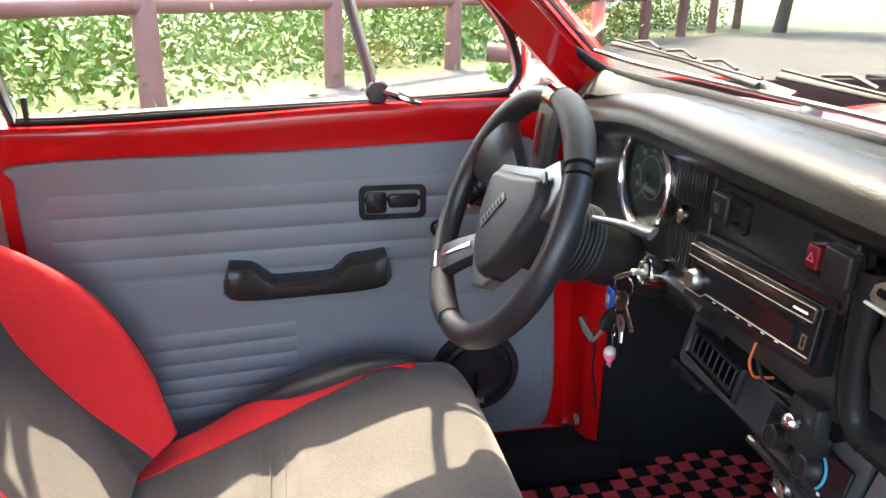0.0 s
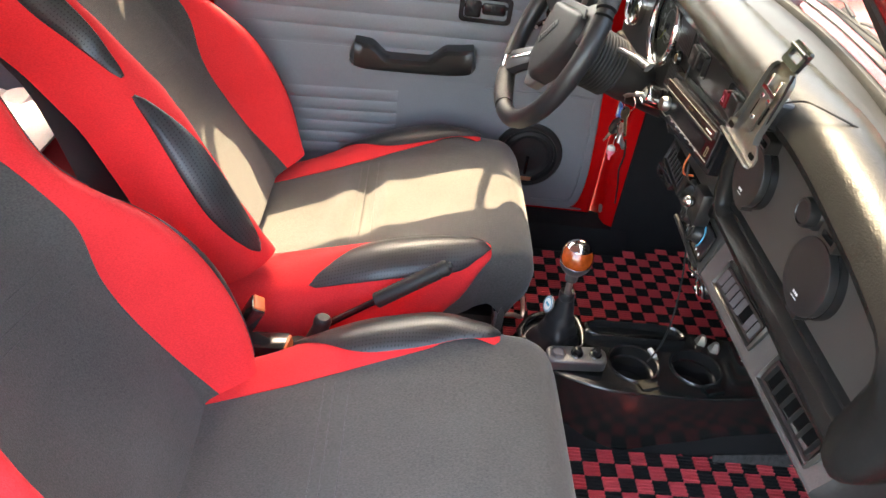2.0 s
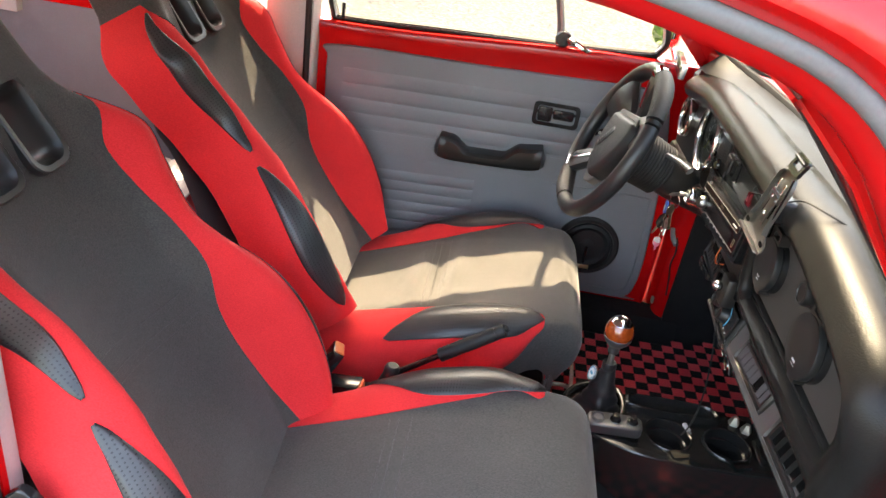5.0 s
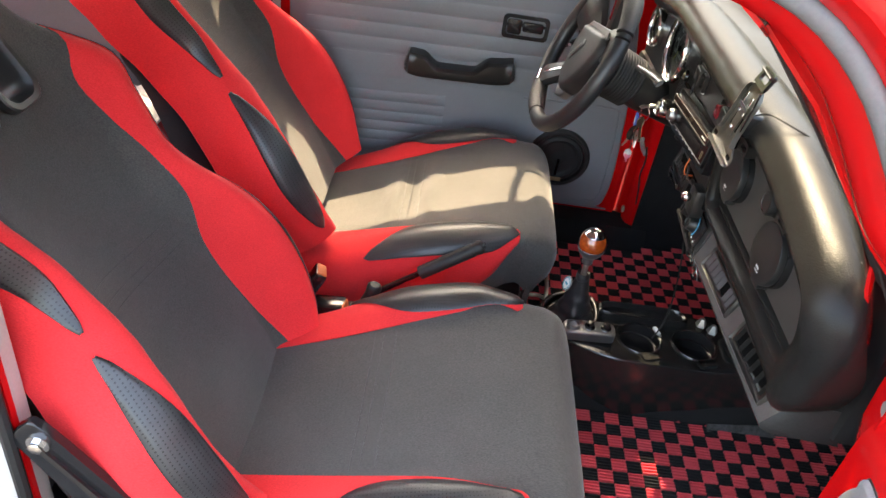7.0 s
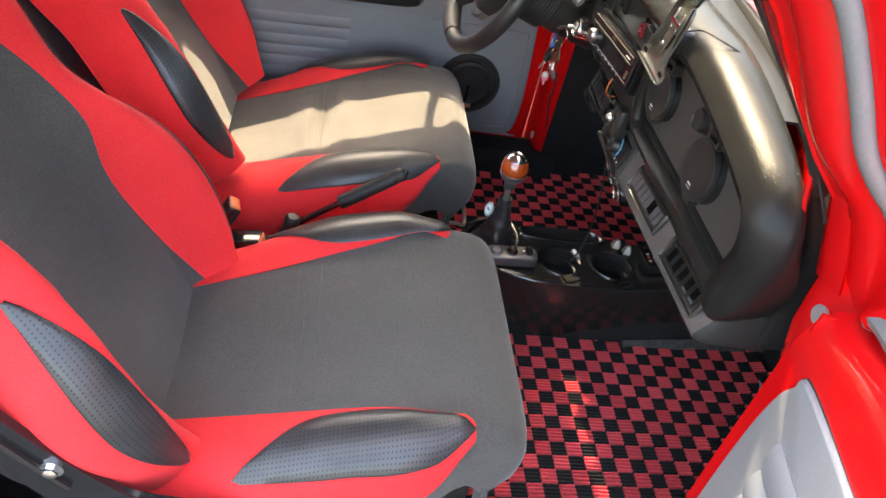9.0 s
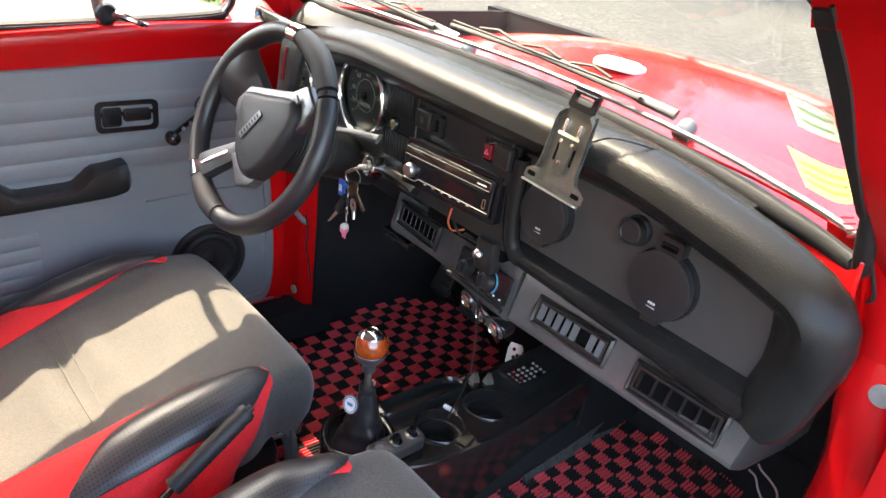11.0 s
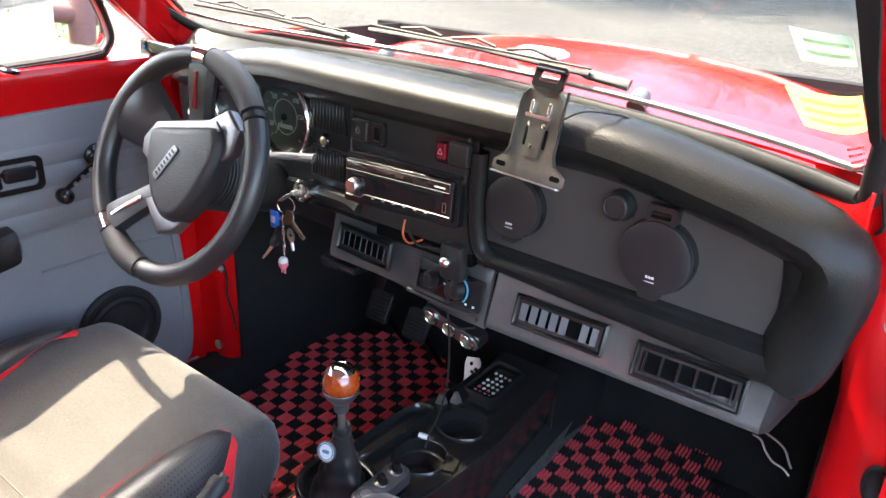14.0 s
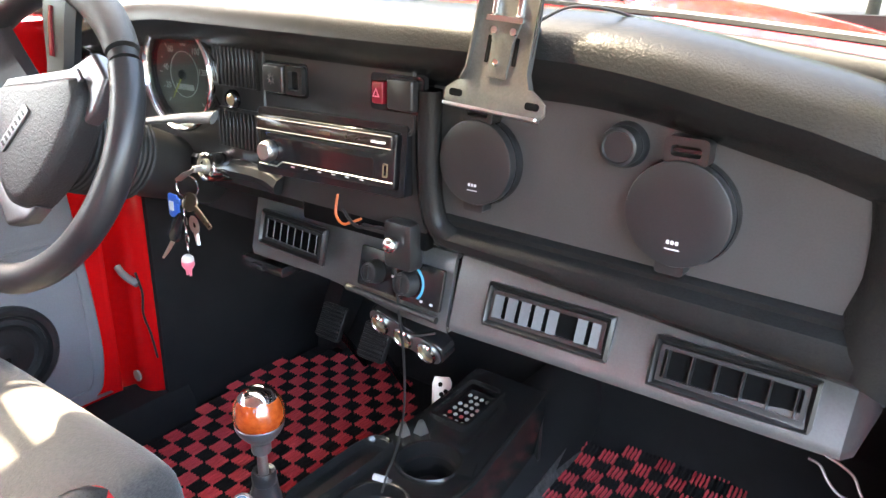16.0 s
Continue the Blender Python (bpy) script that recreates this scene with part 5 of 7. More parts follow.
part("window_trim", tube([p - OUT * -0.016 + Vector((0, 0, 0.008)) for p in smooth_line(gk, 30)], 0.006, 8), CHROME, PD, "bright window trim")
fr = [on(a, -0.036, z) for a, z in ((0.02, 0.752), (0.05, 0.80), (0.13, 0.90), (0.22, 1.0), (0.34, 1.10), (0.5, 1.14), (0.8, 1.12), (0.92, 1.05), (0.94, 0.77))]
part("window_frame", tube(smooth_line(fr, 60), 0.014, 8), RED, PD)
wp = part("window_pane", (smooth_line(fr, 40), [tuple(range(40))]), GLASS, PD)
wp.visible_shadow = False

# ---- steering wheel, turned part of the way round
WC, WR = Vector((-0.286, -0.190, 0.736)), 0.158
WM = facing(WC, (1, 0.08, 0), (0, 0.395, 0.919))
SW = thing("steering_wheel", WC, "black leather three-spoke sports steering wheel", "steering wheel")
on_w = lambda r, a, h=0.0: WM @ Vector((r * math.cos(radians(a)), r * math.sin(radians(a)), h))


def arc(a0, a1, r, n=20, rad=0.0165, thumb=0.0):
    pts = [on_w(r, a0 + (a1 - a0) * k / (n - 1)) for k in range(n)]
    return tube(pts, [rad + thumb * math.sin(math.pi * k / (n - 1)) for k in range(n)], 14)


for a0, a1, t in ((-93, 33, 0.0), (37, 82, 0.0022), (91, 221, 0.0), (230, 265, 0.0022)):
    part("rim_grip", arc(a0 + 1, a1 - 1, WR, 30, 0.0168, t), LEATHERPLAIN if t == 0 else GRIP, SW)
for a in (35, 266):
    part("rim_joint", arc(a - 1.5, a + 1.5, WR, 4, 0.0150), RUBBER, SW)
for a in (86.5, 225.5):
    part("rim_clasp", arc(a - 4.5, a + 4.5, WR, 6, 0.0172), CHROME, SW, "bright metal clasp")


def spoke(a, w0, w1, h=0.0, th=0.014, r0=0.05, r1=0.152, dip=-0.024):
    rows = []
    for k in np.linspace(0, 1, 9):
        r = r0 + (r1 - r0) * k
        w = w0 + (w1 - w0) * ease(0, 1, k)
        c, s_, fall = math.cos(radians(a)), math.sin(radians(a)), dip * ease(0.152, 0.05, r)
        rows.append([WM @ Vector((r * c - q * w * s_, r * s_ + q * w * c, h + fall + z)) for q, z in ((-1, 0), (-0.8, th * 0.45), (0, th * 0.6), (0.8, th * 0.45), (1, 0), (0.8, -th * 0.5), (-0.8, -th * 0.5))])
    return loft(rows, around=True, cap=True)


part("spoke", spoke(150, 0.034, 0.058, -0.002, 0.022), LEATHERPLAIN, SW)
for a in (86.5, 225.5):
    sp = part("spoke", spoke(a, 0.018, 0.026, 0.0, 0.022, 0.05), LEATHERPLAIN, SW)
    part("spoke_insert", spoke(a, 0.004, 0.003, 0.012, 0.006, 0.085, 0.135), REDLENS if a < 90 else CHROME, sp)
hub = [(-0.064, 0.034), (-0.056, 0.046), (0.0, 0.056), (0.060, 0.066), (0.074, 0.062), (0.084, 0.040), (0.078, 0.0), (0.058, -0.044), (0.032, -0.074), (0.014, -0.080), (-0.006, -0.074), (-0.034, -0.050), (-0.058, -0.006)]
sil = [(-0.086, 0.004), (-0.090, 0.026), (-0.070, 0.054), (0.044, 0.076), (0.074, 0.094), (0.104, 0.070), (0.098, 0.036), (0.040, -0.02), (-0.04, -0.02)]
part("hub_plate", plate(sil, 0.018, WM @ pose(0, 0, -0.022), 0.005), SILVER, SW, "brushed silver hub plate")
part("hub_plate", plate([(-0.056, -0.060), (-0.036, -0.052), (0.034, -0.076), (0.020, -0.094), (-0.012, -0.104)], 0.018, WM @ pose(0, 0, -0.024), 0.005), SILVER, SW)
hp = part("horn_pad", plate([tuple(p[:2]) for p in smooth_line([(a, b, 0) for a, b in hub], 72, closed=True)], 0.036, WM @ pose(0, 0, -0.026), 0.014), GRAINPAD, SW, "black grained horn pad")
part("gem", plate([(0.052, 0.062), (0.064, 0.074), (0.076, 0.064), (0.066, 0.052)], 0.004, WM @ pose(0, 0, 0.0), 0.001), SILVER, hp)
part("badge", plate(rounded(0.058, 0.013, 0.003), 0.002, WM @ pose(-0.008, 0.000, 0.0102, 0, 0, 58), 0.0006), SILVER, hp, "bright badge plate")
for k in range(7):
    part("badge_mark", plate(rounded(0.0032, 0.0072, 0.0006), 0.0006, WM @ pose(-0.008, 0.000, 0.0122, 0, 0, 58) @ pose(-0.021 + 0.007 * k, 0, 0)), RUBBER, hp)
# column behind it
COL = thing("steering_column", (-0.27, 0.0, 0.66), "ribbed black steering column boot with ignition lock", "steering column")
back = WM @ Matrix.Rotation(math.pi, 4, "X")
prof = [(0.040, 0.026), (0.052, 0.030)]
for k in range(14):
    prof += [(0.0565 - 0.0003 * k, 0.031 + 0.0070 * k), (0.0575 - 0.0003 * k, 0.0335 + 0.0070 * k), (0.0525 - 0.0003 * k, 0.0365 + 0.0070 * k)]
prof += [(0.045, 0.132), (0.0, 0.132)]
part("boot", lathe(prof, 36, back), RUBBER, COL, "ribbed rubber boot")
part("shroud", lathe([(0.0, 0.120), (0.043, 0.120), (0.044, 0.16), (0.036, 0.26), (0.0, 0.26)], 28, back), BLACK, COL)
part("turn_stalk", tube(smooth_line([(-0.262, -0.080, 0.733), (-0.232, -0.072, 0.739), (-0.195, -0.066, 0.745), (-0.160, -0.062, 0.749), (-0.138, -0.060, 0.752)], 24), [0.0060] * 8 + [0.0062 + 0.0002 * k for k in range(16)], 10, flat=0.45), VENTGREY, COL, "flat grey stalk")
m = facing((-0.204, -0.026, 0.680), (1, 0, 0), (0, 0.2, 1))
lock = part("ignition_lock", lathe([(0, -0.03), (0.018, -0.03), (0.019, 0.0), (0.017, 0.005), (0.0135, 0.0065), (0.012, 0.003), (0.0, 0.003)], 28, m), CHROME, COL, "bright ignition lock")
part("lock_barrel", lathe([(0, 0.002), (0.0095, 0.002), (0.0085, 0.008), (0.0, 0.0085)], 20, m), STEEL, lock)
part("lock_slot", plate(rounded(0.003, 0.013, 0.001), 0.001, m @ pose(0, 0, 0.009)), GLOSSBLACK, lock)
# keys
KEY = thing("key_ring", (-0.216, -0.045, 0.60), "bunch of keys with blue and pink tags hanging from the ignition", "keys")
part("ring", tube([(-0.218 + 0.013 * math.cos(a), -0.048 + 0.006 * math.cos(a), 0.657 + 0.014 * math.sin(a)) for a in np.linspace(0, 2 * math.pi, 25)[:-1]], 0.0012, 6, closed=True), CHROME, KEY)
part("ignition_key", join(box(-0.2075, -0.2005, -0.048, -0.030, 0.676, 0.684, 0.002), tube([(-0.204, -0.046, 0.680), (-0.212, -0.054, 0.674), (-0.220, -0.058, 0.667)], [0.004, 0.007, 0.006], 10, flat=0.35)), STEEL, KEY)
part("blue_tag", join(box(-0.248, -0.228, -0.058, -0.053, 0.616, 0.646, 0.003), box(-0.232, -0.222, -0.0575, -0.0535, 0.634, 0.642, 0.002)), BLUE, KEY, "blue plastic tag")
part("tag_mark", box(-0.244, -0.235, -0.0586, -0.0575, 0.625, 0.637, 0.0005), WHITE, KEY)
part("key", join(lathe([(0, -0.001), (0.011, -0.001), (0.012, 0.0), (0.011, 0.001), (0, 0.001)], 18, facing((-0.208, -0.054, 0.641), (1, 0.2, -0.3), (0, 0.3, 1))), tube([(-0.200, -0.054, 0.636), (-0.184, -0.056, 0.628), (-0.167, -0.057, 0.617)], [0.004, 0.0035, 0.003], 8, flat=0.35)), KEYBROWN, KEY, "tarnished brown key")
part("key", tube([(-0.224, -0.055, 0.622), (-0.232, -0.057, 0.608), (-0.238, -0.059, 0.592), (-0.240, -0.060, 0.586)], [0.005, 0.0095, 0.0095, 0.005], 12, flat=0.5), GLOSSBLACK, KEY, "black-headed car key")
part("key_blade", tube([(-0.241, -0.060, 0.586), (-0.252, -0.061, 0.572), (-0.264, -0.062, 0.558)], [0.0028, 0.0026, 0.0016], 6, flat=0.4), STEEL, KEY)
part("key", join(lathe([(0.003, -0.0008), (0.009, -0.0008), (0.0095, 0.0), (0.009, 0.0008), (0.003, 0.0008)], 18, facing((-0.200, -0.056, 0.614), (1, 0.4, 0.3), (-0.3, 0, 1)) @ Matrix.Diagonal((0.7, 1.25, 1, 1))), tube([(-0.198, -0.056, 0.604), (-0.194, -0.057, 0.590)], [0.003, 0.0022], 6, flat=0.4)), STEEL, KEY, "bright steel key")
for k in range(6):
    z0 = 0.638 - 0.011 * k
    part("chain_link", tube([(-0.2155 + 0.0025 * math.cos(a) * (1 if k % 2 else 0.4), -0.057 - 0.0025 * math.cos(a) * (0.4 if k % 2 else 1), z0 + 0.0065 * math.sin(a)) for a in np.linspace(0, 2 * math.pi, 13)[:-1]], 0.0010, 5, closed=True), CHROME, KEY)
charm = part("pink_charm", lathe([(0, 0), (0.005, 0.001), (0.008, 0.006), (0.0075, 0.012), (0.004, 0.015), (0, 0.016)], 16, Matrix.Translation((-0.218, -0.058, 0.553))), PINK, KEY, "small pink charm")
part("charm_top", lathe([(0.0078, 0.0), (0.007, 0.005), (0.004, 0.008), (0, 0.009)], 16, Matrix.Translation((-0.218, -0.058, 0.564))), PALEKEY, charm)
for dx in (-0.003, 0.003):
    part("charm_leg", tube([(-0.218 + dx, -0.058, 0.555), (-0.218 + dx * 1.1, -0.058, 0.545)], [0.0022, 0.0016], 6), PINK, charm)

# ---- instruments and controls on the fascia
FA = lambda x, z, y=-0.002: facing((x, y, z), (1, 0, 0), (0, 0.02, 1))


def gauge(x, z, r, label, marks, big):
    g = thing("speedometer" if big else "fuel_gauge", (x, 0, z), label, "gauge", "dash gauges")
    m = FA(x, z, -0.004)
    part("bezel", lathe([(r * 0.90, -0.004), (r * 0.905, 0.006), (r * 0.92, 0.011), (r * 0.95, 0.0135), (r * 0.98, 0.012), (r, 0.007), (r, -0.006)], 56, m), CHROME, g, "chrome bezel")
    part("shade_ring", lathe([(r * 0.90, 0.002), (r * 0.86, 0.001), (r * 0.83, -0.002)], 48, m), GLOSSBLACK, g)
    dial = part("dial", lathe([(0, -0.004), (r * 0.90, -0.004), (r * 0.90, -0.002), (0, -0.002)], 48, m), DIAL, g, "dark dial")
    for k in range(marks):
        a = radians(225 - 270 * k / (marks - 1))
        L = 0.09 if k % 2 == 0 else 0.05
        part("tick", plate(rounded(r * L, r * 0.018, r * 0.004, 1), 0.0004, m @ pose(r * 0.68 * math.cos(a), r * 0.68 * math.sin(a), -0.0018, 0, 0, math.degrees(a))), WHITE, dial)
    part("dial_ring", tube([m @ Vector((r * 0.40 * math.cos(a), r * 0.40 * math.sin(a), -0.0016)) for a in np.linspace(0, 2 * math.pi, 41)[:-1]], r * 0.010, 5, closed=True), WHITE, dial)
    part("needle", plate([(-0.003, -0.001), (r * 0.55, -0.0006), (r * 0.55, 0.0006), (-0.003, 0.001)], 0.0008, m @ pose(0, 0, 0.0, 0, 0, 232)), YELLOW, g)
    part("hub_cap", lathe([(0, 0), (r * 0.09, 0), (r * 0.08, 0.003), (0, 0.0035)], 20, m), GLOSSBLACK, g)
    if big:
        for t, dx, dz in (("20", -0.55, -0.25), ("40", -0.60, 0.10), ("60", -0.40, 0.46), ("80", 0.02, 0.60), ("100", 0.40, 0.46), ("120", 0.58, 0.08)):
            words("numeral", t, r * 0.16, WHITE, m @ pose(dx * r * 0.9, dz * r * 0.9, -0.0018), dial)
        part("odometer", plate(rounded(r * 0.5, r * 0.10, 0.001), 0.0006, m @ pose(0, -r * 0.22, -0.0018)), WHITE, dial)
    lens_ = part("cover_glass", lathe([(0, 0.0050), (r * 0.90, 0.0050), (r * 0.90, 0.0060), (0, 0.0060)], 40, m), GLASS, g)
    lens_.visible_shadow = False
    return g


gauge(-0.267, 0.781, 0.069, "large round speedometer with a chrome bezel", 13, True)
gauge(-0.470, 0.757, 0.044, "small round fuel gauge with a chrome bezel", 7, False)

# slotted grilles with the warning lamp between them
for z0, z1, nm in ((0.776, 0.825, 0), (0.703, 0.747, 1)):
    GR = thing("dash_grille", (-0.168, 0, z0), "black slotted dashboard grille", "grille", "dash grilles")
    part("frame", plate(rounded(0.078, z1 - z0 + 0.006, 0.004), 0.004, FA(-0.170, (z0 + z1) / 2, 0.002)), BLACK, GR)
    for k in range(11):
        part("slat", box(-0.2055 + 0.0068 * k, -0.2020 + 0.0068 * k, -0.0062, -0.002, z0 + 0.004 * (k % 2 == 5), z1, 0.0008, 1), BLACK, GR)
WL = thing("warning_lamp", (-0.174, -0.004, 0.761), "small brass-coloured push lamp in a black ring", "switch")
part("collar", lathe([(0.007, 0), (0.0115, 0), (0.0115, 0.004), (0.009, 0.007), (0.007, 0.006)], 24, FA(-0.174, 0.761, -0.003)), GLOSSBLACK, WL)
part("button", lathe([(0, 0), (0.007, 0), (0.007, 0.006), (0.004, 0.008), (0, 0.008)], 20, FA(-0.174, 0.761, -0.003)), BRASS, WL, "brass-coloured lens")

# switch row
SR = thing("switch_bank", (-0.018, 0.0, 0.74), "recessed black switch panel with a thin raised edge", "panel")
part("backing", plate(rounded(0.212, 0.066, 0.005), 0.003, FA(-0.012, 0.790, 0.0)), BLACK, SR)
part("edge", tube([FA(-0.012, 0.790, -0.004) @ Vector((*p, 0)) for p in rounded(0.214, 0.068, 0.006)], 0.0022, 6, closed=True), BLACK, SR)
for x, z, red in ((-0.081, 0.793, False), (0.075, 0.794, True)):
    s_ = thing("rocker_switch", (x, -0.006, z - 0.015), "black rocker switch with a red hazard triangle" if red else "black headlight rocker switch in an open cut-out", "switch")
    m = FA(x, z, -0.004)
    part("well", plate(rounded(0.066, 0.036, 0.005), 0.002, m), GLOSSBLACK, s_)
    part("rocker", plate(rounded(0.034, 0.030, 0.003), 0.010, m @ pose(0.010 if red else -0.013, 0, 0, 0, -4, 0), 0.003), BLACK, s_)
    if red:
        rr = part("hazard_button", plate(rounded(0.014, 0.022, 0.002), 0.012, m @ pose(-0.017, 0, 0, 0, 3, 0), 0.002), REDLENS, s_, "red hazard button")
        part("triangle", ring_plate([(-0.0045, -0.004), (0.0045, -0.004), (0, 0.0045)], [(-0.003, -0.003), (0.003, -0.003), (0, 0.0028)], 0.0006, m @ pose(-0.017, 0, 0.0122)), PINK, rr)
    else:
        for k in range(8):
            a = radians(45 * k)
            part("lamp_mark", plate(rounded(0.0022, 0.0006, 0.0002, 1), 0.0005, m @ pose(-0.013 + 0.005 * math.cos(a), 0.005 * math.sin(a), 0.0112, 0, -4, 45 * k)), PLUGGREY, s_)
        part("lamp_mark", tube([m @ Vector((-0.013 + 0.003 * math.cos(a), 0.003 * math.sin(a), 0.0112)) for a in np.linspace(0, 6.28, 13)[:-1]], 0.0004, 5, closed=True), PLUGGREY, s_)
        part("empty_socket", ring_plate(rounded(0.026, 0.030, 0.004), rounded(0.016, 0.020, 0.003), 0.008, m @ pose(0.018, 0, 0)), BLACK, s_)

# car radio
RD = thing("car_radio", (-0.005, -0.02, 0.695), "black slide-in car radio with a bright trim line and knob", "radio")
RM = facing((-0.008, -0.003, 0.7270), (1, 0.11, -0.004), (0, 0.10, 1)) @ Matrix.Diagonal((0.95, 1, 1, 1))
part("sleeve", join(ring_plate(rounded(0.204, 0.072, 0.004), rounded(0.190, 0.058, 0.003), 0.018, RM), plate(rounded(0.204, 0.072, 0.004), 0.004, RM)), GLOSSBLACK, RD)
fc = part("face", plate(rounded(0.187, 0.056, 0.003), 0.022, RM @ pose(-0.002, 0, 0), 0.002), GLOSSBLACK, RD)
part("top_bar", plate(rounded(0.186, 0.014, 0.003), 0.007, RM @ pose(-0.002, 0.019, 0.0215), 0.003), SMOKED, fc, "smoked upper bar")
part("disc_slot", plate(rounded(0.160, 0.0035, 0.001), 0.001, RM @ pose(-0.004, 0.0075, 0.022)), RUBBER, fc)
part("display", plate(rounded(0.098, 0.018, 0.002), 0.001, RM @ pose(0.016, -0.009, 0.022)), SMOKED, fc, "dark display window")
part("trim_line", tube([RM @ Vector((x, y, 0.0232)) for x, y in ((-0.094, -0.025), (-0.068, -0.0255), (-0.060, -0.020), (0.0, -0.0205), (0.090, -0.0215))], 0.0007, 6), STEEL, fc)
part("trim_line", tube([RM @ Vector((x, y, 0.0285)) for x, y in ((-0.094, 0.0135), (0.090, 0.0125))], 0.0005, 6), PLUGGREY, fc)
part("trim_line", tube([RM @ Vector((x, y, 0.0285)) for x, y in ((-0.094, 0.0255), (0.090, 0.0250))], 0.0005, 6), PLUGGREY, fc)
part("volume_knob", lathe([(0, 0), (0.0115, 0), (0.012, 0.003), (0.0105, 0.010), (0.0085, 0.012), (0, 0.0115)], 28, RM @ pose(-0.079, -0.010, 0.022)), STEEL, fc, "bright volume knob")
for k in range(6):
    part("preset", plate(rounded(0.005, 0.0012, 0.0004), 0.0006, RM @ pose(-0.045 + 0.019 * k, -0.0235, 0.022)), WHITE, fc)
part("mark", plate(rounded(0.014, 0.0035, 0.0006), 0.0006, RM @ pose(0.004, 0.019, 0.0285)), KEYBROWN, fc)
part("mark", plate(rounded(0.018, 0.002, 0.0006), 0.0006, RM @ pose(0.074, 0.018, 0.0285)), WHITE, fc)
part("usb_port", ring_plate(rounded(0.006, 0.014, 0.001), rounded(0.004, 0.011, 0.0006), 0.001, RM @ pose(0.080, -0.010, 0.0222)), BRASS, fc)
part("blue_lamp", plate(rounded(0.006, 0.003, 0.001), 0.0008, RM @ pose(-0.082, 0.008, 0.022)), BLUE, fc)

# ---- passenger's tray: speaker lids, knob
TM = lambda x, z, y=0.024: facing((x, y, z), (1, 0, 0), (0, 0.03, 1))


def lid(x, z, r, label):
    sp = thing("speaker_lid", (x, 0.02, z - r), label, "speaker", "dash speakers")
    m = TM(x, z)
    part("ring", lathe([(0, 0), (r * 1.03, 0), (r * 1.05, 0.006), (r * 1.02, 0.012), (r * 0.95, 0.012), (0, 0.011)], 44, m), GLOSSBLACK, sp)
    d = part("dome", lathe([(r * 0.97, 0.006), (r, 0.009), (r * 1.0, 0.0195), (r * 0.985, 0.0212), (r * 0.95, 0.0218), (r * 0.6, 0.0222), (r * 0.3, 0.0225), (0, 0.0225)], 56, m), SATIN, sp, "satin black domed lid")
    hg = part("hinge_loop", ring_plate(rounded(r * 0.82, r * 0.50, 0.005), rounded(r * 0.56, r * 0.20, 0.003), 0.016, m @ pose(0, r * 1.16, 0.004)), BLACK, sp)
    part("hinge_bar", plate(rounded(r * 0.60, r * 0.06, 0.001), 0.012, m @ pose(0, r * 1.16, 0.004)), GLOSSBLACK, hg)
    part("tab", plate(rounded(r * 0.55, r * 0.30, 0.003), 0.016, m @ pose(-r * 0.05, -r * 1.05, 0)), BLACK, sp)
    for k in range(3):
        part("print_mark", plate(rounded(r * 0.06, r * 0.07, 0.0006), 0.0005, m @ pose((-0.085 + 0.085 * k) * r, -r * 0.52, 0.0224)), WHITE, d)
    part("print_line", plate(rounded(r * 0.28, r * 0.018, 0.0003), 0.0005, m @ pose(0, -r * 0.65, 0.0222)), WHITE, d)
    return sp


lid(0.162, 0.737, 0.0405, "round satin black speaker lid clipped to the dashboard panel")
lid(0.358, 0.726, 0.044, "larger round satin black speaker lid with a hinge loop")
KN = thing("tray_knob", (0.3005, 0.02, 0.76), "round black push knob on the dashboard panel", "knob")
m = TM(0.303, 0.773)
part("base", lathe([(0, 0), (0.0195, 0), (0.0195, 0.006), (0.017, 0.009), (0, 0.009)], 32, m), SATIN, KN)
part("cap", lathe([(0, 0.010), (0.0165, 0.008), (0.0175, 0.016), (0.016, 0.0215), (0.0135, 0.0225), (0.0125, 0.021), (0, 0.021)], 32, m), SATIN, KN)

# ---- air vents
def vent(m, w, h, label, n=8, tilt=35, gap=None):
    m = m @ pose(0, 0, 0.004)
    v = thing("air_vent", m.translation, label, "vent", "dash air vents")
    fr = part("frame", loft([[m @ Vector((*p, z)) for p in o] for o, z in ((rounded(w, h, 0.002, 2), 0), (rounded(w, h, 0.002, 2), 0.004), (rounded(w - 0.006, h - 0.006, 0.002, 2), 0.007), (rounded(w - 0.012, h - 0.012, 0.002, 2), 0.003), (rounded(w - 0.014, h - 0.014, 0.002, 2), -0.001))], around=True), BLACK, v)
    part("inner_frame", ring_plate(rounded(w - 0.014, h - 0.014, 0.002, 2), rounded(w - 0.022, h - 0.022, 0.001, 2), 0.005, m), BLACK, v)
    # flat near-black sheet: shade of the duct behind the slats, put in as colour
    part("duct_shade", plate(rounded(w - 0.012, h - 0.012, 0.001, 1), 0.0012, m), VOIDSHADE, v)
    for k in range(n):
        if k == gap:
            continue
        x = -(w - 0.030) / 2 + (w - 0.030) * k / (n - 1)
        part("slat", moved(box(-0.0048 if tilt < 60 else -0.0035, 0.0048 if tilt < 60 else 0.0035, -(h - 0.022) / 2, (h - 0.022) / 2, -0.0005, 0.0005), m @ pose(x, 0, 0.0045, 0, tilt, 0)), SLATGREY if tilt < 60 else BLACK, v)
    return v


vent(facing((0.240, 0.0255, 0.590), (1, 0.05, -0.02), (0, 0.33, 1)), 0.134, 0.045, "black dashboard air vent with tilted slats", 8, 20, 5)
vent(facing((0.414, 0.0300, 0.583), (1, 0.05, -0.02), (0, 0.33, 1)), 0.136, 0.047, "black dashboard air vent with upright slats", 6, 82)
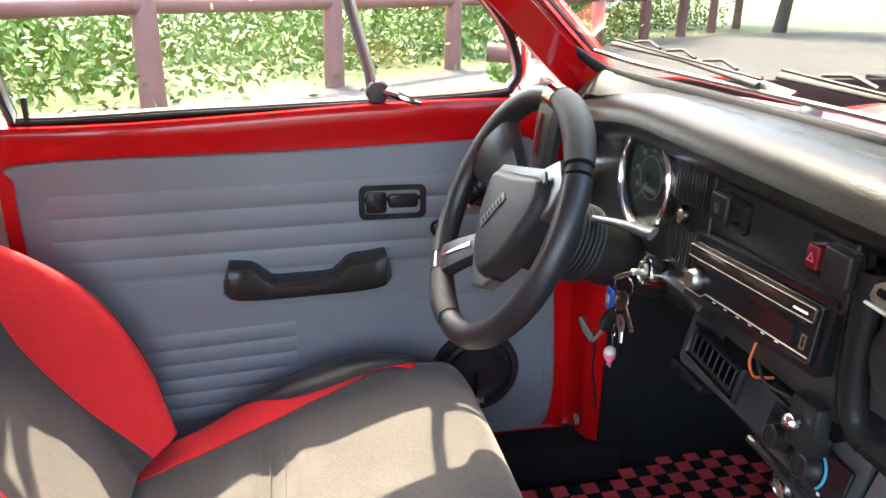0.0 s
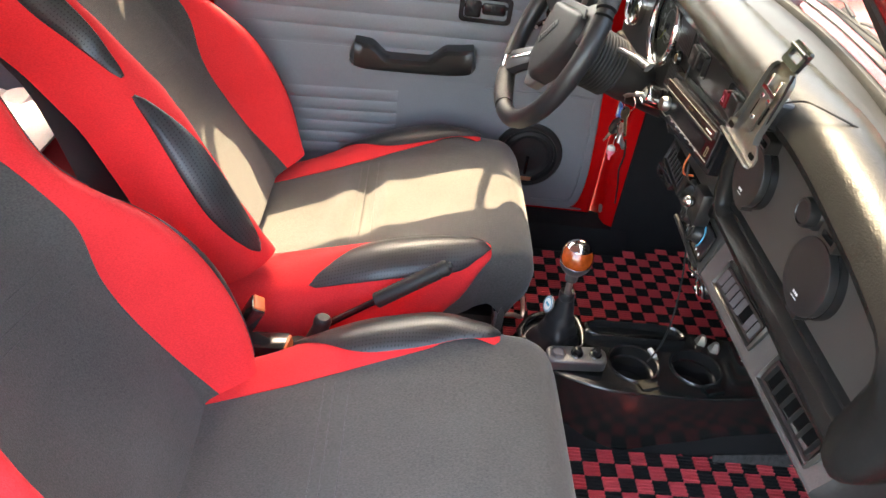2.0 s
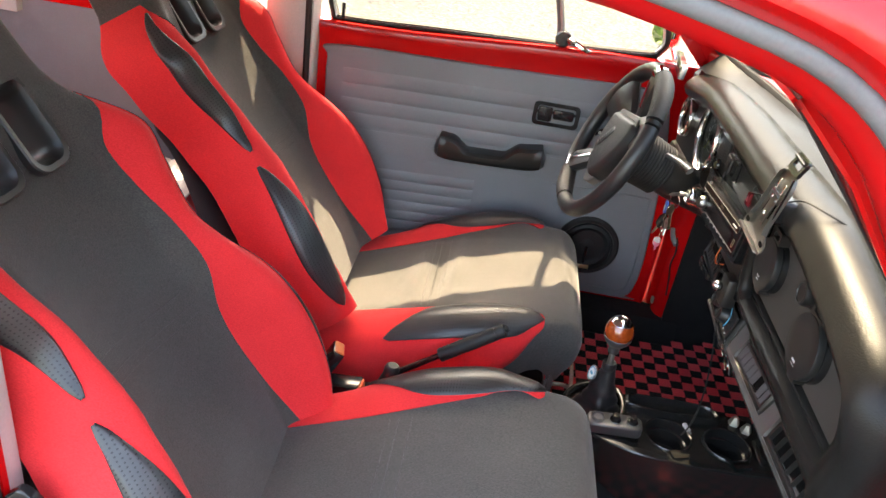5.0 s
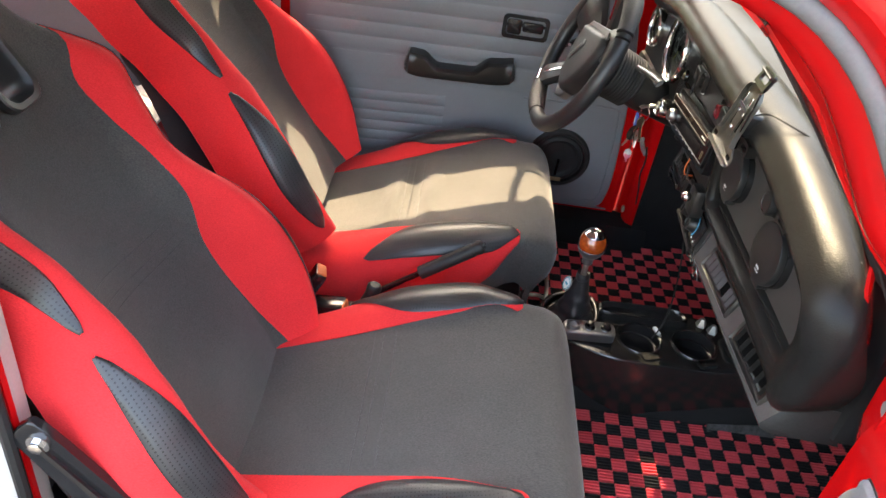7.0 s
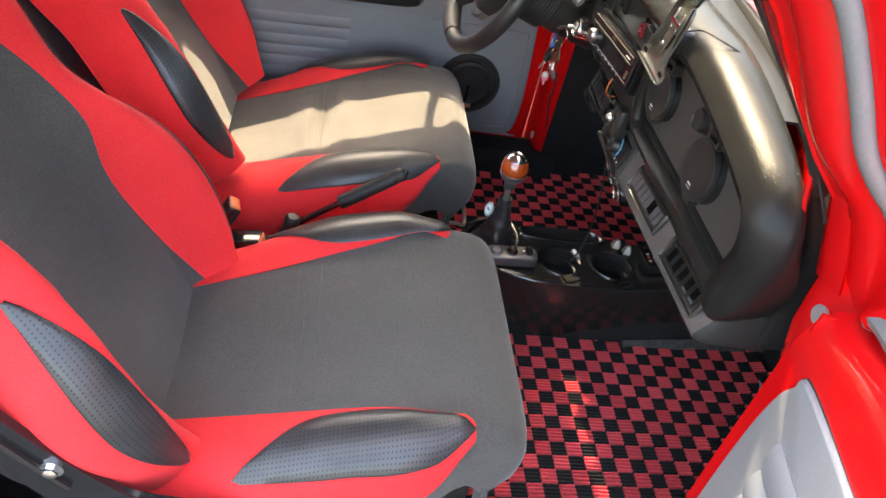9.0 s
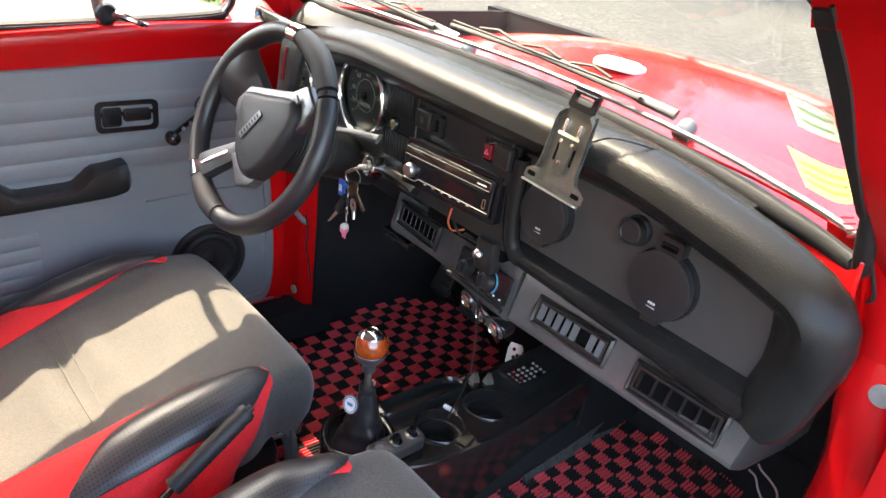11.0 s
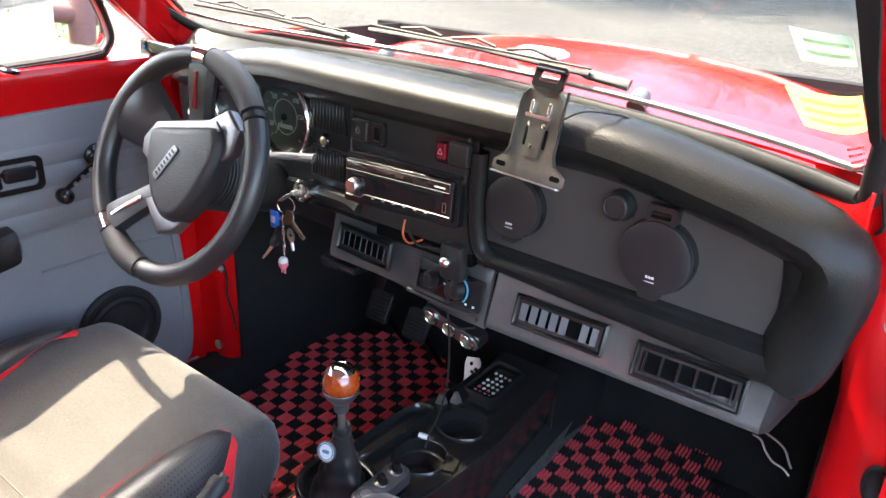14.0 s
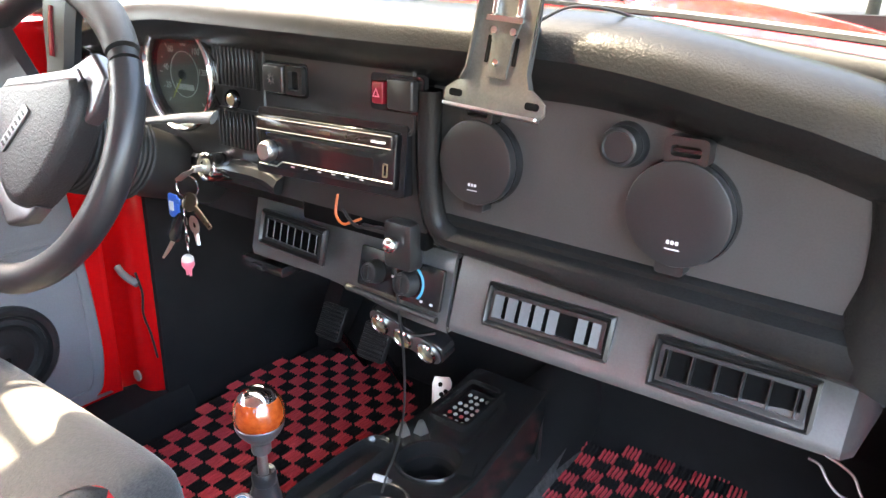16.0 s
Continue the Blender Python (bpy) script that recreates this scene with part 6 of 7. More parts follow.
vent(facing((-0.128, 0.0400, 0.590), (1, -0.08, 0), (0, 0.22, 1)), 0.126, 0.046, "black air vent beside the heater controls", 8, -40)

# ---- heater controls
HC = thing("heater_control", (0.065, 0.03, 0.566), "black heater control plate with two knobs and a blue arc", "control panel")
HM = facing((0.062, 0.0165, 0.5915), (1, -0.06, 0), (0, 0.22, 1))
part("plate", plate(rounded(0.122, 0.046, 0.003), 0.004, HM, 0.001), GLOSSBLACK, HC)
for x, r in ((-0.033, 0.0125), (0.016, 0.0135)):
    k_ = part("knob", lathe([(0, 0.003), (r * 1.1, 0.003), (r * 1.1, 0.006), (r, 0.008), (r * 0.92, 0.018), (r * 0.75, 0.019), (r * 0.70, 0.017), (0, 0.017)], 28, HM @ pose(x, -0.002, 0)), BLACK, HC)
    part("pointer", plate(rounded(r * 0.16, r * 1.1, 0.0005), 0.003, HM @ pose(x, -0.002, 0.0172)), BLACK, k_)
part("cold_arc", tube([HM @ Vector((0.016 + 0.020 * math.cos(a), -0.002 + 0.020 * math.sin(a), 0.0042)) for a in np.linspace(1.9, -0.75, 20)], 0.0016, 6, flat=0.5), TEAL, HC, "blue temperature arc")
for x, y in ((0.050, -0.017), (0.036, -0.017), (-0.012, 0.014), (-0.008, -0.001), (0.004, -0.018)):
    part("print_mark", plate(rounded(0.004, 0.0028, 0.0008), 0.0005, HM @ pose(x, y, 0.004)), WHITE, HC)
part("lower_trim", tube([HM @ Vector((x, -0.031, 0.004)) for x in (-0.075, 0.06)], 0.004, 8), BLACK, HC)

# bare slot with loose wires and a small clip-on mount
SL = thing("wire_slot", (0.03, 0.02, 0.64), "open slot below the radio with loose orange wires", "wires")
# shallow back, coloured near-black for the shade deep in the slot
part("slot_back", box(-0.075, 0.105, 0.004, 0.02, 0.634, 0.672, 0.003), VOIDSHADE, SL)
part("slot_bar", box(0.02, 0.075, -0.002, 0.004, 0.643, 0.649, 0.002), BLACK, SL)
part("wire", tube(smooth_line([(-0.012, -0.002, 0.676), (-0.012, -0.006, 0.655), (0.0, -0.008, 0.646), (0.012, -0.006, 0.650), (0.022, -0.002, 0.655)], 20), 0.0015, 6), ORANGE, SL, "orange wire")
part("wire", tube(smooth_line([(-0.005, -0.002, 0.66), (0.02, -0.008, 0.648), (0.05, -0.006, 0.652), (0.07, -0.002, 0.648)], 20), 0.002, 6), RUBBER, SL)
MT = thing("ball_mount", (0.078, -0.02, 0.62), "small black ball mount with a bright ball", "mount")
part("block", box(0.060, 0.098, -0.012, 0.012, 0.612, 0.665, 0.006), BLACK, MT)
part("ball", lathe([(0.009 * math.sin(a), -0.009 * math.cos(a)) for a in np.linspace(0, math.pi, 11)], 20, Matrix.Translation((0.078, -0.020, 0.643))), CHROME, MT)

# triple socket under the heater panel
TS = thing("socket_strip", (0.05, 0.05, 0.49), "strip of three round power sockets with bright rims", "socket")
SM = facing((0.042, 0.052, 0.502), (1, -0.02, -0.20), (0.1, -0.35, 1)) @ Matrix.Scale(1.15, 4)
part("body", plate(rounded(0.100, 0.030, 0.013), 0.020, SM @ pose(0, 0, -0.016), 0.004), GLOSSBLACK, TS)
part("face", plate(rounded(0.096, 0.027, 0.012), 0.0012, SM @ pose(0, 0, 0.004)), SILVER, TS)
for k in range(3):
    s_ = part("socket_rim", lathe([(0.0095, 0.004), (0.0125, 0.004), (0.0125, 0.008), (0.0105, 0.010), (0.0095, 0.008)], 24, SM @ pose(-0.032 + 0.032 * k, 0, 0)), CHROME, TS, "bright socket rim")
    part("socket_well", lathe([(0, -0.004), (0.0095, -0.004), (0.0095, 0.006), (0.009, 0.006), (0.009, -0.003), (0, -0.003)], 20, SM @ pose(-0.032 + 0.032 * k, 0, 0.003)), BRASS, s_)

# small reader box below the left vent
solo("control_box", join(box(-0.245, -0.165, 0.045, 0.095, 0.520, 0.536, 0.003), box(-0.222, -0.200, 0.040, 0.047, 0.524, 0.532, 0.001)), GLOSSBLACK, "small black box hung under the dashboard", "box")

# ---- phone holder on the pad
PH = thing("phone_holder", (0.216, -0.035, 0.80), "folded metal phone holder clamped to the dashboard", "phone holder")
PM = facing((0.216, -0.036, 0.862), (1, 0.0, -0.055), (0, 0.20, 1))
body = [(0.046, -0.064), (0.049, -0.060), (0.048, -0.052), (0.040, -0.046), (0.032, -0.042), (0.0285, -0.032), (0.0275, 0.020), (0.026, 0.030), (0.019, 0.037), (0.016, 0.046)]
body = body + [(-x, y) for x, y in body[::-1]]
part("back_plate", plate(body, 0.0022, PM, 0.0006), GUNMETAL, PH, "dull gunmetal plate")
for sg in (-1, 1):
    part("flange", slab([[PM @ Vector((sg * x, y, z)) for z in (0.0, 0.004, 0.008)] for x, y in ((0.033, -0.043), (0.0285, -0.032), (0.0278, -0.006), (0.0275, 0.020), (0.026, 0.030), (0.019, 0.037))], 0.0014), GUNMETAL, PH)
    # slots are not cut: near-black plates give their shade as colour
    part("foot_slot_shade", plate(rounded(0.013, 0.006, 0.0025), 0.0007, PM @ pose(sg * 0.037, -0.055, 0.0022)), VOIDSHADE, PH)
    part("inner_slot_shade", plate(rounded(0.0035, 0.022, 0.001), 0.0007, PM @ pose(sg * 0.013, -0.016, 0.0022)), VOIDSHADE, PH)
    part("pin", plate(rounded(0.0045, 0.015, 0.0018), 0.004, PM @ pose(sg * 0.0115, 0.018, 0.0022), 0.001), CHROME, PH)
    part("rivet", lathe([(0, 0), (0.0036, 0), (0.0030, 0.002), (0, 0.0022)], 14, PM @ pose(sg * 0.009, -0.001, 0.0040)), CHROME, PH)
part("spring_plate", plate([(-0.014, 0.006), (0.014, 0.006), (0.010, -0.010), (0.009, -0.038), (-0.009, -0.038), (-0.010, -0.010)], 0.002, PM @ pose(0, 0, 0.0024), 0.0006), GUNMETAL, PH)
part("cross_bar", plate(rounded(0.034, 0.0045, 0.001), 0.003, PM @ pose(0, 0.008, 0.0044)), CHROME, PH)
part("rivet", lathe([(0, 0), (0.0032, 0), (0.0026, 0.002), (0, 0.0022)], 14, PM @ pose(-0.002, -0.026, 0.0044)), CHROME, PH)
part("top_clip", ring_plate(rounded(0.040, 0.026, 0.004), rounded(0.026, 0.011, 0.003), 0.005, PM @ pose(0, 0.052, -0.002, -12, 0, 0)), GLOSSBLACK, PH, "black top clip")
part("clip_bar", tube([PM @ Vector(p) for p in ((-0.018, 0.060, 0.004), (0.018, 0.060, 0.004))], 0.0022, 8), GLOSSBLACK, PH)
part("foot_lip", plate(rounded(0.092, 0.009, 0.003), 0.0022, PM @ pose(0, -0.064, 0.0045, 80, 0, 0)), STEEL, PH, "bright foot lip")
part("side_wire", tube([PM @ Vector(p) for p in ((0.028, -0.02, 0.004), (0.031, 0.020, 0.008), (0.034, 0.042, 0.012))], 0.0016, 6), GLOSSBLACK, PH)
part("clamp", plate(rounded(0.044, 0.036, 0.006), 0.020, PM @ pose(0, -0.010, -0.020), 0.003), GLOSSBLACK, PH)
part("lead", tube(smooth_line([PM @ Vector((0.024, 0.010, -0.004)), (0.262, -0.020, 0.8815), (0.285, 0.0, 0.880), (0.300, 0.030, 0.872)], 20), 0.0012, 6), RUBBER, PH)

# chrome badge bar at the end of the pad by the driver
BM = facing((-0.525, -0.045, 0.853), (0.985, -0.10, 0.0), (0, 0.12, 1))
BB = solo("display_bar", moved(box(-0.076, 0.076, -0.0145, 0.0145, -0.008, 0.006, 0.002), BM), BRIGHT, "slim bright display bar on the dashboard corner", "display")
part("display_face", moved(box(-0.073, 0.045, -0.0115, 0.0115, 0.0056, 0.0068, 0.0004), BM), SMOKED, BB)
part("display_key", moved(box(0.049, 0.071, -0.010, 0.010, 0.0056, 0.0074, 0.0005), BM), GLOSSBLACK, BB)
part("display_lamp", moved(box(-0.064, -0.055, -0.003, 0.004, 0.0066, 0.0072, 0.0002), BM), BLUE, BB)

# ---- centre console
CO = thing("centre_console", (0.01, 0.02, FZ), "glossy black centre console with two cup holders and a tray", "console")
XR = [(-0.200, -0.012), (-0.185, 0.004), (-0.168, 0.024), (-0.140, 0.056), (-0.090, 0.078), (-0.036, 0.092), (0.05, 0.096), (0.14, 0.095), (0.20, 0.086), (0.36, 0.072)]
XL = [(-0.200, -0.030), (-0.190, -0.046), (-0.168, -0.074), (-0.135, -0.090), (-0.06, -0.088), (0.13, -0.082), (0.20, -0.072), (0.36, -0.062)]
TOPZ = [(-0.21, 0.268), (0.17, 0.268), (0.22, 0.268), (0.36, 0.288)]
CUPS = [(0.022, 0.012), (0.020, 0.128)]
CR = 0.043
bm = bmesh.new()
yy, xx = list(np.linspace(-0.200, 0.36, 76)), list(np.linspace(0, 1, 31))
side_x = lambda y, u: curve_at(XL, y) + (curve_at(XR, y) - curve_at(XL, y)) * u
grid = [[bm.verts.new((side_x(y, u), y, curve_at(TOPZ, y) - 0.006 * ease(0.93, 1.0, max(u, 1 - u)))) for u in xx] for y in yy]
for i in range(len(yy) - 1):
    for j in range(len(xx) - 1):
        c = (grid[i][j].co + grid[i + 1][j + 1].co) / 2
        incup = any((c.x - a) ** 2 + (c.y - b) ** 2 < CR ** 2 for a, b in CUPS)
        intray = -0.072 < c.x < -0.036 and -0.055 < c.y < 0.115
        if not incup and not intray:
            bm.faces.new((grid[i][j], grid[i][j + 1], grid[i + 1][j + 1], grid[i + 1][j]))
part("top", bm, CONSOLE, CO)
foot_r = [(-0.20, 0.0), (-0.14, 0.050), (-0.06, 0.074), (0.02, 0.082), (0.12, 0.072), (0.22, 0.062), (0.36, 0.050)]
part("side", slab([[(curve_at(XR, y), y, curve_at(TOPZ, y) - 0.005), (curve_at(XR, y) + 0.001, y, curve_at(TOPZ, y) - 0.03), ((curve_at(XR, y) + curve_at(foot_r, y)) / 2 + 0.003, y, 0.18), (curve_at(foot_r, y), y, FZ)] for y in yy], 0.004), CONSOLE, CO)
part("side", slab([[(curve_at(XL, y), y, curve_at(TOPZ, y) - 0.005), (curve_at(XL, y), y, 0.20), (curve_at(XL, y) + 0.006, y, FZ)][::-1] for y in yy], 0.004), CONSOLE, CO)
part("rear_face", slab([[(-0.021 + 0.009 * u, -0.200 - 0.003 * (1 - u * u), z) for u in np.linspace(-1, 1, 7)] for z in (0.264, 0.2, FZ)], 0.004), CONSOLE, CO)
part("front_face", box(-0.060, 0.070, 0.352, 0.362, FZ, 0.284), BLACK, CO)
for cx_, cy_ in CUPS:
    zt = curve_at(TOPZ, cy_)
    cupo = part("cup_holder", lathe([(CR + 0.005, -0.004), (CR + 0.005, 0.002), (CR + 0.003, 0.0045), (CR, 0.003), (CR - 0.002, -0.016), (CR - 0.006, -0.018), (CR - 0.007, -0.021), (CR - 0.009, -0.066), (CR - 0.013, -0.070), (0, -0.071)], 44, Matrix.Translation((cx_, cy_, zt))), CONSOLE, CO)
    # spout cut through the rim towards the passenger
    lipm = Matrix.Translation((cx_, cy_, zt)) @ pose(0, 0, 0, 0, 0, 18)
    part("cup_lip", loft([[lipm @ Vector((x, w * k, z)) for k in (-1, -0.8, 0, 0.8, 1)] for x, w, z in ((CR - 0.004, 0.017, 0.001), (CR + 0.006, 0.019, 0.006), (CR + 0.020, 0.017, 0.004), (CR + 0.027, 0.014, -0.006), (CR + 0.028, 0.012, -0.016))]), CONSOLE, cupo)
tr = smooth_line([(-0.054, -0.062, 0), (-0.072, -0.050, 0), (-0.076, 0.02, 0), (-0.074, 0.10, 0), (-0.056, 0.120, 0), (-0.036, 0.108, 0), (-0.032, 0.02, 0), (-0.036, -0.052, 0)], 48, closed=True)
mid = Vector((-0.054, 0.028, 0))
part("side_tray", loft([[(mid.x + (p.x - mid.x) * k, mid.y + (p.y - mid.y) * k, z) for p in tr] for k, z in ((1.06, 0.268), (1.04, 0.280), (0.99, 0.283), (0.94, 0.280), (0.90, 0.262), (0.84, 0.222), (0.4, 0.220))], around=True, cap=True), CONSOLE, CO, "deep side tray with a raised rim")
for x, y in ((-0.052, 0.158), (-0.034, 0.178)):
    part("stud", join(lathe([(0.012, 0), (0.010, 0.007), (0.005, 0.018), (0, 0.019)], 5, Matrix.Translation((x, y, 0.268)) @ pose(0, 0, 0, 0, 0, 20))), STEEL, CO, "small bright folded stud")
loopb = smooth_line([(-0.023, -0.190, 0.274), (-0.070, -0.166, 0.274), (-0.086, -0.128, 0.276), (-0.076, -0.084, 0.280), (-0.028, -0.074, 0.280), (0.016, -0.088, 0.278), (0.030, -0.128, 0.276), (0.016, -0.166, 0.274)], 48, closed=True)
part("boot_frame", tube(loopb, 0.0075, 10, closed=True, flat=0.9), CONSOLE, CO, "raised black frame round the lever boot")
part("rim", tube([(curve_at(XR, y) - 0.003, y, curve_at(TOPZ, y) - 0.002) for y in yy[6:]], 0.0045, 8), CONSOLE, CO)
part("remote_well", ring_plate([(-0.005 + p[0], 0.258 + p[1]) for p in rounded(0.070, 0.116, 0.012)], [(-0.005 + p[0], 0.258 + p[1]) for p in rounded(0.058, 0.104, 0.008)], 0.008, Matrix.Translation((0, 0, 0.268)) @ pose(0, 0, 0, 4, 0, 0)), CONSOLE, CO)

# gear lever
GX, GY = -0.014, -0.128
GL = thing("gear_lever", (GX, GY, 0.275), "gear lever with a leather boot and an amber and chrome knob", "gear lever")
rows = []
for k in np.linspace(0, 1, 22):
    r = 0.046 - 0.034 * k ** 0.72 + 0.0022 * math.sin(k * 26) * (1 - k)
    rows.append([(GX - 0.008 * (1 - k) + r * (1 + 0.10 * (1 - k) * math.cos(4 * a) + 0.05 * math.sin(5 * a + 9 * k)) * math.cos(a), GY + 0.002 * k + r * (1 + 0.10 * (1 - k) * math.cos(4 * a) + 0.05 * math.cos(3 * a + 7 * k)) * math.sin(a), 0.268 + 0.112 * k) for a in np.linspace(0, 2 * math.pi, 37)[:-1]])
part("boot", loft(rows, around=True, cap=True), LEATHERPLAIN, GL, "creased black leather boot")
part("boot_collar", lathe([(0.0118, 0.372), (0.0135, 0.374), (0.0138, 0.386), (0.0125, 0.390), (0.008, 0.388)], 20, Matrix.Translation((GX, GY, 0))), LEATHERPLAIN, GL)
part("rod", tube([(GX, GY, 0.375), (GX - 0.001, GY, 0.416)], [0.0062, 0.0055], 12), STEEL, GL)
KM = Matrix.Translation((GX - 0.001, GY, 0))
kn = part("knob", lathe([(0.018, 0.4400), (0.0235, 0.4465), (0.0268, 0.4540), (0.0276, 0.4610), (0.0268, 0.4690), (0.0242, 0.4770), (0.0200, 0.4830), (0.010, 0.4840)], 40, KM), AMBER, GL, "mottled amber resin knob")
part("knob_cap", lathe([(0.0212, 0.4820), (0.0185, 0.4858), (0.0140, 0.4890), (0.0085, 0.4908), (0.0070, 0.4900), (0.0055, 0.4903), (0, 0.4905)], 40, KM), CHROME, kn, "chrome cap")
part("knob_collar", lathe([(0.0070, 0.4130), (0.0100, 0.4135), (0.0108, 0.4160), (0.0108, 0.4250), (0.0122, 0.4290), (0.0165, 0.4325), (0.0225, 0.4400), (0.0258, 0.4465), (0.0268, 0.4510), (0.0255, 0.4525), (0.020, 0.447)], 40, KM), SILVER, kn, "satin silver collar")
for k in range(5):
    part("gear_mark", lathe([(0, 0), (0.0017, 0), (0, 0.0008)], 8, KM @ Matrix.Translation((0.0128 * math.cos(k * 1.257 + 0.6), 0.0128 * math.sin(k * 1.257 + 0.6), 0.4888))), RUBBER, kn)
dm = facing((GX - 0.007, GY - 0.024, 0.352), (0.95, 0.22, 0.05), (-0.05, 0.35, 1))
dsc = part("boot_disc", lathe([(0, 0), (0.0160, 0), (0.0160, 0.002), (0.0150, 0.0032), (0.0138, 0.0024), (0, 0.0024)], 28, dm), SILVER, GL, "round white badge with a plain blue emblem")
part("emblem", lathe([(0, 0.0020), (0.0136, 0.0020), (0.0136, 0.0028), (0, 0.0028)], 28, dm), WHITE, dsc)
part("emblem", ring_plate([(0.0128 * math.cos(a), 0.0128 * math.sin(a)) for a in np.linspace(0, 6.283, 25)[:-1]], [(0.0112 * math.cos(a), 0.0112 * math.sin(a)) for a in np.linspace(0, 6.283, 25)[:-1]], 0.0006, dm @ pose(0, 0, 0.0028)), TEAL, dsc)
part("emblem", plate(rounded(0.012, 0.0050, 0.002), 0.0006, dm @ pose(0, 0, 0.0028)), TEAL, dsc)

# silver switch block on the console
SB = thing("switch_block", (0.036, -0.095, 0.272), "small silver box with two black toggle knobs and a flat button", "switch")
bm_ = facing((0.037, -0.098, 0.274), (-0.02, 1.0, 0.03), (-1, -0.02, 0.10))
part("body", plate(rounded(0.106, 0.038, 0.013), 0.022, bm_, 0.006), SILVER, SB, "silver plastic body")
for k in range(3):
    sm = bm_ @ pose(-0.033 + 0.033 * k, 0.001, 0)
    part("switch_ring", lathe([(0.0118, 0.0215), (0.0128, 0.0225), (0.0132, 0.0240), (0.0122, 0.0250), (0.0112, 0.0235)], 24, sm), SILVER, SB)
    if k == 0:
        part("flat_button", lathe([(0, 0.021), (0.0085, 0.021), (0.0080, 0.0245), (0, 0.0250)], 20, sm), PLUGGREY, SB, "flat grey button")
    else:
        part("toggle", lathe([(0, 0.020), (0.0108, 0.020), (0.0108, 0.0232), (0.0066, 0.0245), (0.0070, 0.0335), (0.0055, 0.0362), (0, 0.0368)], 20, sm), GLOSSBLACK, SB, "black toggle knob")

# remote control tucked into the console
RC = thing("remote_control", (-0.005, 0.256, 0.272), "thin black remote control with rows of white and red keys", "remote control")
rm = facing((-0.005, 0.256, 0.2745), (1, -0.05, 0), (0.05, 1.0, 0.10))
part("body", plate(rounded(0.050, 0.092, 0.004), 0.006, rm, 0.0015), GLOSSBLACK, RC)
for i in range(6):
    for j in range(4):
        if i == 4 and j in (0, 3):
            continue
        hot = i < 2 and j < 3
        part("key_button", lathe([(0, 0), (0.0036, 0), (0.0030, 0.0014), (0, 0.0016)], 10, rm @ pose(-0.0165 + 0.011 * j, -0.035 + 0.0128 * i, 0.006)), REDKEY if hot and (i + j) % 2 else PALEKEY, RC)

# cables from the dashboard
solo("cable", tube(smooth_line([(0.068, -0.002, 0.628), (0.067, 0.004, 0.57), (0.061, 0.022, 0.49), (0.050, 0.036, 0.41), (0.030, 0.046, 0.34), (0.010, 0.050, 0.290), (0.006, 0.044, 0.262)], 50), 0.0016, 6), RUBBER, "thin black cable hanging into the cup holder", "cable")
solo("cable", tube(smooth_line([(0.03, 0.06, 0.545), (0.05, 0.03, 0.528), (0.075, 0.02, 0.524), (0.10, 0.03, 0.53)], 24), 0.0016, 6), RUBBER, "thin black cable under the heater panel", "cable")
CP = thing("cable_plug", (0.004, 0.050, 0.268), "small pale connector at the end of the thin cable", "plug")
part("shell", moved(box(-0.010, 0.010, -0.004, 0.004, -0.003, 0.003, 0.0012), pose(-0.004, 0.052, 0.275, 0, 10, 25)), WHITE, CP)
part("pin", moved(box(0.010, 0.016, -0.0025, 0.0025, -0.0015, 0.0015, 0.0005), pose(-0.004, 0.052, 0.275, 0, 10, 25)), STEEL, CP)

# handbrake between the seats
HB = thing("handbrake", (0.0, -0.50, FZ + 0.1), "handbrake lever with a ribbed black grip", "handbrake")
a, b = Vector((0.008, -0.535, 0.285)), Vector((-0.006, -0.338, 0.425))
part("lever", tube([a, a.lerp(b, 0.5)], [0.010, 0.009], 10, flat=0.6), GLOSSBLACK, HB)
prof, rr = [], []
for k in range(29):
    prof.append(a.lerp(b, 0.42 + 0.50 * k / 28))
    rr.append(0.0142 if k % 2 else 0.0133)
part("grip", tube(prof, rr, 14), RUBBER, HB, "ribbed rubber grip")
part("grip_end", tube([a.lerp(b, 0.92), a.lerp(b, 0.97), a.lerp(b, 1.0)], [0.0125, 0.0145, 0.0115], 14), RUBBER, HB)
part("button", tube([b, b + (b - a).normalized() * 0.006], 0.006, 10), RUBBER, HB)
part("heater_stub", tube(smooth_line([(0.030, -0.56, 0.245), (0.026, -0.545, 0.285), (0.026, -0.540, 0.305), (0.026, -0.538, 0.318)], 8), [0.018, 0.0165, 0.015, 0.0145, 0.015, 0.0155, 0.0145, 0.010], 14), RUBBER, HB, "short black knob")
part("bracket", box(-0.018, 0.040, -0.60, -0.50, FZ + 0.10, 0.236, 0.012), RUBBER, HB)

# belt buckles
for (x, y, z, rx, rz, lab) in ((0.016, -0.662, 0.297, -28, 12, "upright"), (0.050, -0.622, 0.266, -80, -8, "lying")):
    bk = thing("belt_buckle", (x, y, z - 0.05), f"black seat belt buckle with an orange button, {lab} between the seats", "buckle", "belt buckles")
    m = pose(x, y, z, rx, 0, rz)
    part("housing", moved(box(-0.021, 0.021, -0.012, 0.012, -0.055, 0.030, 0.004), m), GLOSSBLACK, bk)
    part("release", moved(box(-0.017, 0.017, -0.010, 0.010, 0.0285, 0.0335, 0.002), m), ORANGE, bk, "orange release button")
    part("stalk", moved(box(-0.014, 0.014, -0.005, 0.005, -0.14, -0.05, 0.003), m), RUBBER, bk)

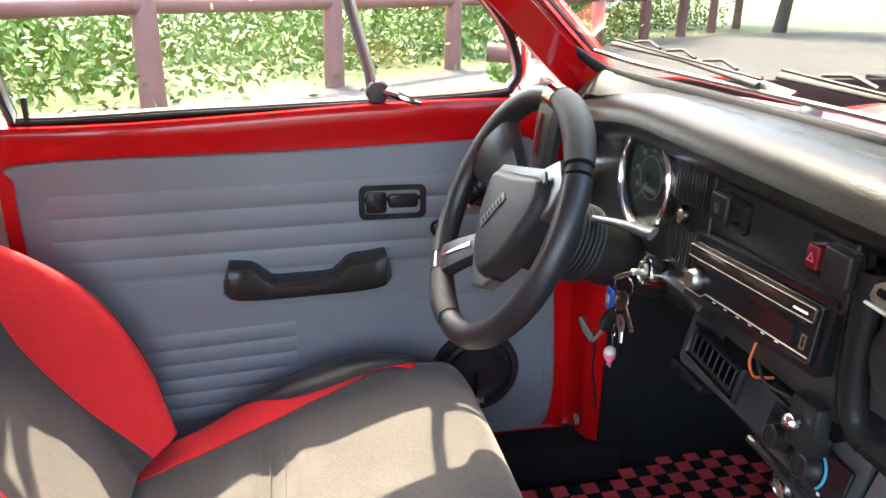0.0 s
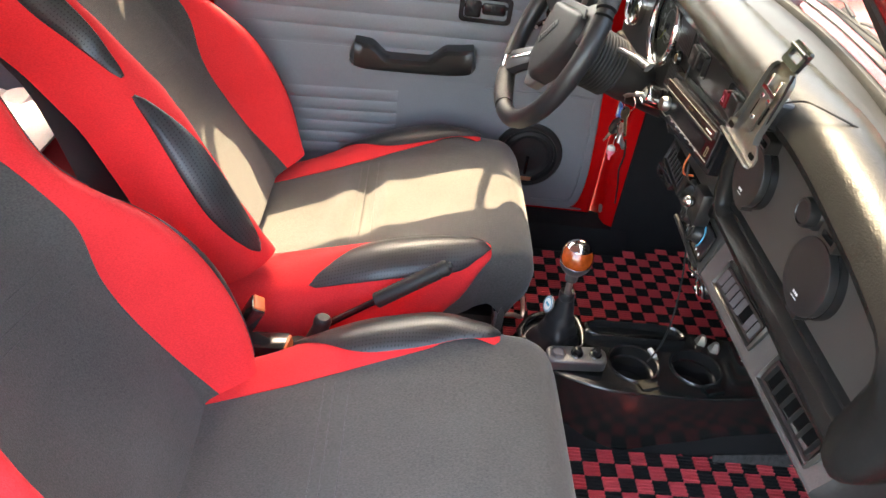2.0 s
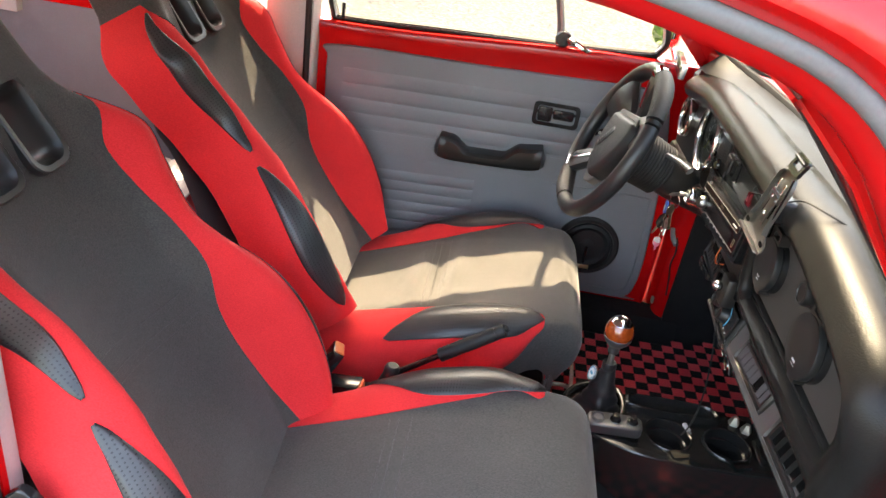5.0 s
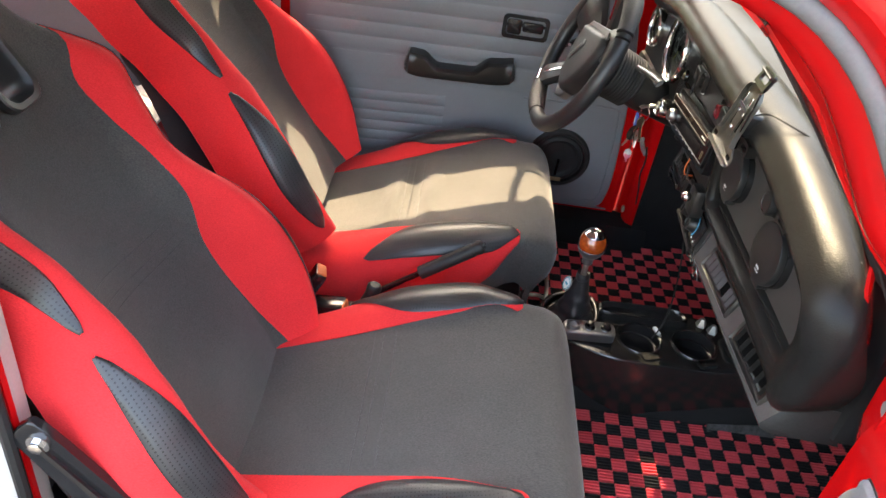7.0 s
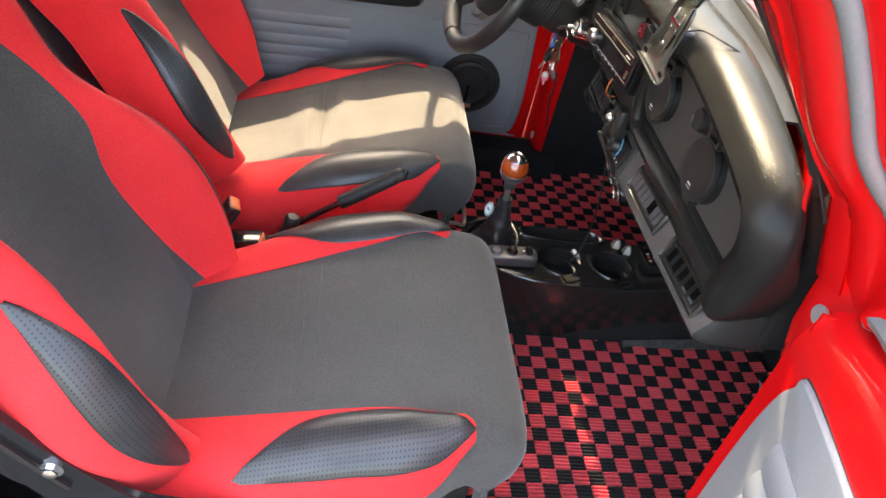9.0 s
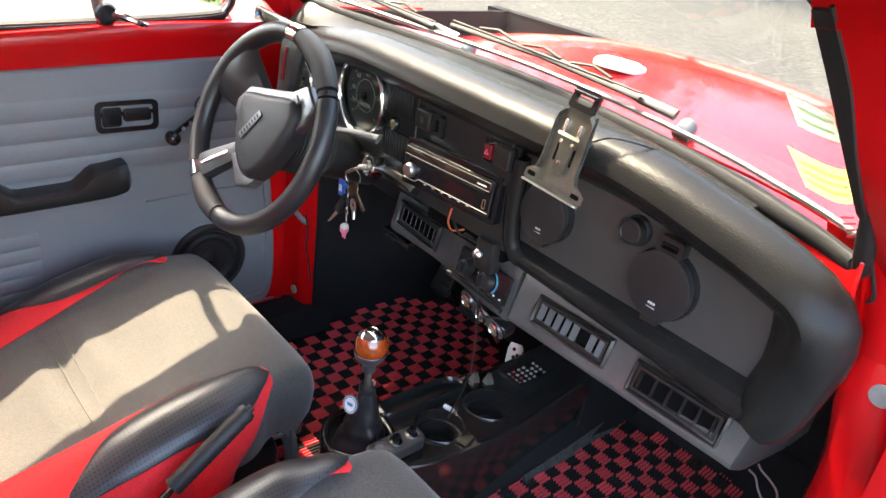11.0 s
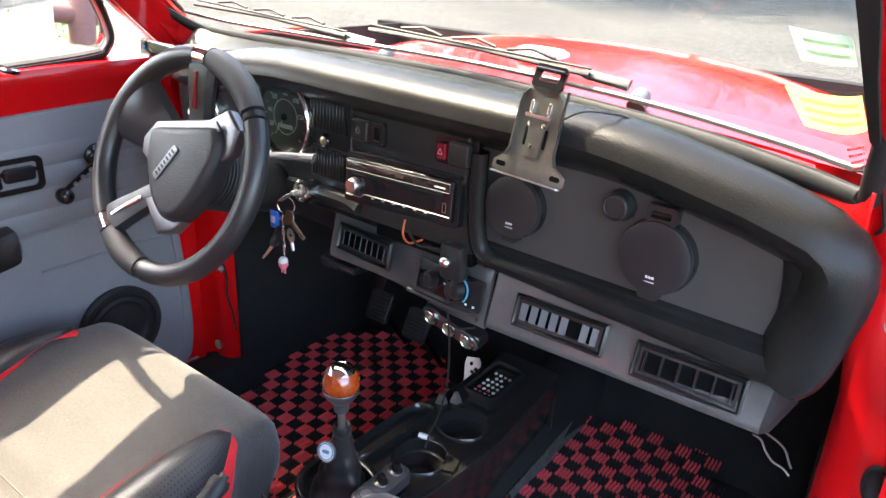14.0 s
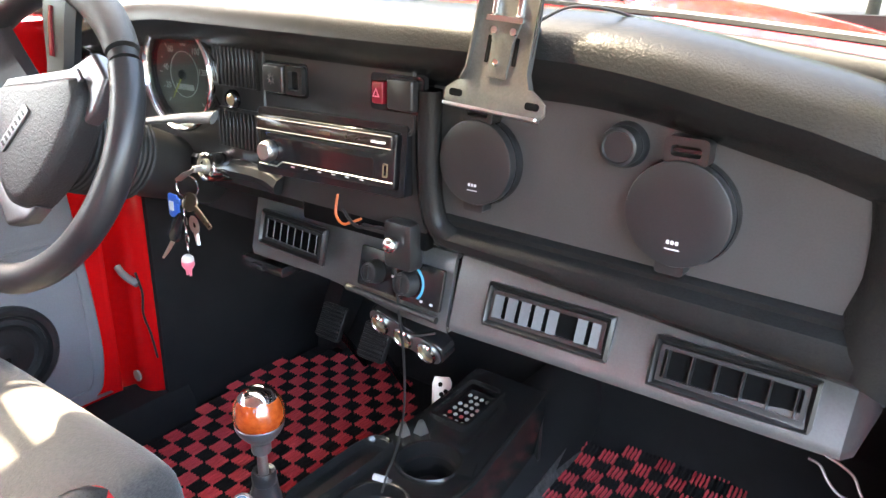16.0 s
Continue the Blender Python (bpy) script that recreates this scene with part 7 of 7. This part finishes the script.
# pedals
for x, y, z, lab in ((-0.416, 0.385, 0.252, "clutch"), (-0.281, 0.360, 0.262, "brake")):
    pd = thing("pedal", (x, y + 0.05, 0.12), f"black ribbed rubber {lab} pedal", "pedal", "pedals")
    m = facing((x, y, z), (1, 0, 0), (0, 0.45, 0.9))
    pad_ = part("pedal_pad", plate(rounded(0.062, 0.070, 0.008), 0.010, m, 0.003), RUBBER, pd)
    for k in range(8):
        part("tread", moved(box(-0.028, 0.028, -0.0025, 0.0025, 0.009, 0.0135, 0.001, 1), m @ pose(0, -0.028 + 0.008 * k, 0)), RUBBER, pad_)
    part("pedal_arm", tube([(x, y + 0.01, z - 0.02), (x, y + 0.09, 0.12)], 0.007, 8), GLOSSBLACK, pd)
AP = thing("pedal", (-0.05, 0.36, 0.2), "drilled bright metal accelerator pedal", "pedal", "pedals")
m = facing((-0.098, 0.315, 0.262), (0.93, 0.30, 0.15), (-0.1, 0.52, 0.85)) @ pose(0, -0.02, 0) @ Matrix.Scale(0.62, 4)
part("pedal_plate", plate([(-0.020, -0.085), (0.012, -0.090), (0.030, 0.035), (0.022, 0.050), (-0.020, 0.052), (-0.026, 0.03)], 0.004, m, 0.001), STEEL, AP, "bright drilled plate")
# plate is left whole; near-black discs colour in the shade of its holes
for x, y in ((-0.002, 0.030), (0.002, 0.004), (-0.004, -0.022), (0.0, -0.050), (0.014, 0.012)):
    part("hole_shade", lathe([(0, 0.0035), (0.0065, 0.0035), (0.0065, 0.0046), (0, 0.0046)], 16, m @ pose(x, y, 0)), VOIDSHADE, AP)

# wire handle on the passenger's kick side
solo("wire_clip", join(tube(smooth_line([(0.466, 0.196, 0.434), (0.478, 0.194, 0.432), (0.488, 0.190, 0.420), (0.500, 0.187, 0.411), (0.514, 0.186, 0.408), (0.524, 0.184, 0.402)], 30), 0.0015, 8), tube(smooth_line([(0.472, 0.204, 0.446), (0.480, 0.202, 0.441), (0.496, 0.198, 0.438), (0.510, 0.194, 0.432), (0.518, 0.190, 0.420), (0.524, 0.187, 0.412)], 30), 0.0015, 8)), STEEL, "bent bright wire clip beside the footwell", "clip")
solo("floor_clip", tube(smooth_line([(0.50, 0.29, FZ), (0.50, 0.275, FZ + 0.03), (0.515, 0.27, FZ + 0.035), (0.53, 0.285, FZ + 0.03), (0.53, 0.30, FZ)], 24), 0.003, 8), RUBBER, "black wire loop by the sill", "clip")
solo("drip_switch", join(box(0.416, 0.422, 0.075, 0.081, 0.523, 0.536, 0.0015), box(0.412, 0.426, 0.076, 0.09, 0.534, 0.545, 0.002)), PALE, "small pale clip under the dashboard", "clip")

# wipers on the glass
for px, tx, tz, lab in ((0.245, -0.16, 0.965, "passenger"), (-0.205, -0.52, 0.955, "driver")):
    wp_ = thing("wiper", (px, 0.155, 0.86), "windshield wiper with a grey arm and black blade", "wiper", "wipers")
    part("pivot", lathe([(0, 0), (0.013, 0), (0.013, 0.020), (0.010, 0.026), (0, 0.027)], 20, pose(px, 0.150, 0.860, -50, 0, 0)), GREYRUBBER, wp_)
    p0 = Vector((px - 0.008, 0.142, 0.888))
    p1 = Vector((px - 0.24, 0.122, 0.914))
    part("arm", tube([p0, p0.lerp(p1, 0.25), p0.lerp(p1, 0.3), p1], [0.009, 0.008, 0.0045, 0.004], 8, flat=0.6), BLACK, wp_)
    q0, q1 = Vector((px - 0.06, 0.128, 0.896)), Vector((px - 0.42, 0.090, 0.918))
    bl = part("blade", tube([q0, q0.lerp(q1, 0.5) + Vector((0, 0.006, 0.004)), q1], 0.0045, 8, flat=0.7), RUBBER, wp_)
    part("blade_rail", tube([q0 + Vector((0, 0.004, 0.007)), q1 + Vector((0, 0.004, 0.007))], 0.002, 6), RUBBER, bl)
    for k in (0.25, 0.5, 0.75):
        c = q0.lerp(q1, k) + Vector((0, 0.008, 0.010))
        part("yoke", tube([c - (q1 - q0) * 0.10, c + Vector((0, 0.004, 0.006)), c + (q1 - q0) * 0.10], 0.0026, 6), RUBBER, bl)

# inspection stickers on the glass, lower corner
def on_glass(u, v):
    a, b = WS_BOTTOM, WS_TOP
    i = min(23, int(u * 24))
    f = u * 24 - i
    p = a[i].lerp(a[i + 1], f).lerp(b[i].lerp(b[i + 1], f), v)
    n = (a[i + 1] - a[i]).cross(b[i] - a[i]).normalized()
    return p - n * 0.003 if n.y > 0 else p + n * 0.003


ST = solo("window_sticker", slab([[on_glass(u, v) for u in np.linspace(0.800, 0.955, 8)] for v in (0.235, 0.31, 0.385)], 0.0006), YELLOWFILM, "yellow inspection sticker on the windshield", "sticker")
for k in range(3):
    part("print_line", slab([[on_glass(u, v) + Vector((0, -0.001, 0.0005)) for u in np.linspace(0.815, 0.935, 5)] for v in (0.265 + 0.036 * k, 0.279 + 0.036 * k)], 0.0004), PRINTFILM, ST)
S2 = solo("window_sticker", slab([[on_glass(u, v) for u in np.linspace(0.840, 0.955, 6)] for v in (0.50, 0.555, 0.61)], 0.0006), GREENFILM, "faded pale green sticker on the windshield", "sticker")
for k in range(2):
    part("print_line", slab([[on_glass(u, v) + Vector((0, -0.001, 0.0005)) for u in np.linspace(0.855, 0.940, 5)] for v in (0.525 + 0.04 * k, 0.538 + 0.04 * k)], 0.0004), PRINTFILM, S2)

GM = thing("glass_print", on_glass(0.90, 0.12), "faint red rows of print on the windshield corner", "print")
for i in range(4):
    for j in range(6):
        u0 = 0.872 + 0.0095 * j
        part("print_bar", slab([[on_glass(u, v) for u in (u0, u0 + 0.006)] for v in (0.085 + 0.028 * i, 0.096 + 0.028 * i)], 0.0004), REDKEY, GM)

# ---- fence along the edge of the lot
FP = [Vector((-7.1 - 1.72 * k, -1.68 + 1.85 * k, GZ)) for k in range(-3, 9)]
for i, p in enumerate(FP):
    po = solo("fence_post", tube([p, p + Vector((0, 0, 0.5)), p + Vector((0, 0, 1.22)), p + Vector((0, 0, 1.28))], [0.125, 0.12, 0.115, 0.09], 14), BRICKRED, "round dark red-brown fence post beside the lot", "fence post", "fence posts")
    if i + 1 < len(FP):
        for z in (0.98,):
            q = FP[i + 1]
            solo("fence_rail", tube([p + Vector((0, 0, z)), p.lerp(q, 0.5) + Vector((0, 0, z - 0.01)), q + Vector((0, 0, z))], 0.085, 12), BRICKRED, "round red-brown fence rail between posts", "fence rail", "fence rails")

# ---- growth behind the fence
def leaves(rng, centre, spread_, n, size, flat=1.0):
    v, f = [], []
    c = np.array(centre)
    pts = rng.normal(size=(n, 3)) * np.array(spread_) * 0.5
    for p in pts:
        o = c + p
        a, b = rng.normal(size=3), rng.normal(size=3)
        a /= np.linalg.norm(a)
        b -= a * a.dot(b)
        b /= np.linalg.norm(b)
        s = size * rng.uniform(0.6, 1.4)
        k = len(v)
        v += [tuple(o - a * s), tuple(o + b * s * 0.4), tuple(o + a * s), tuple(o - b * s * 0.4)]
        f.append((k, k + 1, k + 2, k + 3))
    return v, f


rng = np.random.default_rng(7)
lv, lf, yv, yf = [], [], [], []
for k in range(150):
    s = rng.uniform(-5, 20)
    away = rng.uniform(0.8, 7.0)
    base = Vector((-7.1, -1.68, GZ)) + Vector((-1.72, 1.85, 0)).normalized() * s + Vector((-1.85, -1.72, 0)).normalized() * away
    tall = rng.uniform(0.35, 0.8) + 0.10 * away
    v, f = leaves(rng, (base.x, base.y, GZ + tall * 0.55), (1.3, 1.3, tall), 420, 0.06)
    if rng.uniform() < 0.55:
        yf += [tuple(i + len(yv) for i in q) for q in f]
        yv += v
    else:
        lf += [tuple(i + len(lv) for i in q) for q in f]
        lv += v
solo("undergrowth", (lv, lf), LEAF, "dense green weeds behind the fence", "weeds", kind="stuff", smooth=0)
solo("undergrowth", (yv, yf), LEAFB, "yellow-green weeds behind the fence", "weeds", kind="stuff", smooth=0)


def tree(x, y, h, seed):
    r = np.random.default_rng(seed)
    t = thing("tree", (x, y, GZ), "leafy green tree beyond the fence", "tree", "trees")
    base = Vector((x, y, GZ))
    top = base + Vector((0.2, 0.1, h * 0.6))
    part("trunk", tube([base, base.lerp(top, 0.5) + Vector((0.08, 0, 0)), top], [0.20, 0.15, 0.09], 10), BARK, t)
    V, F = [], []
    for k in range(16):
        d = Vector((r.normal(), r.normal(), abs(r.normal()) * 0.7)).normalized()
        s = base.lerp(top, r.uniform(0.45, 1.0))
        e = s + d * h * r.uniform(0.22, 0.42)
        part("limb", tube([s, s.lerp(e, 0.5) + Vector((0, 0, 0.1)), e], [0.06, 0.04, 0.015], 6), BARK, t)
        v, f = leaves(r, tuple(e), (0.22 * h, 0.22 * h, 0.15 * h), 260, 0.02 * h)
        F += [tuple(i + len(V) for i in q) for q in f]
        V += v
    part("crown", (V, F), LEAF, t, "loose green leaves", smooth=0)


for x, y, h, sd in ((-13.5, -4.5, 5.0, 1), (-16.0, 1.5, 6.0, 2), (-19.0, 6.0, 6.0, 3), (-24.0, 13.0, 7.0, 4), (-12.0, -9.0, 6.0, 5), (-7.0, -13.0, 5.5, 6), (-10.0, -14.0, 6.0, 7), (-4.0, -15.0, 6.0, 8)):
    tree(x, y, h, sd)

# ---- woven check mats: black ground, red squares of four ribs each
SQ = 0.0302


def inside(poly, x, y):
    hit = False
    for (x0, y0), (x1, y1) in zip(poly, poly[1:] + poly[:1]):
        if (y0 > y) != (y1 > y) and x < (x1 - x0) * (y - y0) / (y1 - y0) + x0:
            hit = not hit
    return hit


def square_mesh(name, mat):
    v, f = [], []
    n = 4
    for k in range(n):
        x0 = -SQ / 2 + SQ * (k + 0.5) / n
        w, b = SQ / n * 0.30, len(v)
        for y in (-SQ / 2 + 0.0008, -SQ / 6, SQ / 6, SQ / 2 - 0.0008):
            dx = 0.0005 * math.sin(y * 900 + k * 2)
            v += [(x0 - w + dx, y, 0), (x0 - w * 0.5 + dx, y, 0.006), (x0 + w * 0.5 + dx, y, 0.006), (x0 + w + dx, y, 0)]
        for r in range(3):
            for c in range(3):
                q = b + r * 4 + c
                f.append((q, q + 1, q + 5, q + 4))
        f += [(b, b + 1, b + 2, b + 3), (b + 12, b + 13, b + 14, b + 15)]
    me = mesh_of(name, v, f, 60)
    me.materials.append(mat)
    return me


RED_SQ = square_mesh("red_square", YARNRED)


def mat_of(name, poly, label, lift):
    """A floor mat; lift gives its height over the floor at a place."""
    cx, cy = sum(p[0] for p in poly) / len(poly), sum(p[1] for p in poly) / len(poly)
    mt = thing(name, (cx, cy, FZ), label, "mat", "floor mats")
    x0, x1, y0, y1 = min(p[0] for p in poly), max(p[0] for p in poly), min(p[1] for p in poly), max(p[1] for p in poly)
    nx, ny = int((x1 - x0) / SQ) + 1, int((y1 - y0) / SQ) + 1
    v, f, bv, bf = [], [], [], []
    for i in range(nx):
        for j in range(ny):
            x, y = x0 + SQ * (i + 0.5), y0 + SQ * (j + 0.5)
            if not inside(poly, x, y):
                continue
            z = lift(x, y)
            sl = (lift(x, y + 0.01) - z) / 0.01
            k = len(v)
            for dx, dy in ((-0.5, -0.5), (0.5, -0.5), (0.5, 0.5), (-0.5, 0.5)):
                v.append((x + dx * SQ, y + dy * SQ, lift(x + dx * SQ, y + dy * SQ)))
            f.append((k, k + 1, k + 2, k + 3))
            if (i + j) % 2 == 0:
                ob = new("red_square", RED_SQ)
                ob.parent = mt
                ob.location = (x - cx, y - cy, z - FZ)
                ob.rotation_euler = (math.atan(sl), 0, random.uniform(-0.03, 0.03))
            else:
                o = len(bv)
                for w in RED_SQ.vertices:
                    bv.append((x + w.co.x, y + w.co.y, z + w.co.z * 0.9 + sl * w.co.y))
                bf += [tuple(o + q for q in p.vertices) for p in RED_SQ.polygons]
    part("backing", (v, f), YARNBLACK, mt)
    tagged(part("black_weave", (bv, bf), YARNBLACK, mt, "black woven squares"), kind="stuff")
    return mt


flat = lambda x, y: FZ + 0.006 + 0.30 * max(0.0, y - 0.44) ** 1.5
mat_of("floor_mat", [(-0.520, -0.30), (-0.08, -0.30), (-0.08, 0.30), (-0.15, 0.36), (-0.25, 0.44), (-0.34, 0.50), (-0.42, 0.53), (-0.50, 0.51), (-0.56, 0.46), (-0.595, 0.36), (-0.580, 0.24), (-0.520, 0.06)], "red and black checked woven mat in the driver's footwell", flat)
mat_of("floor_mat", [(0.085, -0.30), (0.545, -0.30), (0.545, 0.20), (0.45, 0.38), (0.385, 0.47), (0.32, 0.585), (0.27, 0.545), (0.18, 0.54), (0.09, 0.52), (0.055, 0.49), (0.060, 0.25), (0.075, 0.0)], "red and black checked woven mat in the passenger's footwell", flat)
solo("mat_edge", slab([[(0.086 - 0.05 * (y - 0.19) + 0.010 * k, y, FZ + 0.006 + z) for k, z in ((1.0, 0.0), (0.3, 0.009 + 0.03 * (y - 0.19)), (0.0, 0.012 + 0.09 * (y - 0.19)))] for y in np.linspace(0.19, 0.50, 12)], 0.004), FLECK, "turned-up grey-flecked mat edge beside the console", "mat")
# far trees round the lot
for k in range(16):
    ang = radians(25 + 12 * k)
    rr = 26 + 3 * math.sin(k * 2.3)
    if not (0.2 < math.cos(ang) * -1 + 2):
        continue
    tree(rr * math.cos(ang), rr * math.sin(ang), (15.0 if 3 <= k <= 9 else 6.5) + 1.5 * math.sin(k * 1.7), 20 + k)
